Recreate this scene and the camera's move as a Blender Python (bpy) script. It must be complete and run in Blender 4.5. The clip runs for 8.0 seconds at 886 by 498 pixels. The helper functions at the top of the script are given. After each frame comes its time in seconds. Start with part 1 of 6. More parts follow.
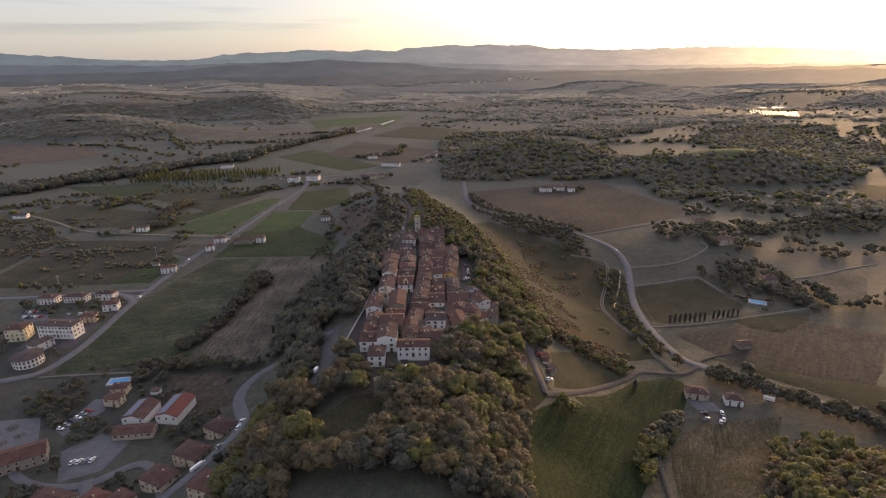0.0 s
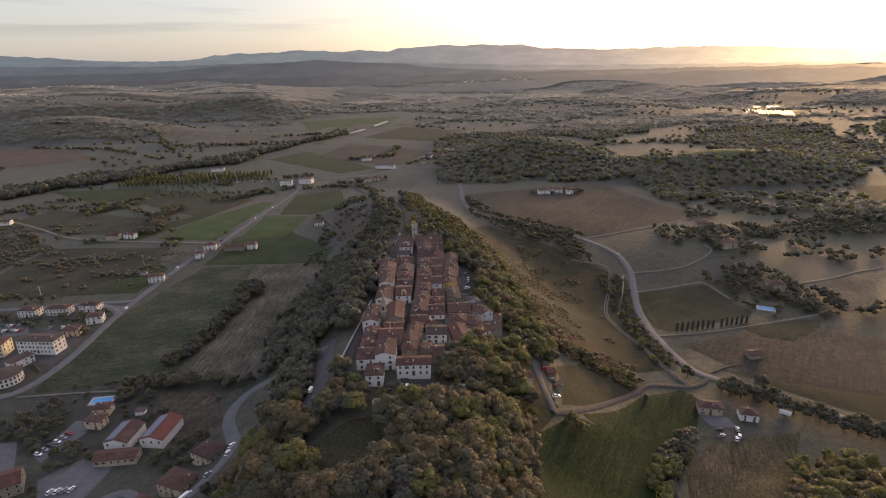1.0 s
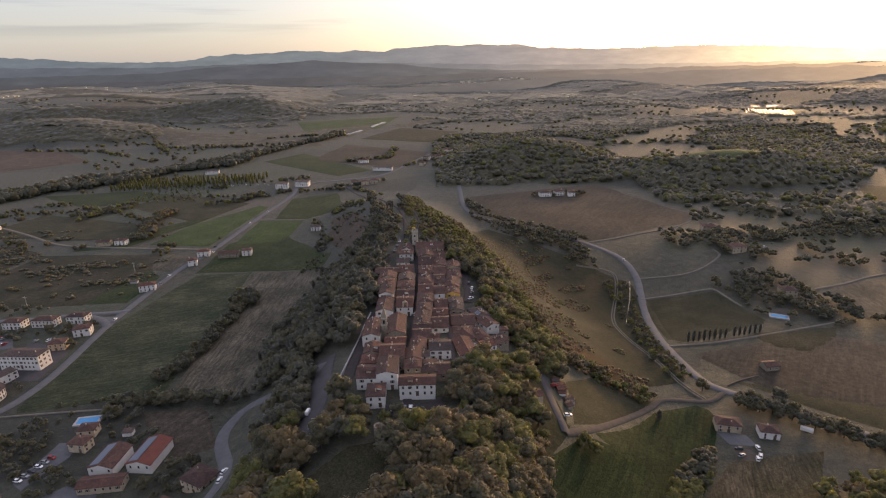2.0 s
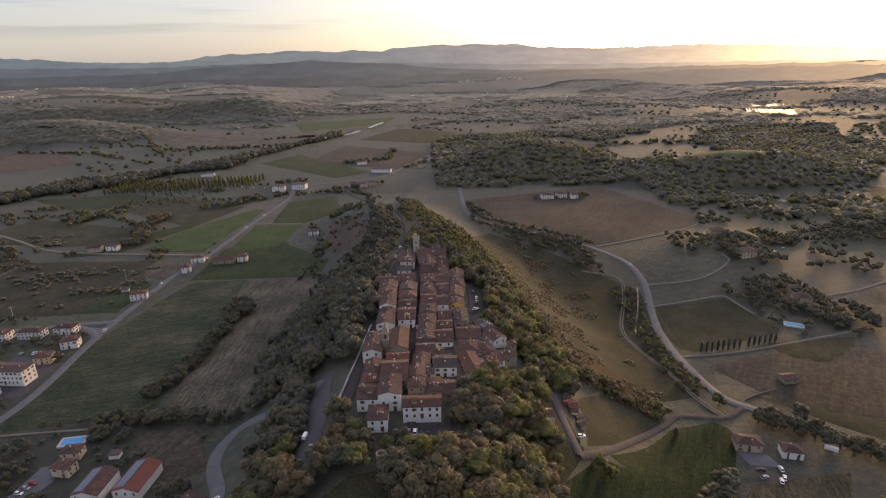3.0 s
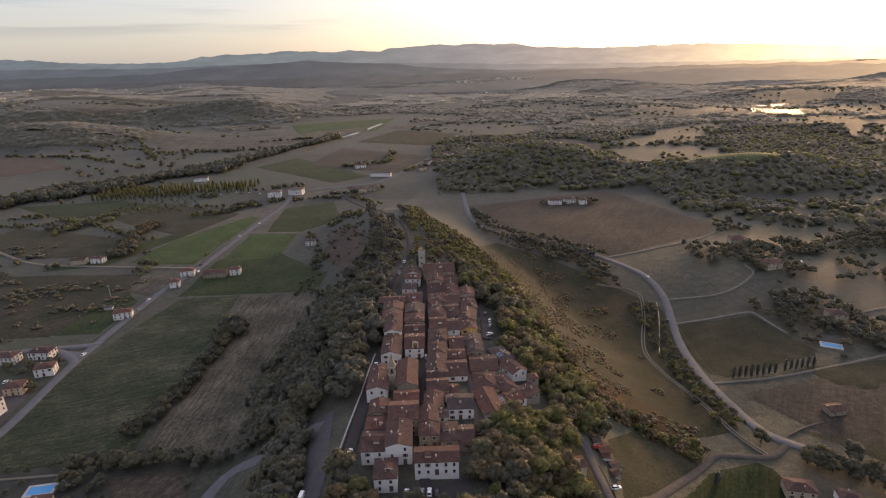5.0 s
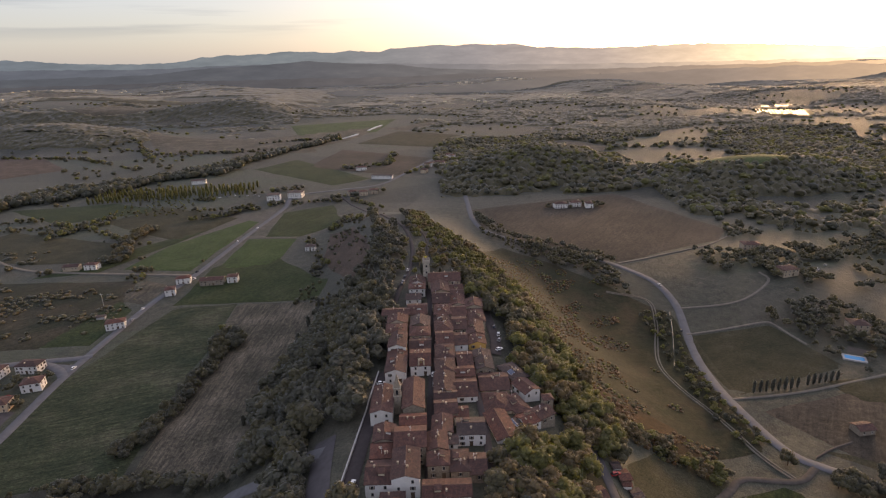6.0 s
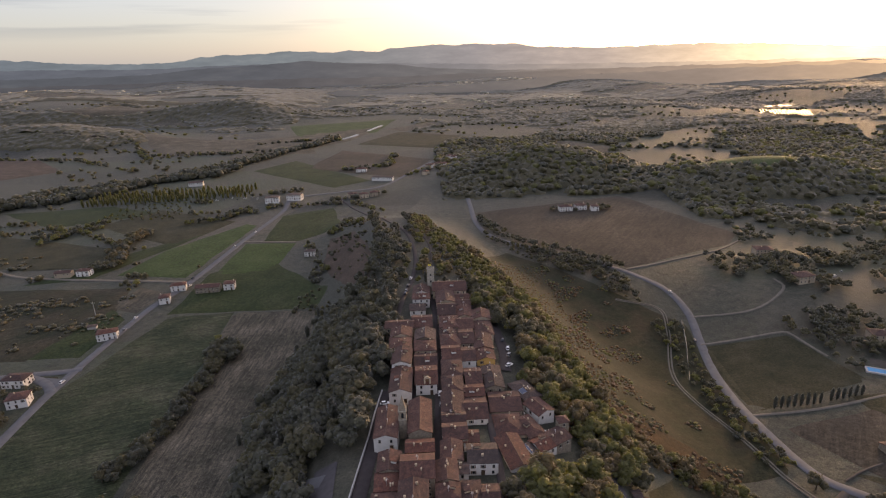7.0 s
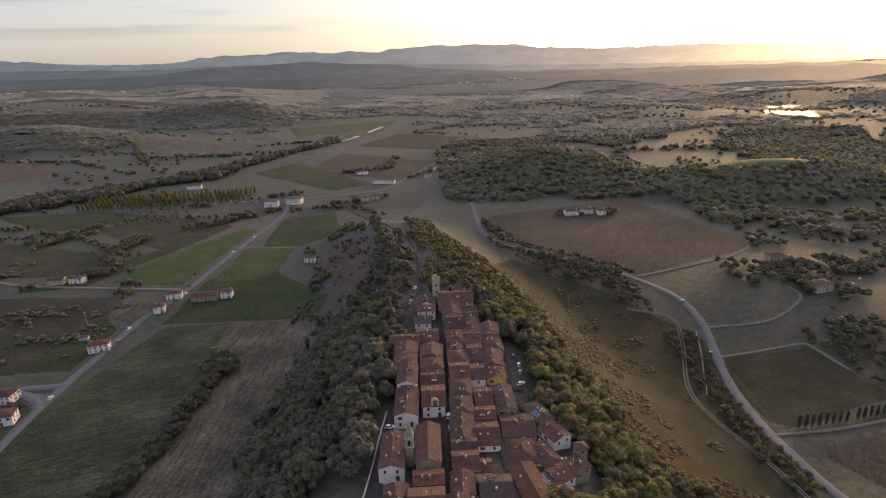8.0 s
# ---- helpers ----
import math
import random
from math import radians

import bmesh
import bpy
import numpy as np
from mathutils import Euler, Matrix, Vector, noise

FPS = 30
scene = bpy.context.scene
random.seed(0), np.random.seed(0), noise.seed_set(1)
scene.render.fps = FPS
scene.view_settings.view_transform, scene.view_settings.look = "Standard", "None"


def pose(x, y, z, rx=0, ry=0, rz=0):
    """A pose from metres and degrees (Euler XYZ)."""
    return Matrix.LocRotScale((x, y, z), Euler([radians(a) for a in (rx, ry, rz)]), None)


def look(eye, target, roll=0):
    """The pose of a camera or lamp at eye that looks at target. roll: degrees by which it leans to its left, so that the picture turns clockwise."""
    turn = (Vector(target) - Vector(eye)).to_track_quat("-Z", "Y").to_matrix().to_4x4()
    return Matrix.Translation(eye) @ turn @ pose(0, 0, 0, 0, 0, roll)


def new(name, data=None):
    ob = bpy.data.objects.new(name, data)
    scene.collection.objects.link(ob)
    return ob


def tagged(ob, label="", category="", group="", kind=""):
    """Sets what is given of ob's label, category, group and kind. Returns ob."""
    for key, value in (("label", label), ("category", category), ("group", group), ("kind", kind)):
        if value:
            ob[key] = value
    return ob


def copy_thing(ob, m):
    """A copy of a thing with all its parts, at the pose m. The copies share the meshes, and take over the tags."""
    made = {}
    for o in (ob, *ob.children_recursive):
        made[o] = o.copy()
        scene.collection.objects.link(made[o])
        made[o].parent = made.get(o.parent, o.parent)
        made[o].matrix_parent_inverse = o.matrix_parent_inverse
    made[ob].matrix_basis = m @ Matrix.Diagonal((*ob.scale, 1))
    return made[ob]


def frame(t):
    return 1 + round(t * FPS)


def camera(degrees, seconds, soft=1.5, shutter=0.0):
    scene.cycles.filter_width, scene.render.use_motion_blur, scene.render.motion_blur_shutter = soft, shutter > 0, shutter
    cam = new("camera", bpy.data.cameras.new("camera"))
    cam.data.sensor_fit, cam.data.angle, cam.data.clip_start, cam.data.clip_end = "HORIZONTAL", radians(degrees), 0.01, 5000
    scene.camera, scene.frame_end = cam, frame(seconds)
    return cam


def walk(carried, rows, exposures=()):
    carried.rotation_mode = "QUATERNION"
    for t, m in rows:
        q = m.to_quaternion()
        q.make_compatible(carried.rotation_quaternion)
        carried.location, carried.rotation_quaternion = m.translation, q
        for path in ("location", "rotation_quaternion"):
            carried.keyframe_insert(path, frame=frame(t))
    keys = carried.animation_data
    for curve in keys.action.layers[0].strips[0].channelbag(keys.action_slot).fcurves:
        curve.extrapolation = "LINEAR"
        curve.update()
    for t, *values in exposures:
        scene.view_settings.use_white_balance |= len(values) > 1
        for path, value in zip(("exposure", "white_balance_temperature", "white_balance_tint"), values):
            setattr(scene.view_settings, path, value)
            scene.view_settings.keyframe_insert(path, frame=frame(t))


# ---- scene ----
cam = camera(77.2, 8.0, 1.2)
PATH = [
    (0, (0.343, 0.446, 189.645), (0.342, 2.334, 188.983), -1.0),
    (0.5, (-1.406, 9.061, 189.649), (-1.393, 10.949, 188.987), -1.1),
    (1, (-3.159, 17.588, 189.678), (-3.138, 19.475, 189.016), -1.2),
    (1.5, (-4.843, 26.051, 189.703), (-4.816, 27.938, 189.041), -1.3),
    (3, (-9.346, 51.371, 189.748), (-9.307, 53.257, 189.085), -1.48),
    (3.5, (-10.831, 59.814, 189.736), (-10.788, 61.7, 189.072), -1.53),
    (4, (-12.346, 68.322, 189.72), (-12.3, 70.208, 189.057), -1.57),
    (4.5, (-13.944, 76.847, 189.705), (-13.897, 78.733, 189.041), -1.6),
    (6, (-18.65, 102.585, 189.479), (-18.603, 104.471, 188.817), -1.67),
    (6.5, (-20.18, 111.035, 189.426), (-20.132, 112.921, 188.764), -1.69),
    (7, (-21.717, 119.408, 189.386), (-21.668, 121.294, 188.723), -1.7),
    (7.5, (-23.271, 127.777, 189.362), (-23.221, 129.664, 188.702), -1.7),
    (8, (-24.841, 136.193, 189.343), (-24.792, 138.08, 188.682), -1.7),
]
EXPOSURE, WARMTH, TINT = 0.67, 7000, 46
VEIL_HIGH, VEIL_LOW = (2.45, 3.2, 3.45), (1.36, 1.78, 1.68)
GLOW_WIDE, GLOW_CORE = (10.0, 8.2, 4.2), (45.0, 36.0, 17.0)
walk(cam, [(t, look(eye, target, roll)) for t, eye, target, roll in PATH], [(0, EXPOSURE, WARMTH, TINT), (8, EXPOSURE, WARMTH, TINT)])

# ---- evening sky and low sun ----
SUN_AZIMUTH, SUN_HEIGHT = 36.5, 5.0
world = bpy.data.worlds.new("evening_sky")
scene.world = world
world.use_nodes = True
wn, wl = world.node_tree.nodes, world.node_tree.links
wn.clear()
az, el = radians(SUN_AZIMUTH), radians(SUN_HEIGHT)
sun_way = Vector((math.sin(az) * math.cos(el), math.cos(az) * math.cos(el), math.sin(el)))


def w_math(op, a, b=None, clamp=False):
    q = wn.new("ShaderNodeMath")
    q.operation, q.use_clamp = op, clamp
    for sock, v in zip(q.inputs, (a, b)):
        if isinstance(v, (int, float)):
            sock.default_value = v
        elif v is not None:
            wl.new(v, sock)
    return q.outputs[0]


def w_mix(fac, a, b, blend="MIX"):
    x = wn.new("ShaderNodeMix")
    x.data_type, x.blend_type = "RGBA", blend
    for sock, v in ((x.inputs[0], fac), (x.inputs[6], a), (x.inputs[7], b)):
        if isinstance(v, (int, float)):
            sock.default_value = v
        elif isinstance(v, tuple):
            sock.default_value = (*v, 1.0)
        else:
            wl.new(v, sock)
    return x.outputs[2]


w_out = wn.new("ShaderNodeOutputWorld")
w_bg = wn.new("ShaderNodeBackground")
w_bg.inputs["Strength"].default_value = 0.15
w_sky = wn.new("ShaderNodeTexSky")
w_sky.sky_type = "NISHITA"
w_sky.sun_disc = False
w_sky.sun_elevation = el
w_sky.sun_rotation = az
w_sky.altitude = 300
w_sky.air_density = 1.0
w_sky.dust_density = 1.0
w_sky.ozone_density = 1.0
# thin high veil over the whole dome, brighter round the sun, with faint streaks of cloud
w_dir = wn.new("ShaderNodeTexCoord").outputs["Generated"]
w_dot = wn.new("ShaderNodeVectorMath")
w_dot.operation = "DOT_PRODUCT"
w_dot.inputs[1].default_value = sun_way
wl.new(w_dir, w_dot.inputs[0])
toward = w_math("MAXIMUM", w_dot.outputs["Value"], 0.0)
w_sep = wn.new("ShaderNodeSeparateXYZ")
wl.new(w_dir, w_sep.inputs[0])
up = w_math("MAXIMUM", w_sep.outputs["Z"], 0.0)
low = w_math("POWER", w_math("SUBTRACT", 1.0, up, True), 3.0)
veil = w_mix(low, VEIL_HIGH, VEIL_LOW)
glow = w_mix(w_math("POWER", toward, 7.0), (0.0, 0.0, 0.0), GLOW_WIDE)
core_ = w_mix(w_math("POWER", toward, 60.0), (0.0, 0.0, 0.0), GLOW_CORE)
sky_sum = w_mix(1.0, w_mix(1.0, w_mix(1.0, w_mix(1.0, w_sky.outputs["Color"], (0.28, 0.38, 0.42), "MULTIPLY"), veil, "ADD"), glow, "ADD"), core_, "ADD")
w_map = wn.new("ShaderNodeMapping")
w_map.inputs["Scale"].default_value = (2.0, 2.0, 42.0)
wl.new(w_dir, w_map.inputs["Vector"])
w_cloud = wn.new("ShaderNodeTexNoise")
w_cloud.inputs["Scale"].default_value = 1.3
w_cloud.inputs["Detail"].default_value = 6.0
wl.new(w_map.outputs["Vector"], w_cloud.inputs["Vector"])
streak = wn.new("ShaderNodeMapRange")
streak.inputs["From Min"].default_value, streak.inputs["From Max"].default_value = 0.46, 0.62
wl.new(w_cloud.outputs["Fac"], streak.inputs["Value"])
lofty = wn.new("ShaderNodeMapRange")
lofty.inputs["From Min"].default_value, lofty.inputs["From Max"].default_value = 0.03, 0.055
wl.new(w_sep.outputs["Z"], lofty.inputs["Value"])
cloudy = w_math("MULTIPLY", w_math("MULTIPLY", streak.outputs[0], lofty.outputs[0]), 0.7)
sky_all = w_mix(cloudy, sky_sum, w_mix(1.0, sky_sum, (0.62, 0.65, 0.72), "MULTIPLY"))
wl.new(sky_all, w_bg.inputs["Color"])
wl.new(w_bg.outputs["Background"], w_out.inputs["Surface"])

sun_data = bpy.data.lights.new("sun", "SUN")
sun_data.energy = 2.0
sun_data.angle = radians(14.0)
sun_data.color = (1.0, 0.70, 0.25)
sun = new("sun", sun_data)
sun.matrix_world = Matrix.Translation((600, 800, 400)) @ sun_way.to_track_quat("Z", "Y").to_matrix().to_4x4()

# ---- materials ----
# bluish sheen imitates evening haze over ground and leaves at grazing angles
SHEEN, LEAF_SHEEN = 0.03, 0.4

def material(name):
    m = bpy.data.materials.new(name)
    m.use_nodes = True
    n = m.node_tree.nodes
    return m, n, m.node_tree.links, n["Principled BSDF"]


def noise_node(n, l, coord, scale, detail=6.0, rough=0.6):
    t = n.new("ShaderNodeTexNoise")
    t.inputs["Scale"].default_value = scale
    t.inputs["Detail"].default_value = detail
    t.inputs["Roughness"].default_value = rough
    l.new(coord, t.inputs["Vector"])
    return t.outputs["Fac"]


def ramp(n, l, fac, stops):
    r = n.new("ShaderNodeValToRGB")
    e = r.color_ramp.elements
    while len(e) < len(stops):
        e.new(0.5)
    for item, (pos, col) in zip(e, stops):
        item.position, item.color = pos, (*col, 1.0)
    l.new(fac, r.inputs["Fac"])
    return r.outputs["Color"]


def mixed(n, l, fac, a, b, blend="MIX"):
    x = n.new("ShaderNodeMix")
    x.data_type, x.blend_type = "RGBA", blend
    for sock, v in ((x.inputs[0], fac), (x.inputs[6], a), (x.inputs[7], b)):
        if isinstance(v, bpy.types.NodeSocket):
            l.new(v, sock)
        elif isinstance(v, tuple):
            sock.default_value = (*v, 1.0)
        else:
            sock.default_value = v
    return x.outputs[2]


def bumped(n, l, bsdf, fac, strength, distance):
    b = n.new("ShaderNodeBump")
    b.inputs["Strength"].default_value = strength
    b.inputs["Distance"].default_value = distance
    l.new(fac, b.inputs["Height"])
    l.new(b.outputs["Normal"], bsdf.inputs["Normal"])


def earth(name, dark, mid, light, patch=0.02, grain=0.35, rows=None, row_turn=0.0, row_depth=0.5, rough=0.88, gloss=0.12):
    """Grass, crops or soil: patches, finer mottling and grain; rows: spacing of crop rows in metres."""
    m, n, l, b = material(name)
    g = n.new("ShaderNodeNewGeometry").outputs["Position"]
    big = noise_node(n, l, g, patch, 5.0, 0.62)
    fine = noise_node(n, l, g, grain, 6.0, 0.7)
    c = ramp(n, l, big, [(0.32, dark), (0.5, mid), (0.68, light)])
    tone = ramp(n, l, fine, [(0.3, (0.55, 0.55, 0.55)), (0.7, (1.35, 1.3, 1.25))])
    c = mixed(n, l, 1.0, c, tone, "MULTIPLY")
    tuft = noise_node(n, l, g, 1.6, 3.0, 0.7)
    c = mixed(n, l, 1.0, c, ramp(n, l, tuft, [(0.35, (0.62, 0.62, 0.62)), (0.65, (1.36, 1.36, 1.32))]), "MULTIPLY")
    if rows:
        mp = n.new("ShaderNodeMapping")
        tn = n.new("ShaderNodeMapping")
        tn.inputs["Rotation"].default_value = (0, 0, row_turn)
        l.new(g, tn.inputs["Vector"])
        l.new(tn.outputs["Vector"], mp.inputs["Vector"])
        mp.inputs["Scale"].default_value = (1.0 / rows, 0.08 / rows, 1.0)
        w = noise_node(n, l, mp.outputs["Vector"], 1.0, 4.0, 0.6)
        w.node.inputs["Distortion"].default_value = 1.6
        streak = ramp(n, l, w, [(0.36, (0.55, 0.58, 0.6)), (0.5, (0.95, 0.95, 0.95)), (0.66, (1.4, 1.36, 1.32))])
        c = mixed(n, l, row_depth, c, mixed(n, l, 1.0, c, streak, "MULTIPLY"))
    l.new(c, b.inputs["Base Color"])
    b.inputs["Roughness"].default_value = rough
    b.inputs["Specular IOR Level"].default_value = gloss
    b.inputs["Sheen Weight"].default_value = SHEEN
    b.inputs["Sheen Tint"].default_value = (0.84, 0.92, 1.0, 1)
    b.inputs["Sheen Roughness"].default_value = 0.35
    bumped(n, l, b, fine, 0.6, 0.5)
    return m


def plain(name, col, rough=0.8, vary=0.15, scale=0.6, metal=0.0, by_object=0.0, relief=0.05):
    m, n, l, b = material(name)
    g = n.new("ShaderNodeNewGeometry").outputs["Position"]
    f = noise_node(n, l, g, scale, 6.0, 0.65)
    c = ramp(n, l, f, [(0.3, tuple(v * (1 - vary) for v in col)), (0.7, tuple(min(1, v * (1 + vary)) for v in col))])
    if by_object:
        o = n.new("ShaderNodeObjectInfo").outputs["Random"]
        k = ramp(n, l, o, [(0.0, (1 - by_object,) * 3), (1.0, (1 + by_object,) * 3)])
        c = mixed(n, l, 1.0, c, k, "MULTIPLY")
    l.new(c, b.inputs["Base Color"])
    b.inputs["Roughness"].default_value, b.inputs["Metallic"].default_value = rough, metal
    b.inputs["Specular IOR Level"].default_value = 0.5 if rough < 0.7 else 0.2
    bumped(n, l, b, f, 0.3, relief)
    return m


def roof_material(name, dark, mid, light):
    """Clay pan-tiles: channels down the slope (across local x), courses, lichen patches."""
    m, n, l, b = material(name)
    tc = n.new("ShaderNodeTexCoord").outputs["Object"]
    geo = n.new("ShaderNodeNewGeometry").outputs["Position"]
    w = n.new("ShaderNodeTexWave")
    w.bands_direction = "X"
    w.inputs["Scale"].default_value = 0.314 / 0.42
    w.inputs["Distortion"].default_value = 0.6
    l.new(tc, w.inputs["Vector"])
    lich = noise_node(n, l, geo, 0.22, 5.0, 0.7)
    grain = noise_node(n, l, geo, 1.7, 4.0, 0.7)
    c = ramp(n, l, lich, [(0.3, dark), (0.52, mid), (0.75, light)])
    c = mixed(n, l, 1.0, c, ramp(n, l, grain, [(0.3, (0.6, 0.6, 0.62)), (0.7, (1.35, 1.3, 1.25))]), "MULTIPLY")
    c = mixed(n, l, 1.0, c, ramp(n, l, w.outputs["Fac"], [(0.0, (0.6,) * 3), (1.0, (1.2,) * 3)]), "MULTIPLY")
    stain = noise_node(n, l, geo, 0.75, 6.0, 0.7)
    c = mixed(n, l, 1.0, c, ramp(n, l, stain, [(0.30, (0.52, 0.55, 0.58)), (0.48, (0.92, 0.92, 0.92)), (0.62, (1.25, 1.22, 1.18)), (0.74, (1.95, 1.95, 1.85))]), "MULTIPLY")
    o = n.new("ShaderNodeObjectInfo").outputs["Random"]
    c = mixed(n, l, 1.0, c, ramp(n, l, o, [(0.0, (0.72, 0.74, 0.78)), (0.5, (1.0, 1.0, 1.0)), (1.0, (1.3, 1.2, 1.12))]), "MULTIPLY")
    l.new(c, b.inputs["Base Color"])
    b.inputs["Roughness"].default_value = 0.85
    bumped(n, l, b, w.outputs["Fac"], 0.7, 0.12)
    return m


def leaf_material(name, dark, mid, light, glow=0.5):
    """Leaves with light passing through, varied tree by tree and clump by clump."""
    m, n, l, b = material(name)
    g = n.new("ShaderNodeNewGeometry")
    big = noise_node(n, l, g.outputs["Position"], 0.075, 3.0, 0.6)
    c = ramp(n, l, big, [(0.33, dark), (0.5, mid), (0.66, light)])
    isl = ramp(n, l, g.outputs["Random Per Island"], [(0.0, (0.86, 0.87, 0.86)), (1.0, (1.14, 1.13, 1.1))])
    c = mixed(n, l, 1.0, c, isl, "MULTIPLY")
    leafy = noise_node(n, l, g.outputs["Position"], 2.1, 5.0, 0.75)
    c = mixed(n, l, 1.0, c, ramp(n, l, leafy, [(0.34, (0.50, 0.52, 0.50)), (0.5, (0.95, 0.95, 0.95)), (0.66, (1.55, 1.50, 1.40))]), "MULTIPLY")
    bumped(n, l, b, leafy, 0.4, 0.4)
    l.new(c, b.inputs["Base Color"])
    b.inputs["Roughness"].default_value = 0.62
    b.inputs["Specular IOR Level"].default_value = 0.55
    b.inputs["Sheen Weight"].default_value = LEAF_SHEEN
    b.inputs["Sheen Tint"].default_value = (0.84, 0.92, 1.0, 1)
    b.inputs["Sheen Roughness"].default_value = 0.35
    t = n.new("ShaderNodeBsdfTranslucent")
    l.new(mixed(n, l, 1.0, c, (1.25, 1.3, 0.62), "MULTIPLY"), t.inputs["Color"])
    x = n.new("ShaderNodeMixShader")
    x.inputs[0].default_value = glow
    l.new(b.outputs[0], x.inputs[1])
    l.new(t.outputs[0], x.inputs[2])
    l.new(x.outputs[0], n["Material Output"].inputs["Surface"])
    return m


def far_land():
    """Open country: a patchwork of stubble, pasture and ploughed plots, mottled."""
    m, n, l, b = material("open_country")
    g = n.new("ShaderNodeNewGeometry").outputs["Position"]
    mp = n.new("ShaderNodeMapping")
    mp.inputs["Rotation"].default_value = (0, 0, 0.35)
    mp.inputs["Scale"].default_value = (1 / 190, 1 / 120, 0)
    l.new(g, mp.inputs["Vector"])
    v = n.new("ShaderNodeTexVoronoi")
    v.inputs["Randomness"].default_value = 0.85
    v.inputs["Scale"].default_value = 1.0
    l.new(mp.outputs["Vector"], v.inputs["Vector"])
    hue = n.new("ShaderNodeSeparateColor")
    l.new(v.outputs["Color"], hue.inputs[0])
    plots = ramp(n, l, hue.outputs[0], [(0.0, (0.030, 0.032, 0.027)), (0.25, (0.040, 0.044, 0.032)), (0.5, (0.053, 0.053, 0.043)), (0.75, (0.040, 0.050, 0.032)), (1.0, (0.068, 0.062, 0.051))])
    big = noise_node(n, l, g, 0.012, 7.0, 0.65)
    fine = noise_node(n, l, g, 0.16, 8.0, 0.75)
    wild = ramp(n, l, fine, [(0.3, (0.028, 0.032, 0.025)), (0.48, (0.042, 0.046, 0.033)), (0.7, (0.070, 0.065, 0.051))])
    k = ramp(n, l, big, [(0.50, (0, 0, 0)), (0.60, (1, 1, 1))])
    c = mixed(n, l, k, plots, wild)
    tone = ramp(n, l, fine, [(0.3, (0.55,) * 3), (0.7, (1.35, 1.32, 1.25))])
    c = mixed(n, l, 1.0, c, tone, "MULTIPLY")
    tuft = noise_node(n, l, g, 1.2, 3.0, 0.7)
    c = mixed(n, l, 1.0, c, ramp(n, l, tuft, [(0.35, (0.7, 0.7, 0.7)), (0.65, (1.28, 1.28, 1.25))]), "MULTIPLY")
    l.new(c, b.inputs["Base Color"])
    b.inputs["Roughness"].default_value = 0.78
    b.inputs["Specular IOR Level"].default_value = 0.3
    b.inputs["Sheen Weight"].default_value = SHEEN
    b.inputs["Sheen Tint"].default_value = (0.84, 0.92, 1.0, 1)
    b.inputs["Sheen Roughness"].default_value = 0.35
    bumped(n, l, b, fine, 0.8, 1.0)
    return m


LAND = far_land()
CROP = earth("green_crop", (0.025, 0.036, 0.021), (0.038, 0.048, 0.027), (0.068, 0.070, 0.046), 0.035, 0.45, 1.6, 1.25, 1.0)
STUBBLE = earth("pale_stubble", (0.047, 0.047, 0.036), (0.078, 0.071, 0.056), (0.116, 0.104, 0.084), 0.035, 0.4, 1.8, 0.06, 0.9)
MEADOW = earth("dark_meadow", (0.020, 0.033, 0.014), (0.028, 0.041, 0.016), (0.040, 0.050, 0.023), 0.025, 0.4, 1.8, 0.5, 0.5)
GREEN = earth("bright_meadow", (0.028, 0.047, 0.017), (0.037, 0.062, 0.021), (0.052, 0.075, 0.030), 0.03, 0.4)
PLOUGHED = earth("ploughed_soil", (0.042, 0.036, 0.029), (0.056, 0.047, 0.037), (0.073, 0.060, 0.049), 0.012, 0.3, 2.5, 0.6, 0.5)
VINES = earth("dry_vines", (0.039, 0.037, 0.019), (0.061, 0.054, 0.034), (0.086, 0.070, 0.049), 0.05, 0.6, 1.7, 0.35, 1.0)
DEEP = earth("deep_green_crop", (0.012, 0.022, 0.007), (0.017, 0.029, 0.009), (0.026, 0.037, 0.014), 0.03, 0.4, 2.2, 0.5, 0.8)
SLOPE = earth("rough_hill_grass", (0.017, 0.022, 0.011), (0.028, 0.029, 0.016), (0.046, 0.036, 0.022), 0.045, 0.3)
LAWN = earth("dry_lawn", (0.025, 0.028, 0.016), (0.037, 0.037, 0.021), (0.052, 0.048, 0.031), 0.06, 0.7)
SCRUB = earth("bracken", (0.027, 0.018, 0.009), (0.042, 0.025, 0.011), (0.067, 0.033, 0.016), 0.06, 0.6)
ASPHALT = plain("asphalt", (0.100, 0.101, 0.108), 0.75, 0.18, 0.25)
TARMAC = plain("old_dark_tarmac", (0.062, 0.058, 0.062), 0.8, 0.2, 0.3)
# ridge caps paler than the roofs, sunlit ridge lines put into the colour
SUNLIT_RIDGE = plain("sunlit_ridge_tiles", (0.118, 0.072, 0.058), 0.9, 0.4, 1.5)
STREET = plain("street_paving", (0.043, 0.036, 0.037), 0.8, 0.2, 0.5)
CLAY = earth("bare_clay", (0.050, 0.040, 0.034), (0.070, 0.052, 0.042), (0.098, 0.072, 0.058), 0.05, 0.5)
HEATH = earth("rough_heath", (0.021, 0.027, 0.015), (0.033, 0.033, 0.022), (0.055, 0.047, 0.033), 0.03, 0.3, 4.0, 0.9, 0.5)
GRAVEL = plain("brown_gravel", (0.074, 0.063, 0.054), 0.95, 0.2, 0.4)
DIRT = plain("white_dirt_road", (0.136, 0.122, 0.102), 0.95, 0.2, 0.3)
ROOF = roof_material("old_pantiles", (0.050, 0.024, 0.020), (0.078, 0.036, 0.029), (0.114, 0.058, 0.048))
ROOF_RED = roof_material("newer_red_tiles", (0.070, 0.029, 0.020), (0.098, 0.037, 0.026), (0.130, 0.056, 0.040))
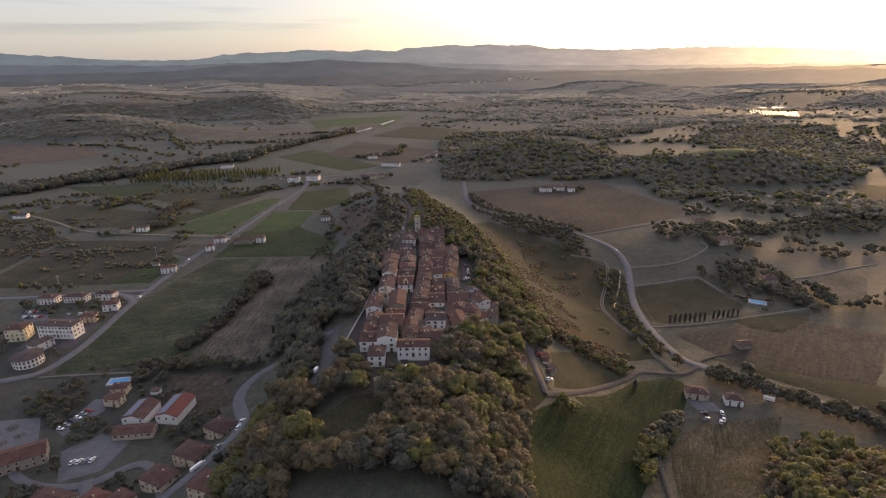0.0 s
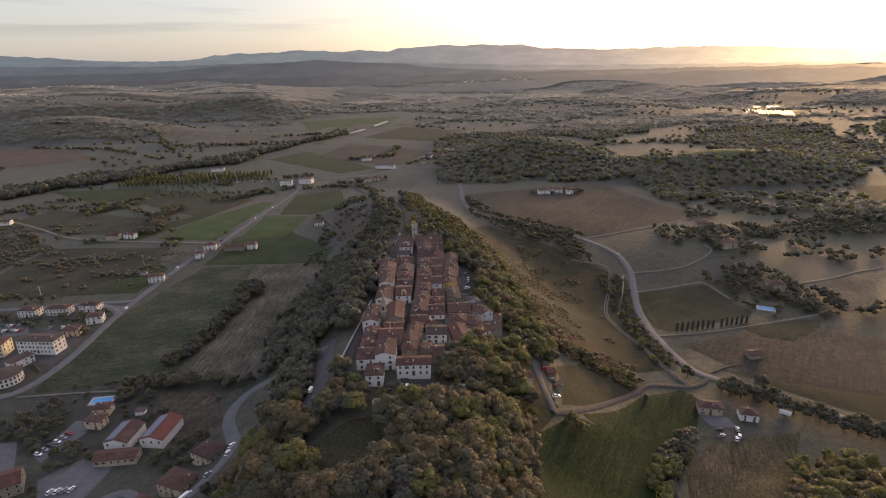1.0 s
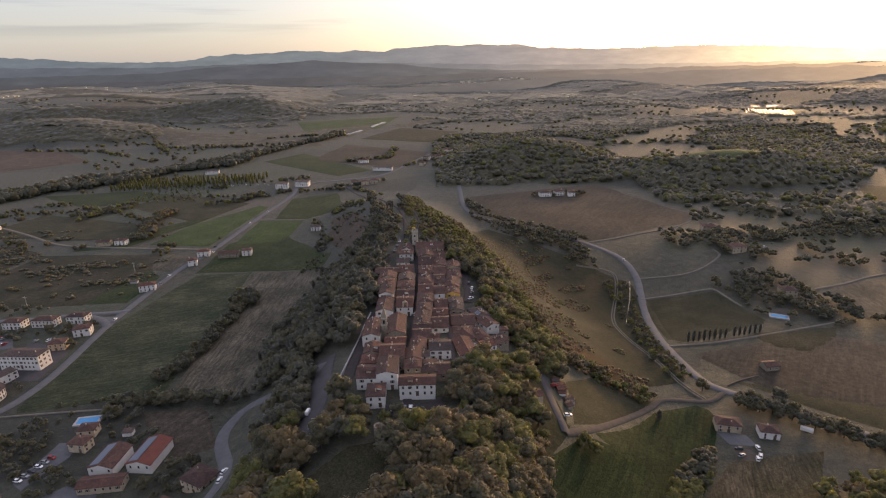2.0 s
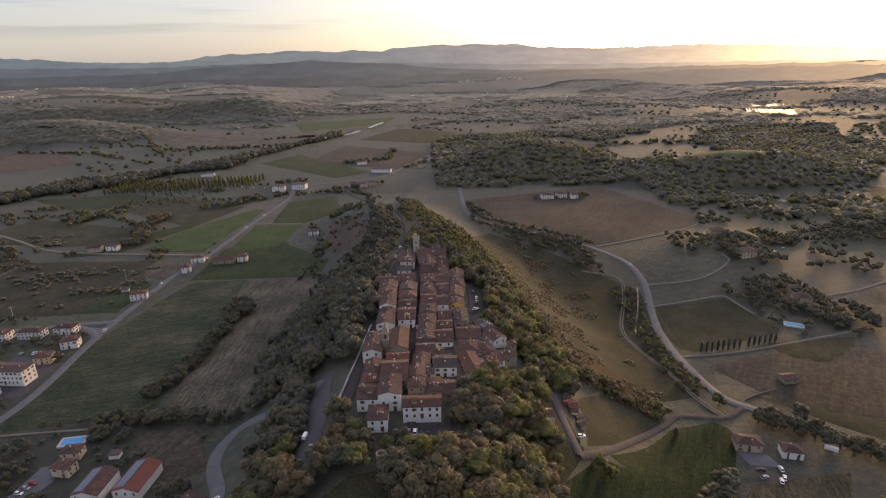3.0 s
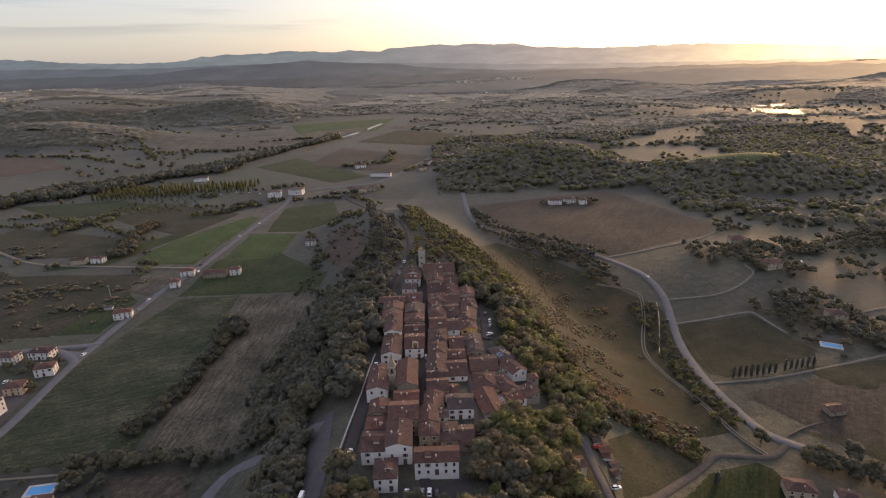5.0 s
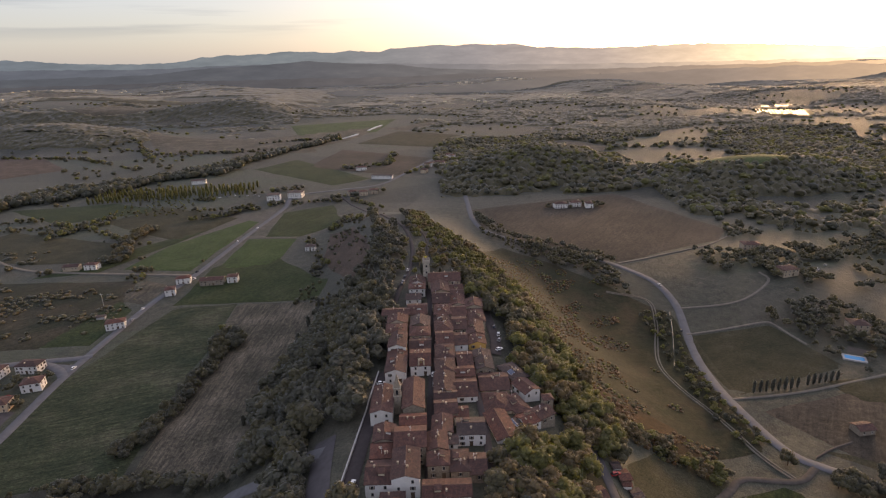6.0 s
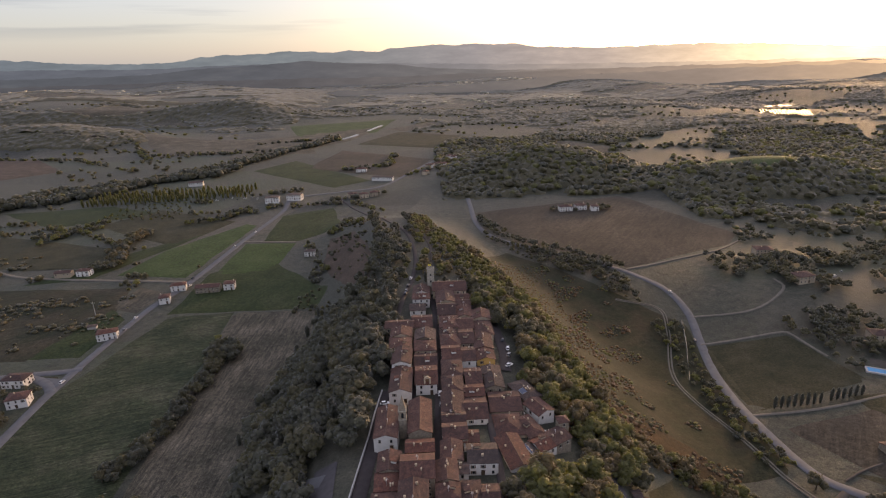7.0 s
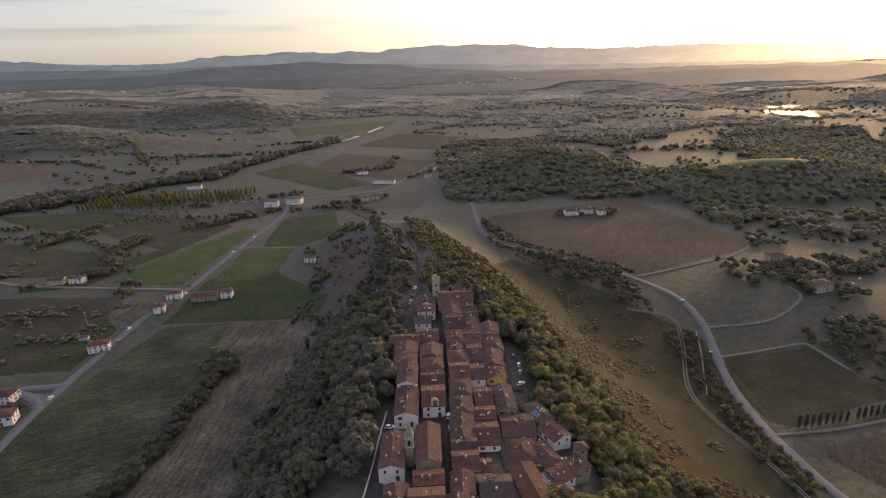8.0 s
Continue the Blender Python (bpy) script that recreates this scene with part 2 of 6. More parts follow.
ROOF_GREY = roof_material("weathered_grey_tiles", (0.050, 0.034, 0.032), (0.070, 0.047, 0.042), (0.096, 0.066, 0.058))
ROOF_BRIGHT = plain("bright_red_sheet_roof", (0.15, 0.048, 0.035), 0.7, 0.15, 0.3)
WALLS = [
    plain("ochre_plaster", (0.42, 0.34, 0.25), 0.9, 0.2, 0.5, by_object=0.15),
    plain("white_plaster", (0.62, 0.60, 0.57), 0.9, 0.1, 0.5, by_object=0.08),
    plain("bare_stone", (0.24, 0.20, 0.155), 0.95, 0.35, 1.2, by_object=0.15, relief=0.15),
    plain("yellow_plaster", (0.50, 0.31, 0.10), 0.9, 0.12, 0.5),
    plain("cream_plaster", (0.60, 0.52, 0.36), 0.9, 0.12, 0.5),
]
STONE = plain("grey_stone", (0.34, 0.31, 0.26), 0.95, 0.3, 1.0, relief=0.15)
CONCRETE = plain("pale_concrete", (0.36, 0.35, 0.34), 0.9, 0.15, 0.4)
WOOD = plain("brown_shutter_wood", (0.09, 0.06, 0.04), 0.7, 0.25, 2.0, by_object=0.3)
TRIM = plain("window_stone", (0.42, 0.38, 0.33), 0.9, 0.1, 1.0)
BARK = plain("bark", (0.09, 0.07, 0.05), 0.95, 0.3, 2.0)
RUBBER = plain("tyre_rubber", (0.02, 0.02, 0.02), 0.9, 0.1, 2.0)
POOL = plain("pool_tiles", (0.055, 0.27, 0.50), 0.75, 0.08, 0.4)
PANEL = plain("solar_glass", (0.06, 0.08, 0.13), 0.3, 0.08, 0.4)
PANEL_FRAME = plain("aluminium", (0.6, 0.6, 0.6), 0.4, 0.05, 1.0, metal=0.8)


def glass_dark():
    m, n, l, b = material("window_glass")
    b.inputs["Base Color"].default_value = (0.02, 0.022, 0.026, 1)
    b.inputs["Roughness"].default_value = 0.08
    return m


def water_mat():
    m, n, l, b = material("river_water")
    b.inputs["Base Color"].default_value = (0.03, 0.04, 0.035, 1)
    b.inputs["Roughness"].default_value = 0.06
    g = n.new("ShaderNodeNewGeometry").outputs["Position"]
    bumped(n, l, b, noise_node(n, l, g, 0.4, 3.0), 0.15, 0.1)
    return m


GLASS, WATER = glass_dark(), water_mat()
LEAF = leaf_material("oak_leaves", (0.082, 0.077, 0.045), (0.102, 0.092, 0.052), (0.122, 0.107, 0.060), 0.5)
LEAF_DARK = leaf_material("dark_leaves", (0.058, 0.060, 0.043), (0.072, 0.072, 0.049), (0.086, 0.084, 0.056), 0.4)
# warm and light leaf colours carry some of the low sun's brightness
LEAF_WARM = leaf_material("ochre_leaves", (0.122, 0.096, 0.050), (0.145, 0.108, 0.054), (0.168, 0.120, 0.058), 0.5)
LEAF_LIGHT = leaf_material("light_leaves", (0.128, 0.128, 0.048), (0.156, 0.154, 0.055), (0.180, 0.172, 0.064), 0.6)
BRACKEN = leaf_material("rusty_bracken", (0.105, 0.062, 0.030), (0.135, 0.072, 0.032), (0.150, 0.094, 0.040), 0.5)
LEAF_CYP = leaf_material("cypress_leaves", (0.046, 0.048, 0.036), (0.055, 0.056, 0.041), (0.066, 0.066, 0.047), 0.25)

# ---- the lie of the land ----
YS = (-400, 0, 150, 220, 260, 330, 400, 460, 560, 620, 690, 760, 840)
RIDGE_LEFT = (-45, -45, -45, -45, -47, -50, -50, -42, -50, -62, -72, -80, -85)
RIDGE_RIGHT = (-5, -5, -5, -5, -3, 2, 2, 0, -15, -35, -50, -62, -70)
RIDGE_TOP = (10, 26, 36, 40, 42, 40, 39, 40, 37, 32, 26, 9, 0)
FALL_LEFT = (110, 110, 110, 104, 80, 80, 80, 75, 75, 70, 70, 80, 80)
FALL_RIGHT = (75, 75, 75, 75, 112, 130, 130, 110, 95, 90, 90, 90, 90)


def smooth(t):
    t = np.clip(t, 0, 1)
    return t * t * (3 - 2 * t)


def swell(x, y, cx, cy, rx, ry, h):
    return h * (1 - smooth(np.sqrt(((x - cx) / rx) ** 2 + ((y - cy) / ry) ** 2)))


def height(x, y):
    """Ground height: valley floor, the village ridge, the wooded swells and the far rolling country."""
    x, y = np.asarray(x, float), np.asarray(y, float)
    xl, xr, top = np.interp(y, YS, RIDGE_LEFT), np.interp(y, YS, RIDGE_RIGHT), np.interp(y, YS, RIDGE_TOP)
    fl, fr = np.interp(y, YS, FALL_LEFT), np.interp(y, YS, FALL_RIGHT)
    base = -6 * smooth((x - 20) / 100) * (1 - smooth((y - 500) / 150))
    k = 1 - smooth(np.maximum((xl - x) / fl, (x - xr) / fr))
    z = base + (top - base) * k
    z = z + swell(x, y, 180, 140, 100, 110, 34) + swell(x, y, 148, 448, 100, 130, -8) + swell(x, y, 290, 540, 130, 120, 10)
    z = z + swell(x, y, 170, 1010, 210, 150, 42) + swell(x, y, 470, 900, 260, 130, 36)
    z = z + swell(x, y, -1000, 1560, 430, 220, 42) + swell(x, y, -620, 2050, 420, 260, 30)
    z = z + 34 * smooth((y - 1950 - 60 * np.sin(x / 170) - 0.12 * x) / 150) * smooth((-420 - x) / 260) * (1 - smooth((y - 3000) / 700))
    far = smooth((y - 1150) / 900)
    side = smooth((np.abs(x + 250) - 350) / 700)
    z = z + far * side * (16 + 14 * np.sin(x / 260 + 1.3) * np.cos(y / 330) + 10 * np.sin(x / 140 + y / 210))
    return z + smooth((y - 2700) / 1900) * (24 + 12 * np.sin(x / 420 + 0.5))


def gz(x, y):
    return float(height(x, y))


def mesh_of(name, verts, faces, mat, soft=False):
    me = bpy.data.meshes.new(name)
    me.from_pydata([tuple(map(float, v)) for v in verts], [], [tuple(map(int, f)) for f in faces])
    me.materials.append(mat)
    if soft:
        me.polygons.foreach_set("use_smooth", [True] * len(me.polygons))
    me.update()
    return me


def steps(edge, near, far, grow=1.12):
    """Grid lines from -far to far: even spacing inside the edge, widening outside."""
    a = list(np.arange(0, edge, near))
    d = near
    while a[-1] < far:
        d *= grow
        a.append(a[-1] + d)
    return a


def make_ground():
    gx = steps(340, 5.0, 5200)
    gx = np.array([-v for v in gx[:0:-1]] + gx)
    gy = np.array([-v for v in steps(10, 10.0, 900, 1.25)[:0:-1]] + steps(920, 5.0, 5000, 1.035))
    X, Y = np.meshgrid(gx, gy)
    Z = height(X, Y)
    nx, ny = len(gx), len(gy)
    verts = np.stack([X.ravel(), Y.ravel(), Z.ravel()], 1)
    i = np.arange(nx * (ny - 1)).reshape(ny - 1, nx)[:, :-1].ravel()
    faces = np.stack([i, i + 1, i + nx + 1, i + nx], 1)
    ob = new("ground", mesh_of("ground", verts, faces, LAND, True))
    return tagged(ob, "rolling valley floor of dry grass, stubble and pasture around a ridge", "ground", kind="structure")


make_ground()


PLOTS = []


def edge_gap(p, a, b):
    vx, vy = b[0] - a[0], b[1] - a[1]
    t = max(0.0, min(1.0, ((p.x - a[0]) * vx + (p.y - a[1]) * vy) / (vx * vx + vy * vy)))
    return math.hypot(p.x - a[0] - t * vx, p.y - a[1] - t * vy)



def drape(name, pts, mat, label, lift=0.3, cell=6.0, category="field"):
    """A plot laid over the ground inside a convex outline."""
    lift += 0.035 * (len(PLOTS) % 6)
    PLOTS.append(pts)
    bm = bmesh.new()
    xs, ys = [p[0] for p in pts], [p[1] for p in pts]
    nx = max(2, int((max(xs) - min(xs)) / cell))
    ny = max(2, int((max(ys) - min(ys)) / cell))
    grid = [[bm.verts.new((min(xs) + (max(xs) - min(xs)) * i / nx, min(ys) + (max(ys) - min(ys)) * j / ny, 0)) for i in range(nx + 1)] for j in range(ny + 1)]
    for j in range(ny):
        for i in range(nx):
            bm.faces.new((grid[j][i], grid[j][i + 1], grid[j + 1][i + 1], grid[j + 1][i]))
    c = Vector((sum(xs) / len(xs), sum(ys) / len(ys), 0))
    for a, b in zip(pts, pts[1:] + pts[:1]):
        a, b = Vector((*a, 0)), Vector((*b, 0))
        no = Vector(((b - a).y, -(b - a).x, 0)).normalized()
        if no.dot(c - a) > 0:
            no = -no
        bmesh.ops.bisect_plane(bm, geom=bm.verts[:] + bm.edges[:] + bm.faces[:], plane_co=a, plane_no=no, clear_outer=True)
    rim = {v: min(edge_gap(v.co, a, b) for a, b in zip(pts, pts[1:] + pts[:1])) for v in bm.verts}
    for v in bm.verts:
        n = noise.noise(v.co * 0.03) * 2.2
        v.co.x += n
        v.co.y += noise.noise(v.co * 0.03 + Vector((50, 0, 0))) * 2.2
        v.co.z = gz(v.co.x, v.co.y) + lift * min(1.0, rim[v] / 3.0 + 0.05) - 0.02
    me = bpy.data.meshes.new(name)
    bm.to_mesh(me)
    bm.free()
    me.materials.append(mat)
    me.polygons.foreach_set("use_smooth", [True] * len(me.polygons))
    return tagged(new(name, me), label, category, kind="structure")


def smooth_line(pts, every=4.0):
    """Points along a rounded line through the given ones."""
    p = [Vector(q) for q in pts]
    p = [2 * p[0] - p[1]] + p + [2 * p[-1] - p[-2]]
    out = []
    for a, b, c, d in zip(p, p[1:], p[2:], p[3:]):
        n = max(2, int((c - b).length / every))
        for i in range(n):
            t = i / n
            out.append(0.5 * (2 * b + (c - a) * t + (2 * a - 5 * b + 4 * c - d) * t * t + (3 * b - a - 3 * c + d) * t ** 3))
    return out + [p[-2]]


LANES = []


def ribbon(name, pts, width, mat, label, lift=0.55, category="road", wobble=0.0, aside=0.0):
    lift += 0.03 * (len(LANES) % 5)
    LANES.append((pts, width))
    line = smooth_line(pts)
    verts, faces = [], []
    for i, q in enumerate(line):
        d = (line[min(i + 1, len(line) - 1)] - line[max(i - 1, 0)]).normalized()
        s = Vector((d.y, -d.x))
        w = width * (1 + wobble * noise.noise(Vector((q.x * 0.05, q.y * 0.05, 3))))
        for k in (-0.5, -0.4, 0.4, 0.5):
            v = q + s * (k * w + aside)
            verts.append((v.x, v.y, gz(v.x, v.y) + (lift if abs(k) < 0.45 else 0.2)))
    for i in range(len(line) - 1):
        for k in range(3):
            a = 4 * i + k
            faces.append((a, a + 1, a + 5, a + 4))
    return tagged(new(name, mesh_of(name, verts, faces, mat, True)), label, category, kind="structure")


# fields
drape("field", [(-252, 310), (-256, 410), (-228, 521), (-178, 525), (-173, 325)], CROP, "green crop field with faint rows beside the straight road")
drape("field", [(-168, 320), (-117, 318), (-108, 420), (-112, 522), (-178, 525)], STUBBLE, "pale mown stubble field below the wooded slope")
drape("field", [(-232, 526), (-229, 612), (-189, 655), (-110, 563), (-113, 527)], MEADOW, "dark green meadow beside the straight road")
drape("field", [(-205, 707), (-206, 809), (-148, 840), (-122, 746), (-164, 703)], MEADOW, "dark green meadow beyond a pale track")
drape("field", [(-221, 701), (-166, 696), (-171, 612), (-223, 605)], GREEN, "bright green meadow beside the straight road")
drape("field", [(-318, 618), (-300, 690), (-243, 778), (-228, 768), (-250, 604)], GREEN, "bright green pasture across the straight road")
drape("field", [(36, 790), (240, 848), (305, 672), (280, 636), (160, 592), (80, 668)], PLOUGHED, "large brown ploughed field with a farmstead")
drape("field", [(28, 178), (32, 226), (72, 264), (118, 300), (148, 306), (150, 292), (126, 252), (100, 216), (70, 180)], DEEP, "deep green crop field at the foot of the ridge")
drape("field", [(173, 463), (229, 462), (244, 403), (164, 383)], LAWN, "small walled vineyard plot beside the road")
drape("field", [(168, 364), (268, 385), (320, 355), (262, 290), (195, 312)], PLOUGHED, "brown ploughed field beside the main road")
drape("field", [(107, 200), (116, 236), (137, 258), (190, 263), (142, 194)], VINES, "dry field of rough furrows")
drape("field", [(-178, 308), (-141, 311), (-121, 274), (-141, 268), (-166, 292)], PLOUGHED, "dark fallow plot beside the workshops")
drape("field", [(222, 389), (288, 393), (274, 372), (243, 356), (226, 366)], LAWN, "dark grassy corner of a ploughed field below the cypress drive", 0.6)
drape("field", [(318, 398), (352, 422), (396, 478), (332, 463), (316, 425)], STUBBLE, "pale bare field beyond a copse")
drape("field", [(167, 461), (175, 459.5), (165, 389), (161.5, 390)], LAWN, "narrow grass margin of the vineyard plot", 0.6, 3.0)
drape("field", [(172, 331), (246, 264), (306, 224), (300, 276)], LAWN, "rough grass strip along the main road")
drape("field", [(-60, 206), (-52, 190), (-30, 194), (-22, 210), (-30, 224), (-44, 222)], LAWN, "rough grass clearing on the ridge end", category="clearing")
drape("field", [(-400, 1180), (-200, 1460), (-130, 1740), (-480, 1500)], STUBBLE, "wide pale field along the river", lift=0.8, cell=25)
drape("field", [(-330, 1510), (-150, 1600), (-110, 1900), (-420, 1800)], GREEN, "bright green field along the river", lift=0.8, cell=25)
drape("field", [(-333, 1118), (-275, 1209), (-112, 1004), (-165, 961)], MEADOW, "green field near the river", lift=0.5, cell=12)
drape("field", [(-240, 1120), (-60, 1020), (-10, 1180), (-200, 1320)], PLOUGHED, "brown field with a farm", lift=0.5, cell=12)
drape("field", [(-178, 1400), (-90, 1600), (70, 1490), (2, 1310)], LAWN, "dull olive field beyond the farm", lift=0.6, cell=16)

drape("slope", [(40, 335), (88, 318), (148, 330), (172, 505), (118, 566), (60, 645), (22, 605), (20, 450)], SLOPE, "rough dark grass slope between the village wood and the valley road", 0.2, 5.0, "slope")
drape("field", [(46, 372), (78, 358), (108, 350), (124, 316), (90, 318), (57, 342)], SCRUB, "slope of rust-brown bracken below the wood", category="clearing")

drape("slope", [(24, 222), (40, 232), (58, 257), (50, 292), (38, 300), (28, 262)], SLOPE, "rough grass bank above the gravel track", 0.2, 4.0, "slope")
drape("field", [(86, 318), (120, 309), (88, 282), (60, 262), (64, 298)], LAWN, "rough sloping meadow inside the track bend", category="clearing")

drape("field", [(-130, 700), (-100, 680), (-68, 560), (-64, 500), (-96, 545), (-125, 627)], CLAY, "bare brown clay slope below the ridge road", category="slope")
drape("field", [(-420, 455), (-300, 460), (-272, 520), (-290, 585), (-420, 590)], HEATH, "rough brown heath with low bushes", cell=10, category="heath")
drape("field", [(-700, 480), (-430, 450), (-425, 600), (-600, 690)], HEATH, "rough brown heath west of the lane", cell=14, category="heath")
drape("field", [(-300, 462), (-264, 462), (-262, 520), (-285, 545)], MEADOW, "green paddock behind a farmhouse")
drape("field", [(-292, 545), (-258, 530), (-252, 572), (-280, 585)], STUBBLE, "small mown paddock")
drape("field", [(-214, 585), (-180, 582), (-176, 608), (-222, 602)], PLOUGHED, "small brown plot behind the stone farm")
drape("field", [(-560, 640), (-420, 640), (-330, 620), (-340, 690), (-520, 760)], LAWN, "grazed field across the lane", cell=14)
drape("field", [(-395, 600), (-330, 612), (-300, 690), (-262, 770), (-330, 690)], MEADOW, "green pasture along a hedge", cell=12)
drape("field", [(-430, 790), (-300, 700), (-260, 790), (-380, 860)], LAWN, "rough pasture near the river", cell=14)
drape("field", [(-1080, 1371), (-840, 1320), (-707, 1178), (-776, 1110), (-900, 1036)], CLAY, "red-brown ploughed field across the river", 0.9, 25)
drape("field", [(-780, 1640), (-300, 1470), (-250, 1290), (-588, 1322)], STUBBLE, "wide pale stubble field on the plain", 1.0, 30)
drape("field", [(-127, 1657), (5, 1807), (38, 1722), (-76, 1607)], STUBBLE, "pale field beside the far river bend", 0.9, 20)
drape("field", [(-599, 868), (-464, 890), (-374, 843), (-486, 789)], MEADOW, "green pasture before the river trees", 0.5, 14)
drape("field", [(-880, 1875), (-840, 1985), (-715, 1850)], STUBBLE, "bare pale hillside on the scarp", 1.0, 16)
drape("field", [(-1155, 1918), (-1087, 2180), (-858, 2036), (-1047, 1914)], STUBBLE, "pale brow of the scarp", 1.2, 24)
drape("field", [(-1574, 2240), (-1450, 2400), (-700, 2460), (-640, 2330)], LAWN, "long dull field strip on the plateau", 1.6, 40)
drape("field", [(-2079, 3127), (-1222, 3121), (-1117, 2846), (-1644, 2657)], STUBBLE, "pale field strip on a far plateau", 3.0, 60)
drape("field", [(350, 905), (425, 985), (520, 965), (560, 905), (455, 862)], GREEN, "bright green meadow on the crown of the wooded hill", 0.9, 10)
ribbon("track", [(440, 900), (480, 872), (530, 850), (580, 828), (575, 770)], 3.0, DIRT, "pale lane winding over the wooded hill")
drape("field", [(250, 1340), (300, 1352), (366, 1253), (330, 1190), (260, 1230)], STUBBLE, "pale clearing on the wooded hill", 1.0, 16)
drape("field", [(540, 690), (640, 640), (720, 760), (600, 800)], LAWN, "pale grass slope in the evening haze", 0.8, 14)

# roads
ribbon("road", [(-300, 296), (-274, 306), (-260, 315), (-254, 349), (-257, 416), (-255, 481), (-251, 539), (-240, 590), (-228, 700), (-212, 827), (-212, 900), (-150, 930), (-90, 960), (-40, 1080), (30, 1250)], 6.2, ASPHALT, "straight grey asphalt valley road")
ribbon("road", [(-253, 447), (-263, 444), (-280, 442.5), (-300, 440), (-337, 435), (-420, 432), (-600, 440)], 6.0, ASPHALT, "grey side road with a wide junction")
ribbon("road", [(-257, 420), (-263, 427.5), (-272, 434), (-286, 440)], 6.5, ASPHALT, "grey slip road of the junction")
drape("junction", [(-256, 419), (-265, 428), (-290, 440.5), (-300, 442.5), (-252, 449)], ASPHALT, "wide grey asphalt mouth of a road junction", 0.5, 2.5, "road")
drape("traffic_island", [(-273, 438.6), (-264, 437.6), (-262, 434.5), (-266, 432.5)], LAWN, "small grass traffic island in the junction", 0.75, 2.0, "island")
ribbon("track", [(-700, 760), (-594, 724), (-535, 698), (-479, 664), (-421, 626), (-360, 611), (-244, 594)], 4.0, DIRT, "pale farm lane across the valley")
ribbon("track", [(-225, 706), (-167, 699)], 3.0, DIRT, "pale straight field track")
ribbon("road", [(-66, 300), (-65, 280), (-63, 258), (-64, 243), (-65, 231)], 9.5, TARMAC, "asphalt parking strip under the village wall")
ribbon("road", [(-66, 292), (-80, 297), (-96, 300), (-113, 304), (-121, 292), (-120, 276), (-109, 253), (-104, 236), (-106, 222), (-116, 209), (-130, 194), (-150, 170)], 7.0, ASPHALT, "asphalt road winding down the wooded slope")
ribbon("road", [(-43, 420), (-40, 452), (-35, 480), (-33, 530), (-38, 586), (-48, 635), (-70, 690), (-90, 760), (-150, 900)], 3.2, STREET, "narrow ridge road beyond the tower")
ribbon("track", [(-21, 480), (-21, 502), (-21, 556), (-27, 598), (-40, 620)], 2.2, GRAVEL, "pale footpath along the ridge top")
ribbon("road", [(34, 900), (34, 828), (35, 741), (49, 690), (81, 654), (139, 602), (159, 580), (177, 548), (180, 509), (170.5, 466), (161, 425), (156, 381), (158, 332), (173, 313), (203, 290), (242, 255), (300, 205)], 6.0, ASPHALT, "grey winding valley road")
ribbon("track", [(131, 535), (160, 519), (155, 486), (135, 432), (133, 400), (140, 358), (144, 326), (151, 308)], 0.95, DIRT, "pale wheel rut of a dirt lane below the wooded slope", aside=-0.95, wobble=0.5)
ribbon("track", [(131, 535), (160, 519), (155, 486), (135, 432), (133, 400), (140, 358), (144, 326), (151, 308)], 0.95, DIRT, "pale wheel rut of a dirt lane below the wooded slope", aside=0.95, wobble=0.5)
ribbon("track", [(165, 316), (151, 308), (127, 311), (118, 305), (95, 287), (66, 262), (54, 254)], 3.6, GRAVEL, "grey gravel track climbing towards the village")
ribbon("road", [(54, 254), (51, 272), (50, 287), (49, 304), (44, 325)], 4.6, TARMAC, "asphalt lane with parked cars below the village")
ribbon("track", [(181, 502), (226, 498), (263, 522), (265, 539)], 2.3, DIRT, "pale farm track between fields")
ribbon("track", [(170, 465), (200, 465.5), (225, 466), (230, 465), (232.5, 461), (238, 432)], 2.2, DIRT, "pale track along the vineyard plot")
ribbon("track", [(158, 379), (200, 380), (235, 386), (292, 400)], 2.2, DIRT, "pale cypress drive")
ribbon("track", [(312, 456), (345, 466), (378, 481), (412, 492)], 2.4, DIRT, "pale lane beside a bare field")
ribbon("track", [(170, 323), (183, 329), (196, 333)], 1.2, GRAVEL, "faint wheel track to a field hut")
ribbon("track", [(-258, 307), (-230, 309.5), (-188, 312)], 1.6, DIRT, "pale track along the foot of a crop field", wobble=0.5)
ribbon("track", [(41, 234), (32, 222), (26, 206), (24, 192)], 2.2, GRAVEL, "worn dirt edge of the deep green field", wobble=0.8)
ribbon("track", [(158, 588), (202, 601), (258, 619), (300, 652)], 2.4, DIRT, "pale lane to a villa")

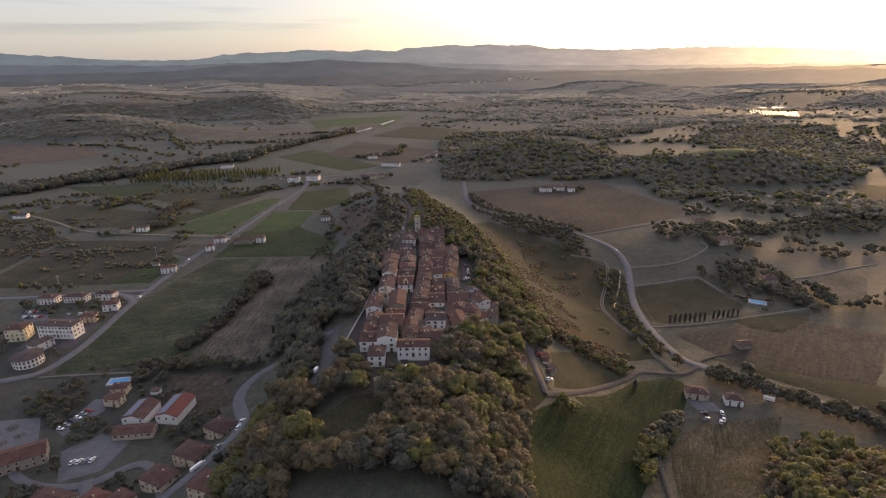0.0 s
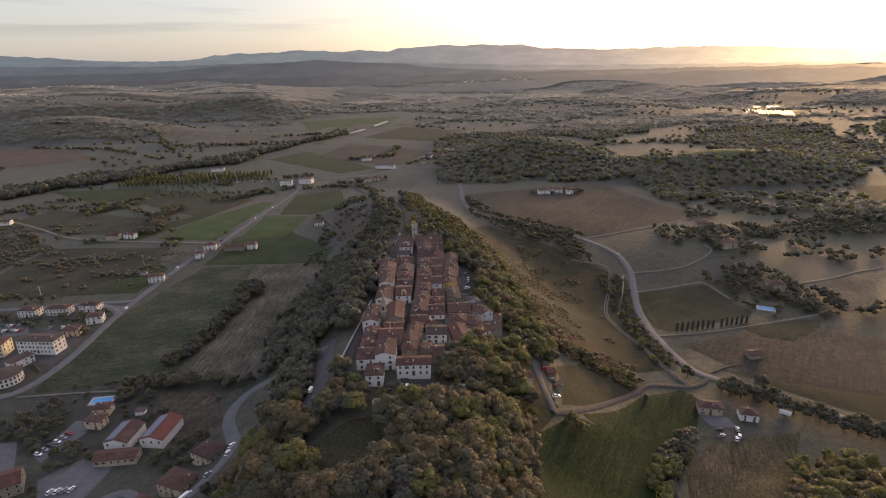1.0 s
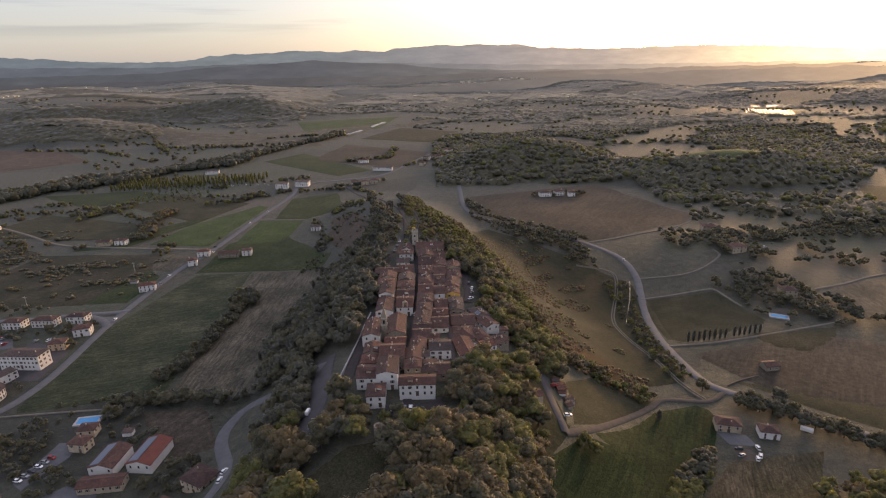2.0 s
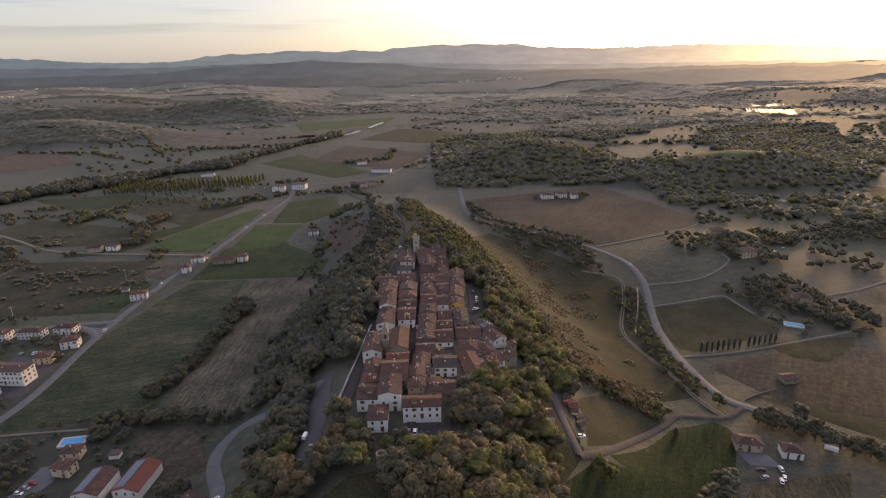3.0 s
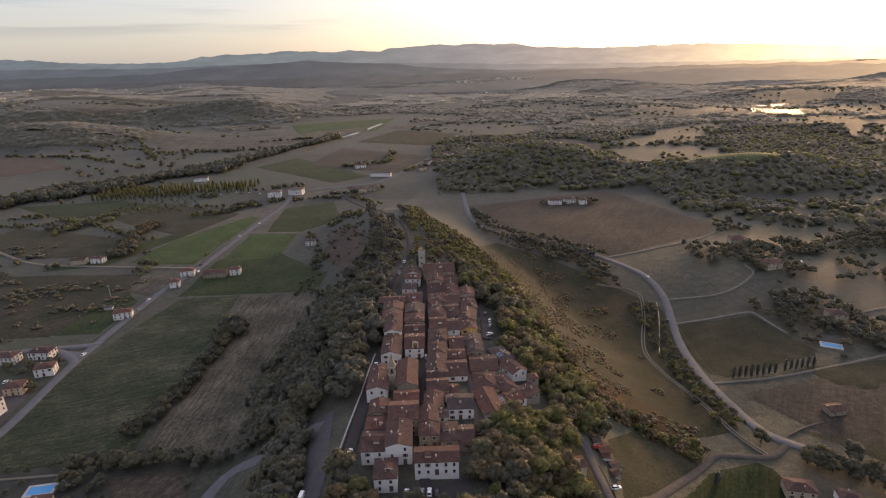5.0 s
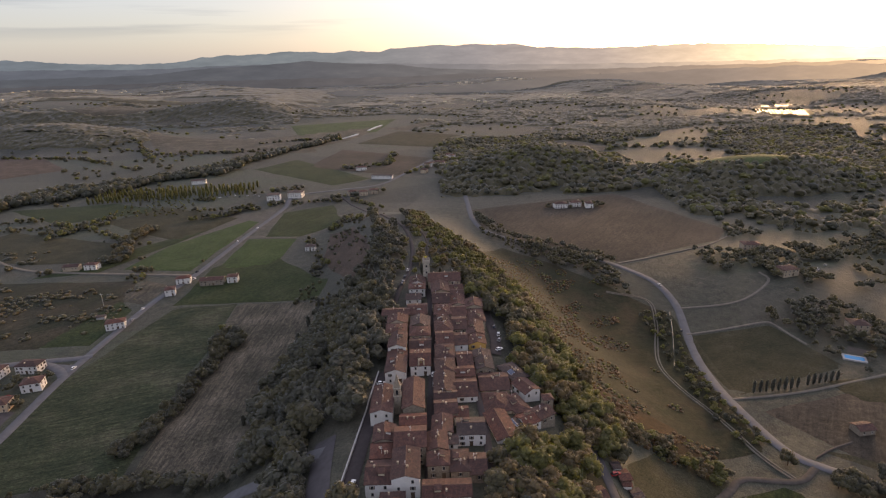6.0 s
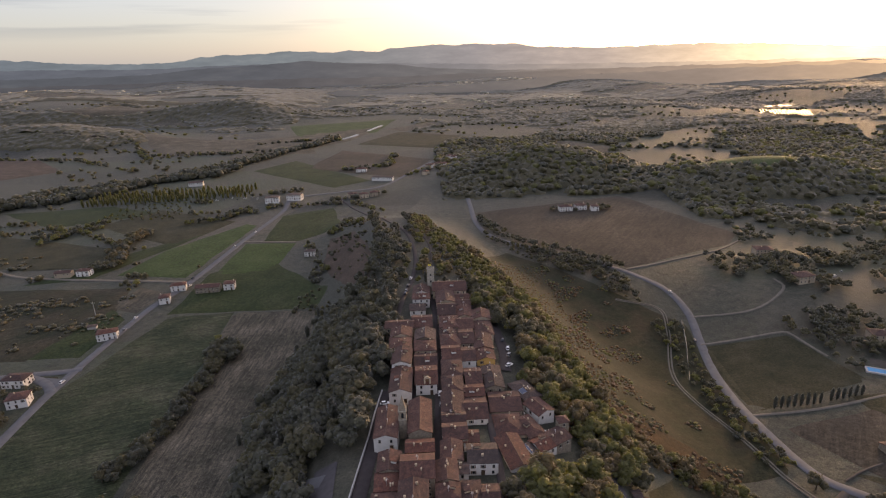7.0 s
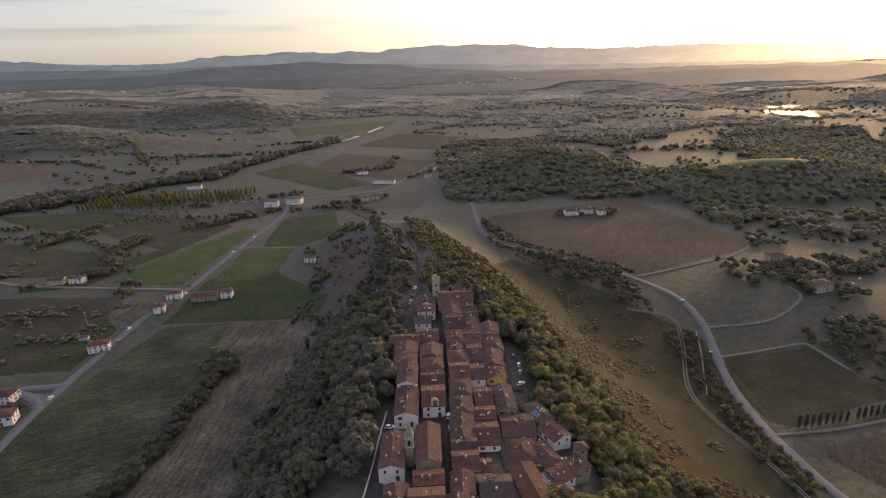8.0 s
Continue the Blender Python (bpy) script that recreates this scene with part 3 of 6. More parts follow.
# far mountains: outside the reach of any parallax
def painted_haze(name, stops):
    """Evening haze painted as emission on far ranges, warmer and brighter towards the sun."""
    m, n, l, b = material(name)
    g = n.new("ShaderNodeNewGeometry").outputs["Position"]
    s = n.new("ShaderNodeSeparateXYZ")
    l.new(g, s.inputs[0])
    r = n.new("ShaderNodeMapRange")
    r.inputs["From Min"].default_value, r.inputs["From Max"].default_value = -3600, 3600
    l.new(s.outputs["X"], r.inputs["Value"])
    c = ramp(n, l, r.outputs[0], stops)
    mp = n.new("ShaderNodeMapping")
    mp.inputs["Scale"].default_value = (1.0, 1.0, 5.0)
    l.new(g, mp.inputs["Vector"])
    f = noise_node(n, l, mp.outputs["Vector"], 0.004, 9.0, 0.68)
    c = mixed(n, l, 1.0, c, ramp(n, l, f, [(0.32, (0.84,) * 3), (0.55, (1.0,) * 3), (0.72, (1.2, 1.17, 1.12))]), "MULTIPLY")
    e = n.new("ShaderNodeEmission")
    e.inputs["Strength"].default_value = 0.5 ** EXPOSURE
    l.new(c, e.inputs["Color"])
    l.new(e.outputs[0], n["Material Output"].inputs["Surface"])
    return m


def ridge_line(name, y, lift, peaks, mat, label, seed, rough=6.0):
    """A far range: a folded sheet rising to a crest through the given heights."""
    xs = np.arange(-5200, 5201, 12.0)
    px = [p[0] for p in peaks]
    pz = [p[1] for p in peaks]
    crest = np.interp(xs, px, pz)
    crest = crest + np.array([(noise.fractal(Vector((x * 0.006, seed, 0)), 0.9, 2.1, 6) + 0.5 * abs(noise.noise(Vector((x * 0.011, seed, 4))))) * rough for x in xs])
    verts, faces = [], []
    for x, c in zip(xs, crest):
        for k, f in enumerate((0.0, 0.45, 0.8, 1.0, 0.3)):
            verts.append((x, y + (-120, -60, -20, 0, 80)[k], lift + (c - lift) * f))
    for i in range(len(xs) - 1):
        for k in range(4):
            a = 5 * i + k
            faces.append((a, a + 5, a + 6, a + 1))
    return tagged(new(name, mesh_of(name, verts, faces, mat, True)), label, "mountains", kind="structure")


MOUNT = painted_haze("hazy_blue_range", [(0.0, (0.147, 0.225, 0.230)), (0.35, (0.178, 0.258, 0.245)), (0.55, (0.294, 0.345, 0.306)), (0.70, (0.490, 0.498, 0.377)), (0.82, (0.919, 0.848, 0.510)), (0.93, (1.593, 1.458, 0.765)), (1.0, (1.715, 1.590, 0.892))])
HAZE_FAR = painted_haze("hazy_far_hills", [(0.0, (0.108, 0.155, 0.167)), (0.35, (0.124, 0.169, 0.171)), (0.55, (0.227, 0.269, 0.241)), (0.72, (0.444, 0.450, 0.331)), (0.86, (0.914, 0.818, 0.475)), (1.0, (1.669, 1.424, 0.766))])
HAZE_MID = painted_haze("hazy_wooded_hills", [(0.0, (0.084, 0.120, 0.124)), (0.35, (0.095, 0.127, 0.127)), (0.55, (0.167, 0.197, 0.172)), (0.72, (0.365, 0.358, 0.261)), (0.86, (0.765, 0.662, 0.379)), (1.0, (1.339, 1.117, 0.597))])
HAZE_NEAR = painted_haze("hazy_low_hills", [(0.0, (0.079, 0.104, 0.104)), (0.35, (0.090, 0.112, 0.108)), (0.55, (0.150, 0.171, 0.147)), (0.72, (0.317, 0.306, 0.217)), (0.86, (0.653, 0.552, 0.307)), (1.0, (1.122, 0.926, 0.488))])
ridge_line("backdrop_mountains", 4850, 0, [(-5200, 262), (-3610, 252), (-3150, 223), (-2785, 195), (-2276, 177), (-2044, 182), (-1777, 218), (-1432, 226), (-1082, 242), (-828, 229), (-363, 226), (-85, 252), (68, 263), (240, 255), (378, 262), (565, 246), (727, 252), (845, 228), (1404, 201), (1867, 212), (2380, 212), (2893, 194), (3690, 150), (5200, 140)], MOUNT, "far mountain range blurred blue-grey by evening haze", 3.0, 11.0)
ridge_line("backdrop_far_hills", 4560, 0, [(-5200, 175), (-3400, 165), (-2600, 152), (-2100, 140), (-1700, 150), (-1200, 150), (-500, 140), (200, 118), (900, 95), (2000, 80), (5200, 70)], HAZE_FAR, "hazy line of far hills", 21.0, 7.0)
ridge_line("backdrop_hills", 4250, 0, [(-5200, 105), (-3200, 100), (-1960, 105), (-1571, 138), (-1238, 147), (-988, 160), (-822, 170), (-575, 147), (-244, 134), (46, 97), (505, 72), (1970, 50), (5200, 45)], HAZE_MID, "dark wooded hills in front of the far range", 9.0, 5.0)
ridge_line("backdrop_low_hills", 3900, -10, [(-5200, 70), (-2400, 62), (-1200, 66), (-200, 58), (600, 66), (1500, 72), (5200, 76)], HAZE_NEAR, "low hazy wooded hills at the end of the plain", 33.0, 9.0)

# added rise whose painted haze glow covers the dark far woods behind
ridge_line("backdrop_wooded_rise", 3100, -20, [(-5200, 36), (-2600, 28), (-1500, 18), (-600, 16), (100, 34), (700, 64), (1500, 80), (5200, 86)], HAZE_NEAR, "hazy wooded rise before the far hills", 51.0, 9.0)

# ---- buildings ----
def part(name, geo, mat, parent, label="", m=None):
    """Links a bmesh, or a ready mesh, as one mesh object under a thing or a part."""
    if isinstance(geo, bmesh.types.BMesh):
        me = bpy.data.meshes.new(name)
        bmesh.ops.recalc_face_normals(geo, faces=geo.faces[:])
        geo.to_mesh(me)
        geo.free()
        me.materials.append(mat)
    else:
        me = geo
    ob = new(name, me)
    ob.parent = parent
    if m is not None:
        ob.matrix_basis = m
    if label:
        tagged(ob, label)
    return ob


def thing(name, m, label, category, group="", kind=""):
    ob = new(name)
    ob.empty_display_size = 0.5
    ob.matrix_basis = m
    return tagged(ob, label, category, group, kind)


def box(bm, x0, x1, y0, y1, z0, z1):
    v = [bm.verts.new(p) for p in ((x0, y0, z0), (x1, y0, z0), (x1, y1, z0), (x0, y1, z0), (x0, y0, z1), (x1, y0, z1), (x1, y1, z1), (x0, y1, z1))]
    for f in ((3, 2, 1, 0), (4, 5, 6, 7), (0, 1, 5, 4), (1, 2, 6, 5), (2, 3, 7, 6), (3, 0, 4, 7)):
        bm.faces.new([v[i] for i in f])
    return v


def prism(bm, outline, lift):
    """A closed slab: an outline (list of points) carried along lift."""
    a = [bm.verts.new(p) for p in outline]
    b = [bm.verts.new(Vector(p) + Vector(lift)) for p in outline]
    bm.faces.new(a[::-1])
    bm.faces.new(b)
    n = len(a)
    for i in range(n):
        bm.faces.new((a[i], a[(i + 1) % n], b[(i + 1) % n], b[i]))


def window_meshes():
    """Shared meshes, facing local -y: stone surround with sill, dark pane, pair of open shutters."""
    bm = bmesh.new()
    box(bm, -0.62, -0.5, -0.1, 0.05, -0.8, 0.8)
    box(bm, 0.5, 0.62, -0.1, 0.05, -0.8, 0.8)
    box(bm, -0.62, 0.62, -0.1, 0.05, 0.8, 0.93)
    box(bm, -0.72, 0.72, -0.2, 0.05, -0.93, -0.8)
    fr = bpy.data.meshes.new("window_frame")
    bm.to_mesh(fr)
    fr.materials.append(TRIM)
    bm.free()
    bm = bmesh.new()
    box(bm, -0.5, 0.5, -0.03, 0.04, -0.8, 0.8)
    pane = bpy.data.meshes.new("pane")
    bm.to_mesh(pane)
    pane.materials.append(GLASS)
    bm.free()
    bm = bmesh.new()
    box(bm, -0.24, 0.24, -0.07, 0.0, -0.8, 0.8)
    box(bm, -0.2, 0.2, -0.1, -0.07, -0.7, 0.7)
    sh = bpy.data.meshes.new("shutter")
    bm.to_mesh(sh)
    sh.materials.append(WOOD)
    bm.free()
    bm = bmesh.new()
    box(bm, -0.7, 0.7, -0.08, 0.04, -1.2, 1.15)
    box(bm, -0.85, 0.85, -0.15, 0.04, 1.15, 1.3)
    dr = bpy.data.meshes.new("door")
    bm.to_mesh(dr)
    dr.materials.append(WOOD)
    bm.free()
    bm = bmesh.new()
    box(bm, -0.28, 0.28, -0.24, 0.24, 0, 1.15)
    box(bm, -0.36, 0.36, -0.32, 0.32, 1.15, 1.25)
    box(bm, -0.2, 0.2, -0.22, 0.22, 1.25, 1.42)
    box(bm, -0.34, 0.34, -0.3, 0.3, 1.42, 1.5)
    ch = bpy.data.meshes.new("chimney")
    bm.to_mesh(ch)
    ch.materials.append(WALLS[0])
    bm.free()
    bm = bmesh.new()
    box(bm, -0.04, 0.04, -0.04, 0.04, -0.3, 2.6)
    for k in range(4):
        box(bm, -0.55 + 0.07 * k, 0.55 - 0.07 * k, -0.03, 0.03, 1.7 + 0.25 * k, 1.76 + 0.25 * k)
    ae = bpy.data.meshes.new("aerial")
    bm.to_mesh(ae)
    ae.materials.append(PANEL_FRAME)
    bm.free()
    # a stair head or attic box breaking through the tiles: walls and a lean-to roof
    bm = bmesh.new()
    prism(bm, [(-1.1, -0.9, -1.0), (-1.1, 1.0, -1.0), (-1.1, 1.0, 1.6), (-1.1, -0.9, 1.2)], (2.2, 0, 0))
    for f in bm.faces:
        f.material_index = 0
    k0 = len(bm.faces)
    prism(bm, [(-1.35, -1.15, 1.12), (-1.35, 1.2, 1.62), (-1.35, 1.2, 1.78), (-1.35, -1.15, 1.28)], (2.7, 0, 0))
    for i, f in enumerate(bm.faces):
        f.material_index = 0 if i < k0 else 1
    bmesh.ops.recalc_face_normals(bm, faces=bm.faces[:])
    do = bpy.data.meshes.new("roof_box")
    bm.to_mesh(do)
    do.materials.append(WALLS[0])
    do.materials.append(ROOF)
    bm.free()
    return fr, pane, sh, dr, ch, ae, do


WINDOW, PANE, SHUTTER, DOOR, CHIMNEY, AERIAL, DORMER = window_meshes()
DORMERS = [DORMER, DORMER.copy()]
DORMERS[1].materials[0], DORMERS[1].materials[1] = WALLS[1], ROOF_RED
FOOTPRINTS = []
TURN = {"s": 0, "e": 90, "n": 180, "w": 270}
rng = random.Random(4)


def house(x, y, w, d, eave, base, ridge="x", wall=None, roof=None, sides="s", turn=0.0, hip=False, pitch=0.36, label="", category="house", name="house", group="", floors=None, chimneys=1, spacing=3.0, over=0.45, shutters=True, aerial=False, dormer=False):
    """A building with walls, tiled roof slabs, ridge cap, chimneys and windows. w runs east-west and d north-south before turning;
    eave and base are heights; sides: which faces carry windows."""
    FOOTPRINTS.append((x, y, max(w, d) * 0.5 + 1.5))
    root = thing(name, pose(x, y, base, 0, 0, turn), label, category, group)
    h = eave - base
    L, D, spin = (w, d, 0) if ridge == "x" else (d, w, 90)
    rot = pose(0, 0, 0, 0, 0, spin)
    rise = D / 2 * pitch
    bm = bmesh.new()
    # walls with gable ends, standing a little into the ground
    prof = [(-D / 2, -2.0), (D / 2, -2.0), (D / 2, h), (0, h + (0 if hip else rise)), (-D / 2, h)]
    prism(bm, [(-L / 2, a, b) for a, b in prof], (L, 0, 0))
    part("wall", bm, wall, root, m=rot)
    bm = bmesh.new()
    t = 0.22
    e = over
    sag = rng.uniform(0.0, 0.12)
    ez = h - e * pitch + 0.05
    if hip:
        k = min(L / 2 - 0.2, D / 2)
        lo = [(-L / 2 - e, -D / 2 - e, ez), (L / 2 + e, -D / 2 - e, ez), (L / 2 + e, D / 2 + e, ez), (-L / 2 - e, D / 2 + e, ez)]
        hi = [(-L / 2 + k, 0, h + rise + 0.05), (L / 2 - k, 0, h + rise + 0.05)]
        for up in (0, t):
            v = [bm.verts.new((p[0], p[1], p[2] + up)) for p in lo + hi]
            for f in ((0, 1, 5, 4), (2, 3, 4, 5), (1, 2, 5), (3, 0, 4)):
                bm.faces.new([v[i] for i in f])
            if up == 0:
                first = v
        for i in range(4):
            j = (i + 1) % 4
            bm.faces.new((first[i], first[j], v[j], v[i]))
    else:
        n = max(2, int(L / 3))
        for s in (-1, 1):
            top, bot = [], []
            for i in range(n + 1):
                u = -L / 2 - e + (L + 2 * e) * i / n
                drop = sag * math.sin(math.pi * i / n) + rng.uniform(-0.03, 0.03)
                top.append([bm.verts.new((u, s * q, z + t)) for q, z in ((0.0, h + rise + 0.05 - drop), (D / 4, h + rise / 2 + 0.05 - drop * 1.3), (D / 2 + e, ez))])
                bot.append([bm.verts.new((v.co.x, v.co.y, v.co.z - t)) for v in top[-1]])
            for i in range(n):
                for k in range(2):
                    bm.faces.new((top[i][k], top[i + 1][k], top[i + 1][k + 1], top[i][k + 1]))
                    bm.faces.new((bot[i][k], bot[i][k + 1], bot[i + 1][k + 1], bot[i + 1][k]))
                bm.faces.new((top[i][2], top[i + 1][2], bot[i + 1][2], bot[i][2]))
            for k in range(2):
                bm.faces.new((top[0][k], top[0][k + 1], bot[0][k + 1], bot[0][k]))
                bm.faces.new((top[n][k], bot[n][k], bot[n][k + 1], top[n][k + 1]))
    roof_ob = part("roof", bm, roof, root, m=rot)
    bm = bmesh.new()
    k = min(L / 2 - 0.3, D / 2) if hip else -e
    z = h + rise + t - 0.02 - sag * 0.5
    prism(bm, [(-L / 2 + k, -0.2, z), (-L / 2 + k, -0.1, z + 0.16), (-L / 2 + k, 0.1, z + 0.16), (-L / 2 + k, 0.2, z)], (L - 2 * k, 0, 0))
    part("ridge_cap", bm, SUNLIT_RIDGE, roof_ob)
    for i in range(chimneys):
        u, q = rng.uniform(-0.38, 0.38) * L, rng.uniform(-0.3, 0.3) * D
        zz = h + rise * (1 - abs(q) / (D / 2)) - 0.35
        part("chimney", CHIMNEY, None, root, m=rot @ pose(u, q, zz, 0, 0, rng.choice((0, 90))) @ Matrix.Diagonal((rng.uniform(0.75, 1.3), rng.uniform(0.75, 1.1), rng.uniform(0.7, 1.05), 1)))
    if aerial:
        part("aerial", AERIAL, None, root, m=rot @ pose(rng.uniform(-0.35, 0.35) * L, rng.uniform(-0.05, 0.05) * D, h + rise, 0, 0, rng.uniform(0, 180)))
    if dormer:
        q = rng.choice((-1, 1))
        part("roof_box", DORMERS[rng.randrange(2)], None, root, m=rot @ pose(rng.uniform(-0.2, 0.2) * L, q * D * 0.2, h + rise * 0.6 - 0.2, 0, 0, 0 if q < 0 else 180))
    nf = floors or max(1, int((h + 0.3) / 2.9))
    for side in sides:
        span, off = (w, d / 2) if side in "sn" else (d, w / 2)
        count = max(1, int((span - 1.0) / spacing))
        face = pose(0, 0, 0, 0, 0, TURN[side]) @ pose(0, -off, 0)
        for f in range(nf):
            for c in range(count):
                u = (c - (count - 1) / 2) * span / count + rng.uniform(-0.15, 0.15)
                z = h - 1.45 - (nf - 1 - f) * min(3.0, (h - 0.5) / nf)
                if z < 0.9:
                    continue
                if f == 0 and nf > 1 and c == count // 2 and side == "s":
                    part("door", DOOR, None, root, m=face @ pose(u, 0, max(1.2, z - 0.3)))
                    continue
                if rng.random() < 0.08:
                    continue
                wn_ = part("window", WINDOW, None, root, m=face @ pose(u, 0, z) @ Matrix.Diagonal((0.85, 1, 0.85, 1)))
                part("pane", PANE, None, wn_)
                if shutters and rng.random() < 0.25:
                    part("shutter", SHUTTER, None, wn_, m=pose(-0.9, 0, 0))
                    part("shutter", SHUTTER, None, wn_, m=pose(0.9, 0, 0))
    return root


WALL_WORDS = ("ochre-plastered", "white-plastered", "bare stone", "yellow-plastered")
ROOF_WORDS = ("old brown pantile", "newer red tile", "weathered grey-brown tile")
ROOFS = (ROOF, ROOF_RED, ROOF_GREY)
# each row of houses: x, y, width, depth, eave height, ridge direction, roof, wall
ROW_A = [
    (-28.0, 446.0, 10.5, 20.0, 45.6, "y", 0, 1), (-30.4, 430.5, 9.5, 10.0, 42.8, "x", 2, 1), (-40.1, 401.2, 15.5, 9.4, 46.5, "x", 0, 2), (-38.6, 383.4, 11.0, 24.0, 46.5, "y", 0, 0),
    (-37.1, 352.3, 9.8, 37.1, 46.7, "y", 0, 1), (-41.5, 311.1, 9.3, 20.3, 47.8, "y", 0, 1), (-39.5, 281.8, 8.3, 19.1, 48.5, "y", 1, 0), (-39.4, 265.4, 9.6, 12.3, 48.2, "x", 0, 1),
]
ROW_B = [
    (-27.8, 406.7, 11.1, 15.1, 45.0, "x", 0, 0), (-25.7, 383.5, 11.0, 22.8, 45.5, "y", 0, 0), (-25.6, 364.4, 10.8, 13.0, 44.5, "x", 0, 0), (-25.5, 348.9, 9.8, 16.1, 45.6, "x", 1, 1),
    (-28.0, 294.8, 10.6, 7.2, 48.5, "x", 1, 2), (-28.7, 281.9, 12.0, 12.6, 50.0, "x", 0, 2), (-30.0, 266.5, 9.8, 15.5, 50.5, "y", 0, 1), (-34.3, 250.6, 8.2, 10.5, 47.5, "y", 0, 1), (-16.0, 254.6, 16.2, 8.0, 49.5, "x", 1, 1),
]
ROW_C = [
    (-9.8, 454.2, 21.4, 16.0, 46.0, "x", 0, 0), (-13.1, 437.7, 11.4, 16.0, 45.5, "y", 0, 0), (-13.0, 420.5, 10.7, 16.0, 45.5, "x", 0, 0), (-12.4, 405.0, 10.3, 14.8, 45.0, "y", 0, 2),
    (-12.8, 387.1, 9.8, 19.5, 45.0, "y", 0, 0), (-12.6, 370.2, 9.3, 14.0, 45.0, "x", 0, 0), (-12.8, 355.7, 9.8, 14.2, 45.0, "y", 0, 0), (-13.6, 341.1, 9.5, 14.0, 45.0, "y", 0, 2),
    (-14.0, 326.0, 9.4, 15.0, 45.5, "y", 0, 0), (-14.3, 314.2, 9.4, 7.6, 46.0, "x", 0, 1), (-14.5, 304.5, 9.7, 10.1, 47.0, "x", 0, 2), (-16.2, 292.9, 8.3, 11.0, 47.0, "y", 0, 0),
]
ROW_C_FRONT = [(-18.4, 276.8, 8.0, 18.4, 48.0, "y", 0, 2), (-12.6, 284.5, 4.6, 5.4, 46.0, "x", 2, 1), (-10.6, 271.0, 6.9, 11.4, 47.0, "y", 0, 2), (-4.0, 270.0, 5.7, 11.2, 46.0, "x", 0, 2)]
ROW_D = [
    (-2.4, 435.5, 8.5, 18.5, 45.0, "x", 0, 2), (-2.7, 418.8, 8.7, 15.3, 44.5, "y", 0, 0), (-2.8, 404.3, 8.1, 14.0, 44.0, "x", 0, 0), (-3.5, 388.6, 7.7, 16.0, 44.0, "x", 0, 2), (-4.0, 369.6, 6.9, 14.0, 44.0, "x", 0, 1),
    (-3.5, 350.0, 7.4, 14.7, 43.0, "x", 0, 2), (-4.0, 336.8, 9.2, 9.1, 44.0, "x", 1, 0), (-4.6, 324.1, 9.6, 15.3, 43.5, "x", 0, 1), (-8.2, 302.9, 6.0, 7.0, 45.5, "x", 0, 1), (-4.8, 291.2, 11.2, 11.0, 46.6, "x", 2, 1),
]
ROW_E = [
    (6.9, 404.4, 9.6, 28.6, 43.5, "y", 0, 0), (4.8, 376.8, 9.0, 26.0, 43.5, "y", 0, 3), (6.2, 349.5, 8.6, 18.5, 42.5, "y", 2, 2),
    (9.6, 331.2, 13.6, 14.6, 41.3, "x", 0, 0), (8.9, 315.2, 11.6, 14.4, 41.0, "y", 0, 0), (8.6, 297.0, 9.6, 19.0, 42.2, "y", 1, 1, 12),
]
# the eastern corner, where the houses turn with the edge of the hill: the last number is the turn
ROW_F = [
    (19.8, 339.8, 8.6, 15.0, 41.0, "y", 2, 2, 24), (23.5, 325.6, 8.6, 10.8, 41.6, "y", 0, 1, 28), (17.6, 313.6, 7.6, 14.0, 40.8, "y", 0, 0, 21), (20.9, 302.9, 7.8, 8.4, 40.4, "x", 1, 1, 29), (27.4, 306.9, 8.0, 8.4, 40.6, "x", 0, 2, 31), (15.4, 297.6, 5.2, 11.0, 40.6, "y", 2, 2, 22),
]
for row, sides, group in ((ROW_A, "sw", "houses along the western wall"), (ROW_B, "s", "houses beside the main street"), (ROW_C, "sw", "houses in the middle row"), (ROW_C_FRONT, "s", "houses in the middle row"), (ROW_D, "s", "houses beside the back lane"), (ROW_E, "swe", "houses along the eastern lane"), (ROW_F, "sew", "houses at the eastern corner")):
    for hx, hy, hw, hd, he, hr, rc, wc, *bend in row:
        # long plots are several houses wall to wall, each with its own roof height
        count = max(1, round(hd / 12.0)) if hd > 15 and not bend else 1
        cuts = [0.0] + sorted((k + rng.uniform(-0.25, 0.25)) / count for k in range(1, count)) + [1.0]
        for k in range(count):
            a, b = hy - hd / 2 + hd * cuts[k], hy - hd / 2 + hd * cuts[k + 1]
            hz = gz(hx, (a + b) / 2) - 0.2
            step = 0.0 if k == 0 or bend else rng.choice((-0.9, -0.3, 0.25, 0.7, 1.3)) + rng.uniform(-0.2, 0.2)
            tall = "tall " if he - hz > 8 else ""
            rk = rc if k == 0 or rng.random() < 0.5 else rng.choice((0, 0, 1, 2))
            wk = wc if k == 0 else rng.choice((0, 1, 2, 2))
            way = hr if k == 0 or rng.random() < 0.85 else ("y" if hr == "x" else "x")
            wide = hw + (0 if k == 0 else rng.uniform(-0.8, 0.6))
            hipped = (k == 0 and way == "y" and rng.random() < 0.7) or wide * (b - a) < 60 and wk == 0
            house(hx + rng.uniform(-0.25, 0.25), (a + b) / 2, wide, b - a - 0.05, he + step, hz, way, WALLS[wk], ROOFS[rk], sides, bend[0] if bend else rng.uniform(-2.0, 2.0), hipped, rng.uniform(0.27, 0.38), "%s%s village house with an %s roof" % (tall, WALL_WORDS[wk], ROOF_WORDS[rk]), group=group, chimneys=rng.choice((1, 2, 2, 3, 3)), aerial=rng.random() < 0.7, dormer=wide * (b - a) > 45 and rng.random() < 0.6, over=rng.uniform(0.3, 0.55))


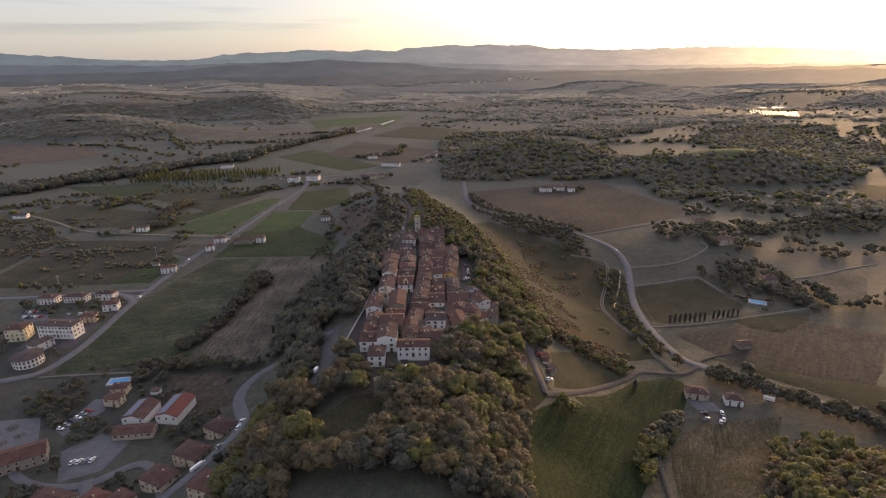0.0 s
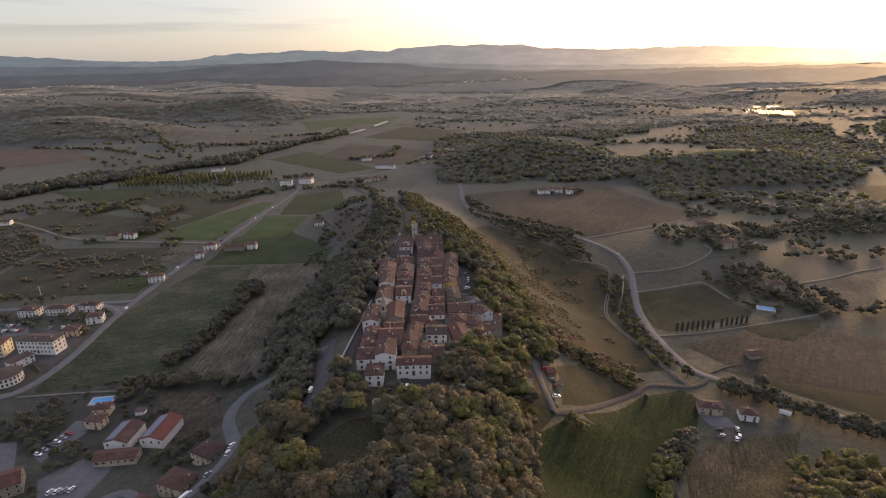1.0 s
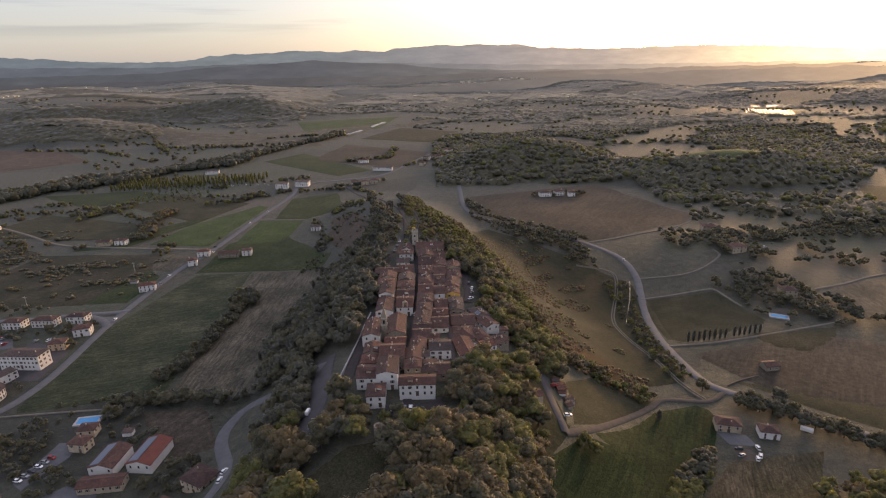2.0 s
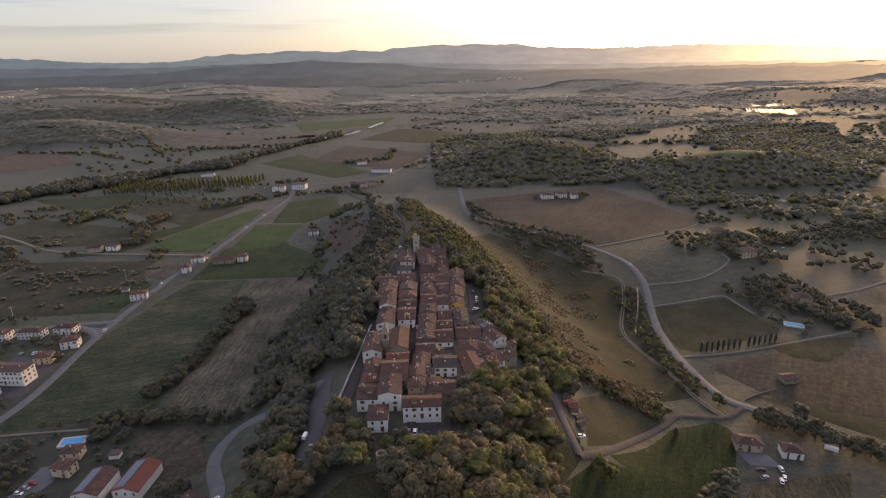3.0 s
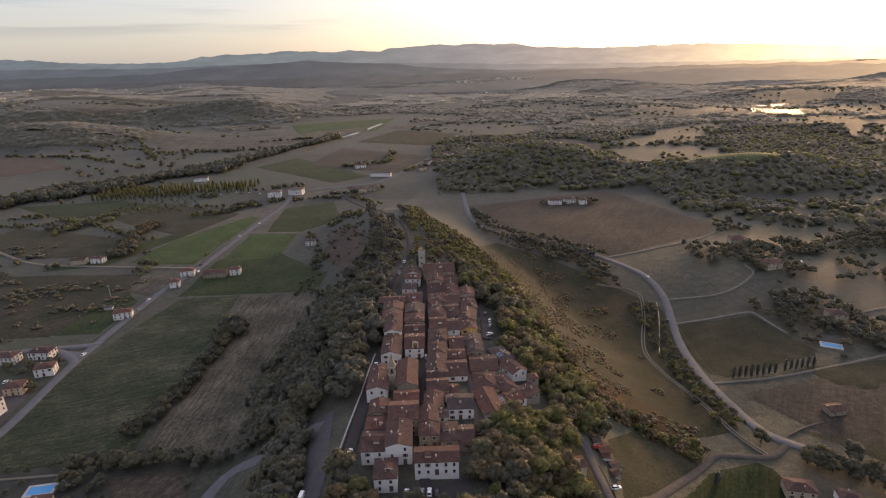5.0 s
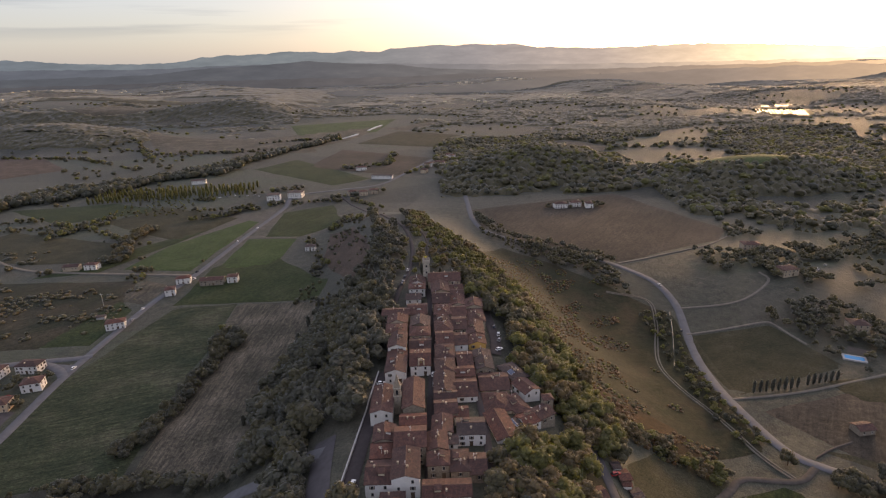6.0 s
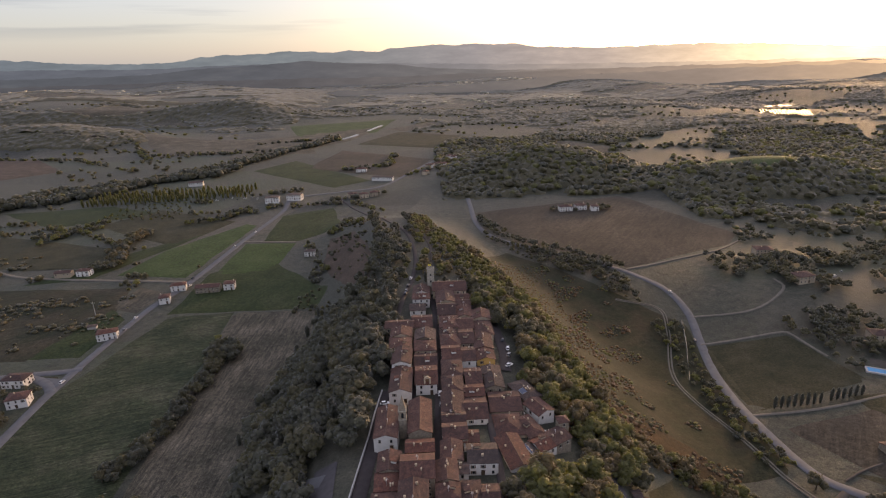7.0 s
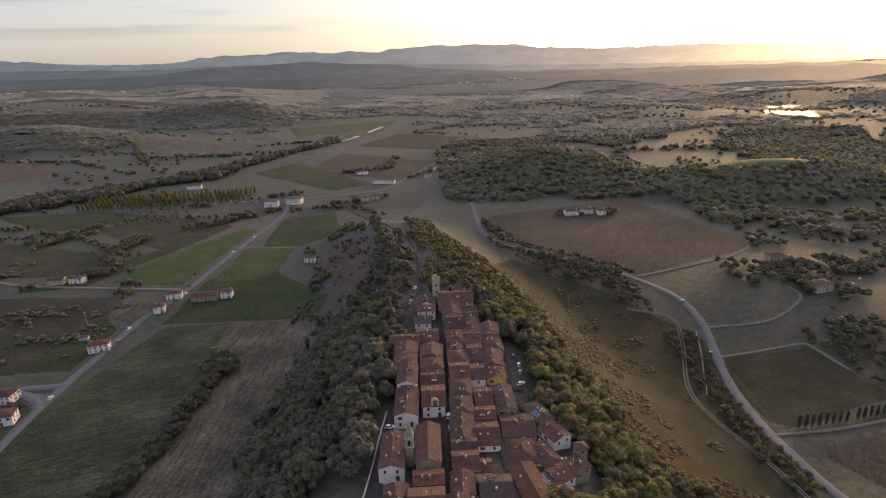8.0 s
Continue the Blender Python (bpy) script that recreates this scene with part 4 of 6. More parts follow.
def church():
    x, y, w, d, base, eave = -28.2, 313.0, 9.2, 21.5, gz(-28, 313), 48.6
    root = house(x, y, w, d, eave, base, "y", WALLS[2], ROOF, "", 0, False, 0.42, "long stone village church with a brown tiled roof", "church", "church", chimneys=0)
    # bell-cote of the neighbouring house facade
    bm = bmesh.new()
    box(bm, -1.6, -0.9, -0.4, 0.4, 0, 3.2)
    box(bm, 0.9, 1.6, -0.4, 0.4, 0, 3.2)
    prism(bm, [(-1.6, -0.4, 3.2), (1.6, -0.4, 3.2), (0, -0.4, 4.4)], (0, 0.8, 0))
    cote = thing("bell_gable", pose(-25.0, 341.2, 45.4), "white plastered bell gable standing on a house front", "bell gable")
    part("arch", bm, WALLS[0], cote)
    bm = bmesh.new()
    bmesh.ops.create_cone(bm, segments=12, radius1=0.55, radius2=0.25, depth=0.9, cap_ends=True)
    part("bell", bm, plain("bronze", (0.16, 0.12, 0.06), 0.4, 0.1, 2.0, metal=0.8), cote, m=pose(0, 0, 2.3))
    # narrow aisle roof beside the nave
    house(-35.0, 318.5, 2.4, 11.0, 46.6, base, "y", WALLS[2], ROOF_GREY, "", 0, False, 0.9, "narrow stone aisle with a steep tiled roof", "church", "church_aisle", chimneys=0)


def tower():
    x, y = -21.6, 457.5
    base, top = gz(x, y), 58.2
    root = thing("bell_tower", pose(x, y, base), "square pale stone tower with a crenellated top and a flag", "tower")
    FOOTPRINTS.append((x, y, 4))
    h = top - base
    bm = bmesh.new()
    box(bm, -2.2, 2.2, -2.2, 2.2, -2, h - 2.2)
    part("wall", bm, STONE, root)
    bm = bmesh.new()
    box(bm, -2.45, 2.45, -2.45, 2.45, h - 2.2, h - 1.7)
    for s in (-1, 1):
        box(bm, -2.45, 2.45, s * 2.22 - 0.22, s * 2.22 + 0.22, h - 1.7, h - 0.9)
        box(bm, s * 2.22 - 0.22, s * 2.22 + 0.22, -2.0, 2.0, h - 1.7, h - 0.9)
    part("parapet", bm, STONE, root)
    for i in range(4):
        for s, ax in ((-1, 0), (1, 0), (-1, 1), (1, 1)):
            if ax and i in (0, 3):
                continue
            bm = bmesh.new()
            q = -2.05 + i * 1.367
            px, py = (q, s * 2.22) if ax == 0 else (s * 2.22, q)
            box(bm, px - 0.36, px + 0.36, py - 0.22, py + 0.22, h - 0.9, h + 0.0)
            part("merlon", bm, STONE, root)
    for z in (h - 4.5, h - 9.0):
        w_ = part("window", WINDOW, None, root, m=pose(0, -2.2, z))
        part("pane", PANE, None, w_)
    flag = thing("flagpole", pose(x - 1.5, y - 1, top - 1.7), "metal flagpole with a yellow and white flag on the tower", "flagpole")
    bm = bmesh.new()
    bmesh.ops.create_cone(bm, segments=8, radius1=0.09, radius2=0.06, depth=4.4, cap_ends=True, matrix=Matrix.Translation((0, 0, 2.2)))
    part("pole", bm, PANEL_FRAME, flag)
    bm = bmesh.new()
    rows_ = []
    for i in range(9):
        u = i / 8 * 2.2
        wv = 0.25 * math.sin(i * 1.1)
        rows_.append([bm.verts.new((u, wv + s, z - u * 0.12)) for s in (0, 0.03) for z in (3.3, 4.3)])
    for a, b in zip(rows_, rows_[1:]):
        for i, j in ((0, 1), (1, 3), (3, 2), (2, 0)):
            bm.faces.new((a[i], a[j], b[j], b[i]))
    part("flag", bm, plain("yellow_cloth", (0.75, 0.60, 0.10), 0.8, 0.1, 1.0), flag)


def campanile():
    """Slim bell tower with arched openings and a tall stone spire, wedged beside the church."""
    x, y = -35.2, 311.0
    base = gz(x, y)
    shaft, tip = 54.0 - base, 60.5 - base
    root = thing("campanile", pose(x, y, base), "slim stone church bell tower with arched openings and a pointed spire", "bell tower")
    FOOTPRINTS.append((x, y, 3))
    bm = bmesh.new()
    box(bm, -1.5, 1.5, -1.5, 1.5, -2, shaft)
    part("shaft", bm, WALLS[2], root)
    for z in (shaft - 4.4, shaft - 0.35):
        bm = bmesh.new()
        box(bm, -1.75, 1.75, -1.75, 1.75, z, z + 0.35)
        part("cornice", bm, STONE, root)
    for k in range(4):
        bm = bmesh.new()
        arch = [(-0.5, 0.0), (0.5, 0.0)] + [(0.5 * math.cos(math.pi * i / 8), 1.9 + 0.5 * math.sin(math.pi * i / 8)) for i in range(9)]
        prism(bm, [(q, -1.56, shaft - 3.4 + z) for q, z in arch], (0, 0.12, 0))
        part("belfry_opening", bm, GLASS, root, "dark arched belfry opening", m=pose(0, 0, 0, 0, 0, 90 * k))
    bm = bmesh.new()
    foot = [bm.verts.new((sx * 1.5, sy * 1.5, shaft)) for sx, sy in ((-1, -1), (1, -1), (1, 1), (-1, 1))]
    apex = bm.verts.new((0, 0, tip))
    for i in range(4):
        bm.faces.new((foot[i], foot[(i + 1) % 4], apex))
    bm.faces.new(foot[::-1])
    part("spire", bm, WALLS[2], root)
    for sx, sy in ((-1, -1), (1, -1), (1, 1), (-1, 1)):
        bm = bmesh.new()
        bmesh.ops.create_cone(bm, segments=4, radius1=0.4, radius2=0.02, depth=1.7, cap_ends=True, matrix=pose(sx * 1.4, sy * 1.4, shaft + 0.85, 0, 0, 45))
        part("pinnacle", bm, STONE, root)


church()
campanile()
tower()

# turret at the eastern corner, and the small round gate tower on the ridge end
house(31.5, 314.3, 4.2, 4.2, 43.0, gz(31.5, 314.3), "x", WALLS[2], ROOF, "s", 8, True, 0.5, "small square stone corner turret with a tiled cap", "turret", "turret", chimneys=0)


def round_tower():
    x, y = -31.5, 226.5
    root = thing("round_tower", pose(x, y, gz(x, y)), "ruined round stone tower among trees", "tower")
    FOOTPRINTS.append((x, y, 4))
    bm = bmesh.new()
    n, rings = 20, ((2.1, -2), (2.0, 6.0), (1.5, 6.0), (1.5, 4.4))
    vs = [[bm.verts.new((r * math.cos(2 * math.pi * i / n), r * math.sin(2 * math.pi * i / n), z + (0.6 * noise.noise(Vector((i, z, 0))) if z == 6.0 else 0))) for i in range(n)] for r, z in rings]
    for a, b in zip(vs, vs[1:]):
        for i in range(n):
            bm.faces.new((a[i], a[(i + 1) % n], b[(i + 1) % n], b[i]))
    bm.faces.new(vs[-1])
    part("wall", bm, WALLS[2], root)


round_tower()


def street(pts, width, label):
    ribbon("street", pts, width, STREET, label, lift=0.5, category="street")


street([(-20.0, 245), (-21.5, 262), (-21.6, 285), (-20.6, 310), (-19.6, 340), (-19.0, 370), (-18.6, 400), (-19.6, 430), (-21, 450)], 4.2, "narrow dark paved main street between house rows")
street([(0, 262), (1.5, 285), (1.6, 305), (0.6, 340), (0.2, 370), (1.2, 410), (3, 440)], 3.2, "narrow back lane between house rows")
street([(-33.3, 262), (-34.0, 290), (-32.0, 340), (-32.0, 395)], 2.4, "narrow alley between house rows")
street([(-51, 260), (-50.5, 275), (-48.5, 297), (-46.5, 322), (-44.5, 345)], 6.0, "paved terrace street behind the village wall")
street([(14, 360), (16, 380), (14, 410), (12, 430)], 6.0, "paved strip with parked cars along the eastern edge")
street([(-30, 243), (-16, 243.5), (-4, 247)], 8.0, "small paved forecourt before a white house")


def roof_window(x, y, z, w, d, tilt, turn, label, lean=0.0):
    """A glazed panel lying on a roof slope, in a thin metal frame."""
    root = thing("roof_light", pose(x, y, z, 0, 0, turn) @ pose(0, 0, 0, tilt, lean, 0), label, "roof light")
    bm = bmesh.new()
    box(bm, -w / 2, w / 2, -d / 2, d / 2, -0.3, 0.05)
    part("frame", bm, PANEL_FRAME, root)
    bm = bmesh.new()
    box(bm, -w / 2 + 0.1, w / 2 - 0.1, -d / 2 + 0.1, d / 2 - 0.1, 0.05, 0.09)
    part("pane", bm, PANEL, root)


def village_wall():
    pts = smooth_line([(-55.0, 262), (-53.6, 275), (-51.2, 297), (-49.6, 312), (-48.6, 326), (-46.5, 345)], 3.0)
    bm = bmesh.new()
    prev = None
    for i, q in enumerate(pts):
        d = (pts[min(i + 1, len(pts) - 1)] - pts[max(i - 1, 0)]).normalized()
        s = Vector((d.y, -d.x)) * 0.24
        z = gz(q.x + 2, q.y) + 1.4
        cur = [bm.verts.new((q.x + a * s.x, q.y + a * s.y, zz)) for a, zz in ((-1, z - 7), (-1, z), (1, z), (1, z - 7))]
        if prev:
            for k in range(3):
                bm.faces.new((prev[k], prev[k + 1], cur[k + 1], cur[k]))
        else:
            bm.faces.new(cur)
        prev = cur
    bm.faces.new(prev[::-1])
    me = bpy.data.meshes.new("village_wall")
    bm.to_mesh(me)
    bm.free()
    me.materials.append(CONCRETE)
    tagged(new("village_wall", me), "pale plastered retaining wall along the western terrace", "wall", kind="structure")


village_wall()
roof_window(14.3, 298.4, 41.85, 0.9, 5.6, 0, 22, "long pale skylight on a village roof", -18)
roof_window(18.7, 337.6, 42.05, 2.6, 3.6, 0, 24, "pale glass solar panel on a village roof", -17)

# ---- houses of the valley ----
def block(x, y, w, d, tall, turn, wall, roof, label, ridge="x", hip=True, sides="se", **more):
    z = gz(x, y)
    return house(x, y, w, d, z + tall, z - 0.1, ridge, wall, roof, sides, turn, hip, more.pop("pitch", 0.32), label, more.pop("category", "house"), more.pop("name", "house"), more.pop("group", "houses in the valley"), **more)


block(-279, 364, 27, 11, 10.5, -5, WALLS[1], ROOF_GREY, "long white three-storey apartment block with a grey hip roof", name="apartment_block", category="apartment block", floors=3, spacing=2.6, chimneys=2, pitch=0.22)
block(-308, 362, 13, 12, 9.5, 8, WALLS[4], ROOF, "pale yellow apartment house with a brown hip roof", name="apartment_block", category="apartment block", floors=3, chimneys=1)
block(-282, 346, 8, 14, 5.5, -25, WALLS[1], ROOF_GREY, "white wing with a shallow roof beside a round building", floors=2, chimneys=0, pitch=0.12)
for hx, hy, hw in ((-328, 424, 14.5), (-306, 426, 17), (-284, 431, 14.5)):
    block(hx, hy, hw, 9, 5.6, -2, WALLS[1], ROOF, "cream two-storey row of houses with a brown hip roof", floors=2, spacing=2.6, group="row houses by the junction")
block(-268, 409, 11, 9, 5.8, 15, WALLS[1], ROOF, "white two-storey house beside the valley road", floors=2)
block(-273, 388, 10, 9, 5.5, 10, WALLS[0], ROOF, "ochre two-storey house with a brown roof", floors=2)
block(-174, 288.3, 5.0, 4.0, 2.4, 4, WALLS[1], ROOF_GREY, "small white shed with a flat pale roof beside a fallow plot", name="shed", category="shed", sides="", chimneys=0, pitch=0.08)
block(-259, 490, 13, 8, 5.6, 18, WALLS[1], ROOF_RED, "white farmhouse with a red roof beside the valley road", floors=2)
block(-279, 506, 6, 4, 2.6, 10, CONCRETE, ROOF_GREY, "small pale shed with a flat roof", name="shed", category="shed", sides="", chimneys=0, pitch=0.1)
block(-196, 290, 9, 7, 4.5, 5, WALLS[0], ROOF, "ochre pool house with a brown roof", floors=1)
block(-193, 278, 9, 7, 5.2, -10, WALLS[0], ROOF, "ochre two-storey house behind a pool", floors=2)
block(-117, 243, 13, 11, 5.4, -28, WALLS[0], ROOF, "ochre villa with a brown hip roof beside the hill road", floors=2, spacing=2.8)
block(-123, 222, 14, 11, 5.4, -22, WALLS[0], ROOF, "ochre villa with a brown hip roof above the road", floors=2)
block(-133, 209, 14, 11, 5.4, -25, WALLS[0], ROOF, "ochre villa with brown hip roof and chimneys", floors=2)
block(-99, 186, 12, 11, 6.3, -20, WALLS[0], ROOF, "ochre villa half hidden by trees", floors=2)
block(-145, 197, 10, 9, 6.0, -25, WALLS[0], ROOF, "ochre house with a brown roof among trees", floors=2)
block(-176, 198, 17, 11, 5.5, -15, WALLS[0], ROOF, "wide low building with a brown roof", hip=False, floors=2)
block(-158, 197, 11, 12, 5.5, -20, WALLS[0], ROOF_RED, "low house with a reddish roof", floors=2)
block(-213, 228, 24, 13, 6.0, 30, WALLS[2], ROOF_RED, "large barn with a rust-red tiled roof", hip=False, name="barn", category="barn", chimneys=0)
block(-166, 249, 20, 8, 3.8, 6, WALLS[0], ROOF, "low brown-roofed workshop beside the warehouses", hip=False, floors=1, chimneys=0)
block(150, 284, 12.5, 8, 4.6, -14, WALLS[0], ROOF, "ochre roadside farmhouse with a brown roof", floors=2)
block(168.5, 277, 9.5, 7.5, 4.2, -14, WALLS[1], ROOF, "white roadside house with a brown roof", floors=2)
block(207, 341, 9, 7, 3.6, 5, WALLS[2], ROOF, "lone stone field hut with a brown roof", name="field_hut", category="hut", hip=False, floors=1, chimneys=0)
block(291, 600, 16, 11, 6.0, -8, WALLS[0], ROOF, "stone villa with a brown roof among trees", floors=2)
block(284, 532, 15, 11, 6.0, 10, WALLS[0], ROOF, "ochre villa with a brown roof among trees", floors=2)
block(284, 448, 12, 10, 6.0, -10, WALLS[0], ROOF, "ochre villa beside a swimming pool", floors=2)
for hx, hy, hw in ((150, 786, 16), (170, 790, 13), (186, 783, 9)):
    block(hx, hy, hw, 11, 6.0, rng.uniform(-10, 10), WALLS[1], ROOF, "pale farmstead house ringed by trees in a ploughed field", floors=2, group="farmstead houses")
block(-244, 551, 8, 9, 5.6, 18, WALLS[1], ROOF, "white two-storey house on the valley road", floors=2)
block(-243, 577, 12, 8, 5.4, 12, WALLS[1], ROOF_RED, "white house with a red roof on the valley road", floors=2)
block(-215, 571, 20, 9, 5.2, 4, WALLS[2], ROOF, "long stone farm building beside the road", hip=False, floors=2)
block(-198, 575, 9, 8, 6.0, 6, WALLS[1], ROOF, "white farmhouse at the end of a long barn", floors=2)
block(-143, 655, 10, 8, 5.0, 0, WALLS[1], ROOF_GREY, "white isolated house in the meadow", floors=2)
block(-368, 620, 14, 8, 5.0, 5, WALLS[0], ROOF, "low farm building on the lane", floors=1, hip=False)
block(-350, 622, 12, 8, 5.6, 0, WALLS[1], ROOF, "pale farmhouse among trees on the lane", floors=2)
block(-541, 690, 16, 9, 4.5, 10, WALLS[1], ROOF_GREY, "low white farm shed beside the lane", floors=1, hip=False)
block(-238, 882, 18, 14, 8.0, 5, WALLS[1], ROOF_GREY, "white works building with a flat roof", name="works_building", category="factory", floors=2, pitch=0.08, chimneys=0)
block(-209, 893, 20, 15, 8.0, -5, WALLS[1], ROOF_GREY, "white works hall with a flat grey roof", name="works_building", category="factory", floors=2, pitch=0.08, chimneys=0)
block(-92, 1002, 34, 10, 6.0, -12, WALLS[1], ROOF_GREY, "long white warehouse in the valley", name="warehouse", category="warehouse", hip=False, floors=1, pitch=0.12, chimneys=0)
block(-134, 1078, 18, 10, 6.0, 0, WALLS[1], ROOF, "white farmhouse in brown fields", floors=2)
block(-392, 1010, 22, 10, 6.0, 8, WALLS[1], ROOF_GREY, "white riverside shed with grey roof", name="shed", category="shed", hip=False, floors=1, chimneys=0)
for hx, hy in ((-128, 895), (-112, 892), (-98, 900)):
    block(hx, hy, 12, 10, 6.0, rng.uniform(-20, 20), WALLS[0], ROOF, "ochre hamlet house by the valley road", floors=2, group="hamlet houses")
for i in range(9):
    hx, hy = rng.uniform(10, 70), 1010 + rng.uniform(0, 190)
    block(-40 + (hy - 1000) * 0.35 + rng.uniform(-14, 14), hy, rng.uniform(9, 14), 9, 6.0, rng.uniform(0, 90), WALLS[rng.choice((0, 1))], ROOF, "small hamlet house along the far road", floors=2, chimneys=0, group="far hamlet houses")


def warehouse(x, y, w, d, turn, roof, label):
    """A gabled workshop hall whose southern slope carries dark panels."""
    root = block(x, y, w, d, 5.2, turn, WALLS[1], roof, label, ridge="y", hip=False, sides="s", name="warehouse", category="warehouse", chimneys=0, pitch=0.3, floors=1)
    h, rise = 5.3, w / 2 * 0.3
    bm = bmesh.new()
    a = math.atan(0.3)
    q = pose(-w / 4, 0, h + rise / 2 + 0.42, 0, -math.degrees(a), 0)
    vs = box(bm, -w / 4 * 0.85, w / 4 * 0.85, -d / 2 * 0.9, d / 2 * 0.9, -0.05, 0.05)
    bmesh.ops.transform(bm, matrix=q, verts=vs)
    part("solar_panel", bm, PANEL, root, "grey-blue glass solar panels")


warehouse(-170.2, 264.5, 12.5, 17, -4, ROOF, "white gabled workshop with a panel-covered brown roof")
warehouse(-152.2, 267.5, 12.5, 20, -6, ROOF_BRIGHT, "white gabled workshop with a bright red roof and panels")


def round_house():
    x, y = -277, 326
    root = thing("round_building", pose(x, y, gz(x, y)), "round white two-storey building with a low grey roof", "building")
    FOOTPRINTS.append((x, y, 11))
    n, r = 24, 9.0
    bm = bmesh.new()
    bmesh.ops.create_cone(bm, segments=n, radius1=r, radius2=r, depth=6.5, cap_ends=True, matrix=Matrix.Translation((0, 0, 2.75)))
    part("wall", bm, WALLS[1], root)
    bm = bmesh.new()
    bmesh.ops.create_cone(bm, segments=n, radius1=r + 0.7, radius2=1.0, depth=2.0, cap_ends=True, matrix=Matrix.Translation((0, 0, 7.0)))
    part("roof", bm, ROOF_GREY, root)
    for f in (1.6, 4.4):
        for i in range(n):
            a = 360 * (i + 0.5) / n
            w_ = part("window", WINDOW, None, root, m=pose(0, 0, f, 0, 0, a) @ pose(0, -r * 0.993, 0))
            part("pane", PANE, None, w_)


round_house()

# paved yards and car parks
drape("yard", [(-300, 345), (-262, 345), (-262, 385), (-300, 400)], TARMAC, "asphalt yard round the apartment blocks", 0.5, 5, "yard")
drape("yard", [(-341, 407), (-322, 409), (-308, 390), (-322, 384)], ASPHALT, "asphalt parking in front of row houses", 0.5, 5, "yard")
drape("yard", [(-198, 236), (-184, 250), (-166, 243), (-169, 222), (-186, 214)], ASPHALT, "grey workshop forecourt with parked cars", 0.5, 5, "yard")
drape("yard", [(-212, 252), (-204, 247), (-196, 272), (-198, 284), (-208, 283)], ASPHALT, "grey parking lane with parked cars", 0.5, 5, "yard")
drape("yard", [(-254, 262), (-229, 266), (-215, 241), (-226, 234), (-250, 240)], ASPHALT, "pale yard heaped with stone", 0.5, 5, "yard")
drape("yard", [(142, 281), (157, 277), (158, 268), (144, 270)], ASPHALT, "grey asphalt court before the roadside farmhouse", 0.45, 4, "yard")
drape("yard", [(143, 268), (152, 266), (158, 257), (150, 254), (143, 260)], GRAVEL, "brown gravel forecourt with parked cars", 0.5, 5, "yard")
ribbon("road", [(-172, 215), (-160, 190), (-150, 160)], 6.0, ASPHALT, "asphalt access road between workshops")
ribbon("road", [(-230, 236), (-200, 214), (-172, 212), (-150, 226), (-128, 200)], 5.0, ASPHALT, "asphalt lane through the houses below the ridge")


BROKEN = plain("broken_stone", (0.13, 0.125, 0.12), 0.95, 0.4, 1.5, relief=0.1)


def rubble_heap(x, y, r, seed):
    """Broken stone tipped in a low mound."""
    q = random.Random(seed)
    root = thing("rubble_heap", pose(x, y, gz(x, y) + 0.3), "low heap of broken grey stone and rubble in a yard", "rubble heap", "rubble heaps in the yard")
    bm = bmesh.new()
    for _ in range(140):
        d, a = r * math.sqrt(q.random()), q.uniform(0, 2 * math.pi)
        z = 0.5 * (r - d) * q.uniform(0.1, 0.9)
        s = q.uniform(0.15, 0.5)
        vs = box(bm, -s, s, -s * 0.7, s * 0.7, -s * 0.6, s * 0.5)
        bmesh.ops.transform(bm, matrix=pose(d * math.cos(a), d * math.sin(a), z, q.uniform(-40, 40), q.uniform(-40, 40), q.uniform(0, 360)), verts=vs)
    part("rubble", bm, BROKEN, root)
    bm = bmesh.new()
    bmesh.ops.create_cone(bm, segments=16, radius1=r * 1.1, radius2=r * 0.2, depth=r * 0.42, cap_ends=True, matrix=Matrix.Translation((0, 0, r * 0.12)))
    part("spoil", bm, GRAVEL, root)


for hx, hy, hr, hs in ((-237, 256, 4.0, 1), (-228, 249, 3.2, 2), (-241, 248, 3.4, 3), (-233, 243, 2.6, 4)):
    rubble_heap(hx, hy, hr, hs)


def pool(x, y, w, d, turn):
    z = gz(x, y)
    root = thing("swimming_pool", pose(x, y, z, 0, 0, turn), "bright blue garden swimming pool with a pale stone rim", "swimming pool")
    FOOTPRINTS.append((x, y, w * 0.6))
    bm = bmesh.new()
    for a in ((-w / 2 - 1.2, w / 2 + 1.2, -d / 2 - 1.2, -d / 2), (-w / 2 - 1.2, w / 2 + 1.2, d / 2, d / 2 + 1.2), (-w / 2 - 1.2, -w / 2, -d / 2, d / 2), (w / 2, w / 2 + 1.2, -d / 2, d / 2)):
        box(bm, *a, -0.5, 0.9)
    part("rim", bm, CONCRETE, root)
    bm = bmesh.new()
    box(bm, -w / 2, w / 2, -d / 2, d / 2, -0.4, 0.78)
    part("basin", bm, POOL, root)


pool(-203, 301, 11, 5.5, 8)
pool(256, 412, 11, 5.0, -28)
drape("yard", [(258, 420), (270, 412), (276, 420), (264, 428)], GRAVEL, "brown gravelled terrace beside a pool", 0.5, 4, "yard")

# river reach, ponds
ribbon("river", [(-226, 1480), (-208, 1520), (-196, 1560)], 16, WATER, "shining reach of river between trees", lift=1.6, category="river")
ribbon("river", [(-176, 1620), (-160, 1690), (-146, 1740)], 14, WATER, "shining reach of river between trees", lift=1.6, category="river")


ribbon("stream", [(171, 500), (165.5, 482), (160, 466), (153.5, 450), (148, 436), (142, 422)], 0.7, WATER, "thin shining stream between the lane and the road", lift=0.35, category="stream", wobble=1.2)

drape("field", [(890, 1560), (1010, 1560), (1100, 1720), (960, 1730)], LAWN, "mown field under solar panels", 1.5, 30)


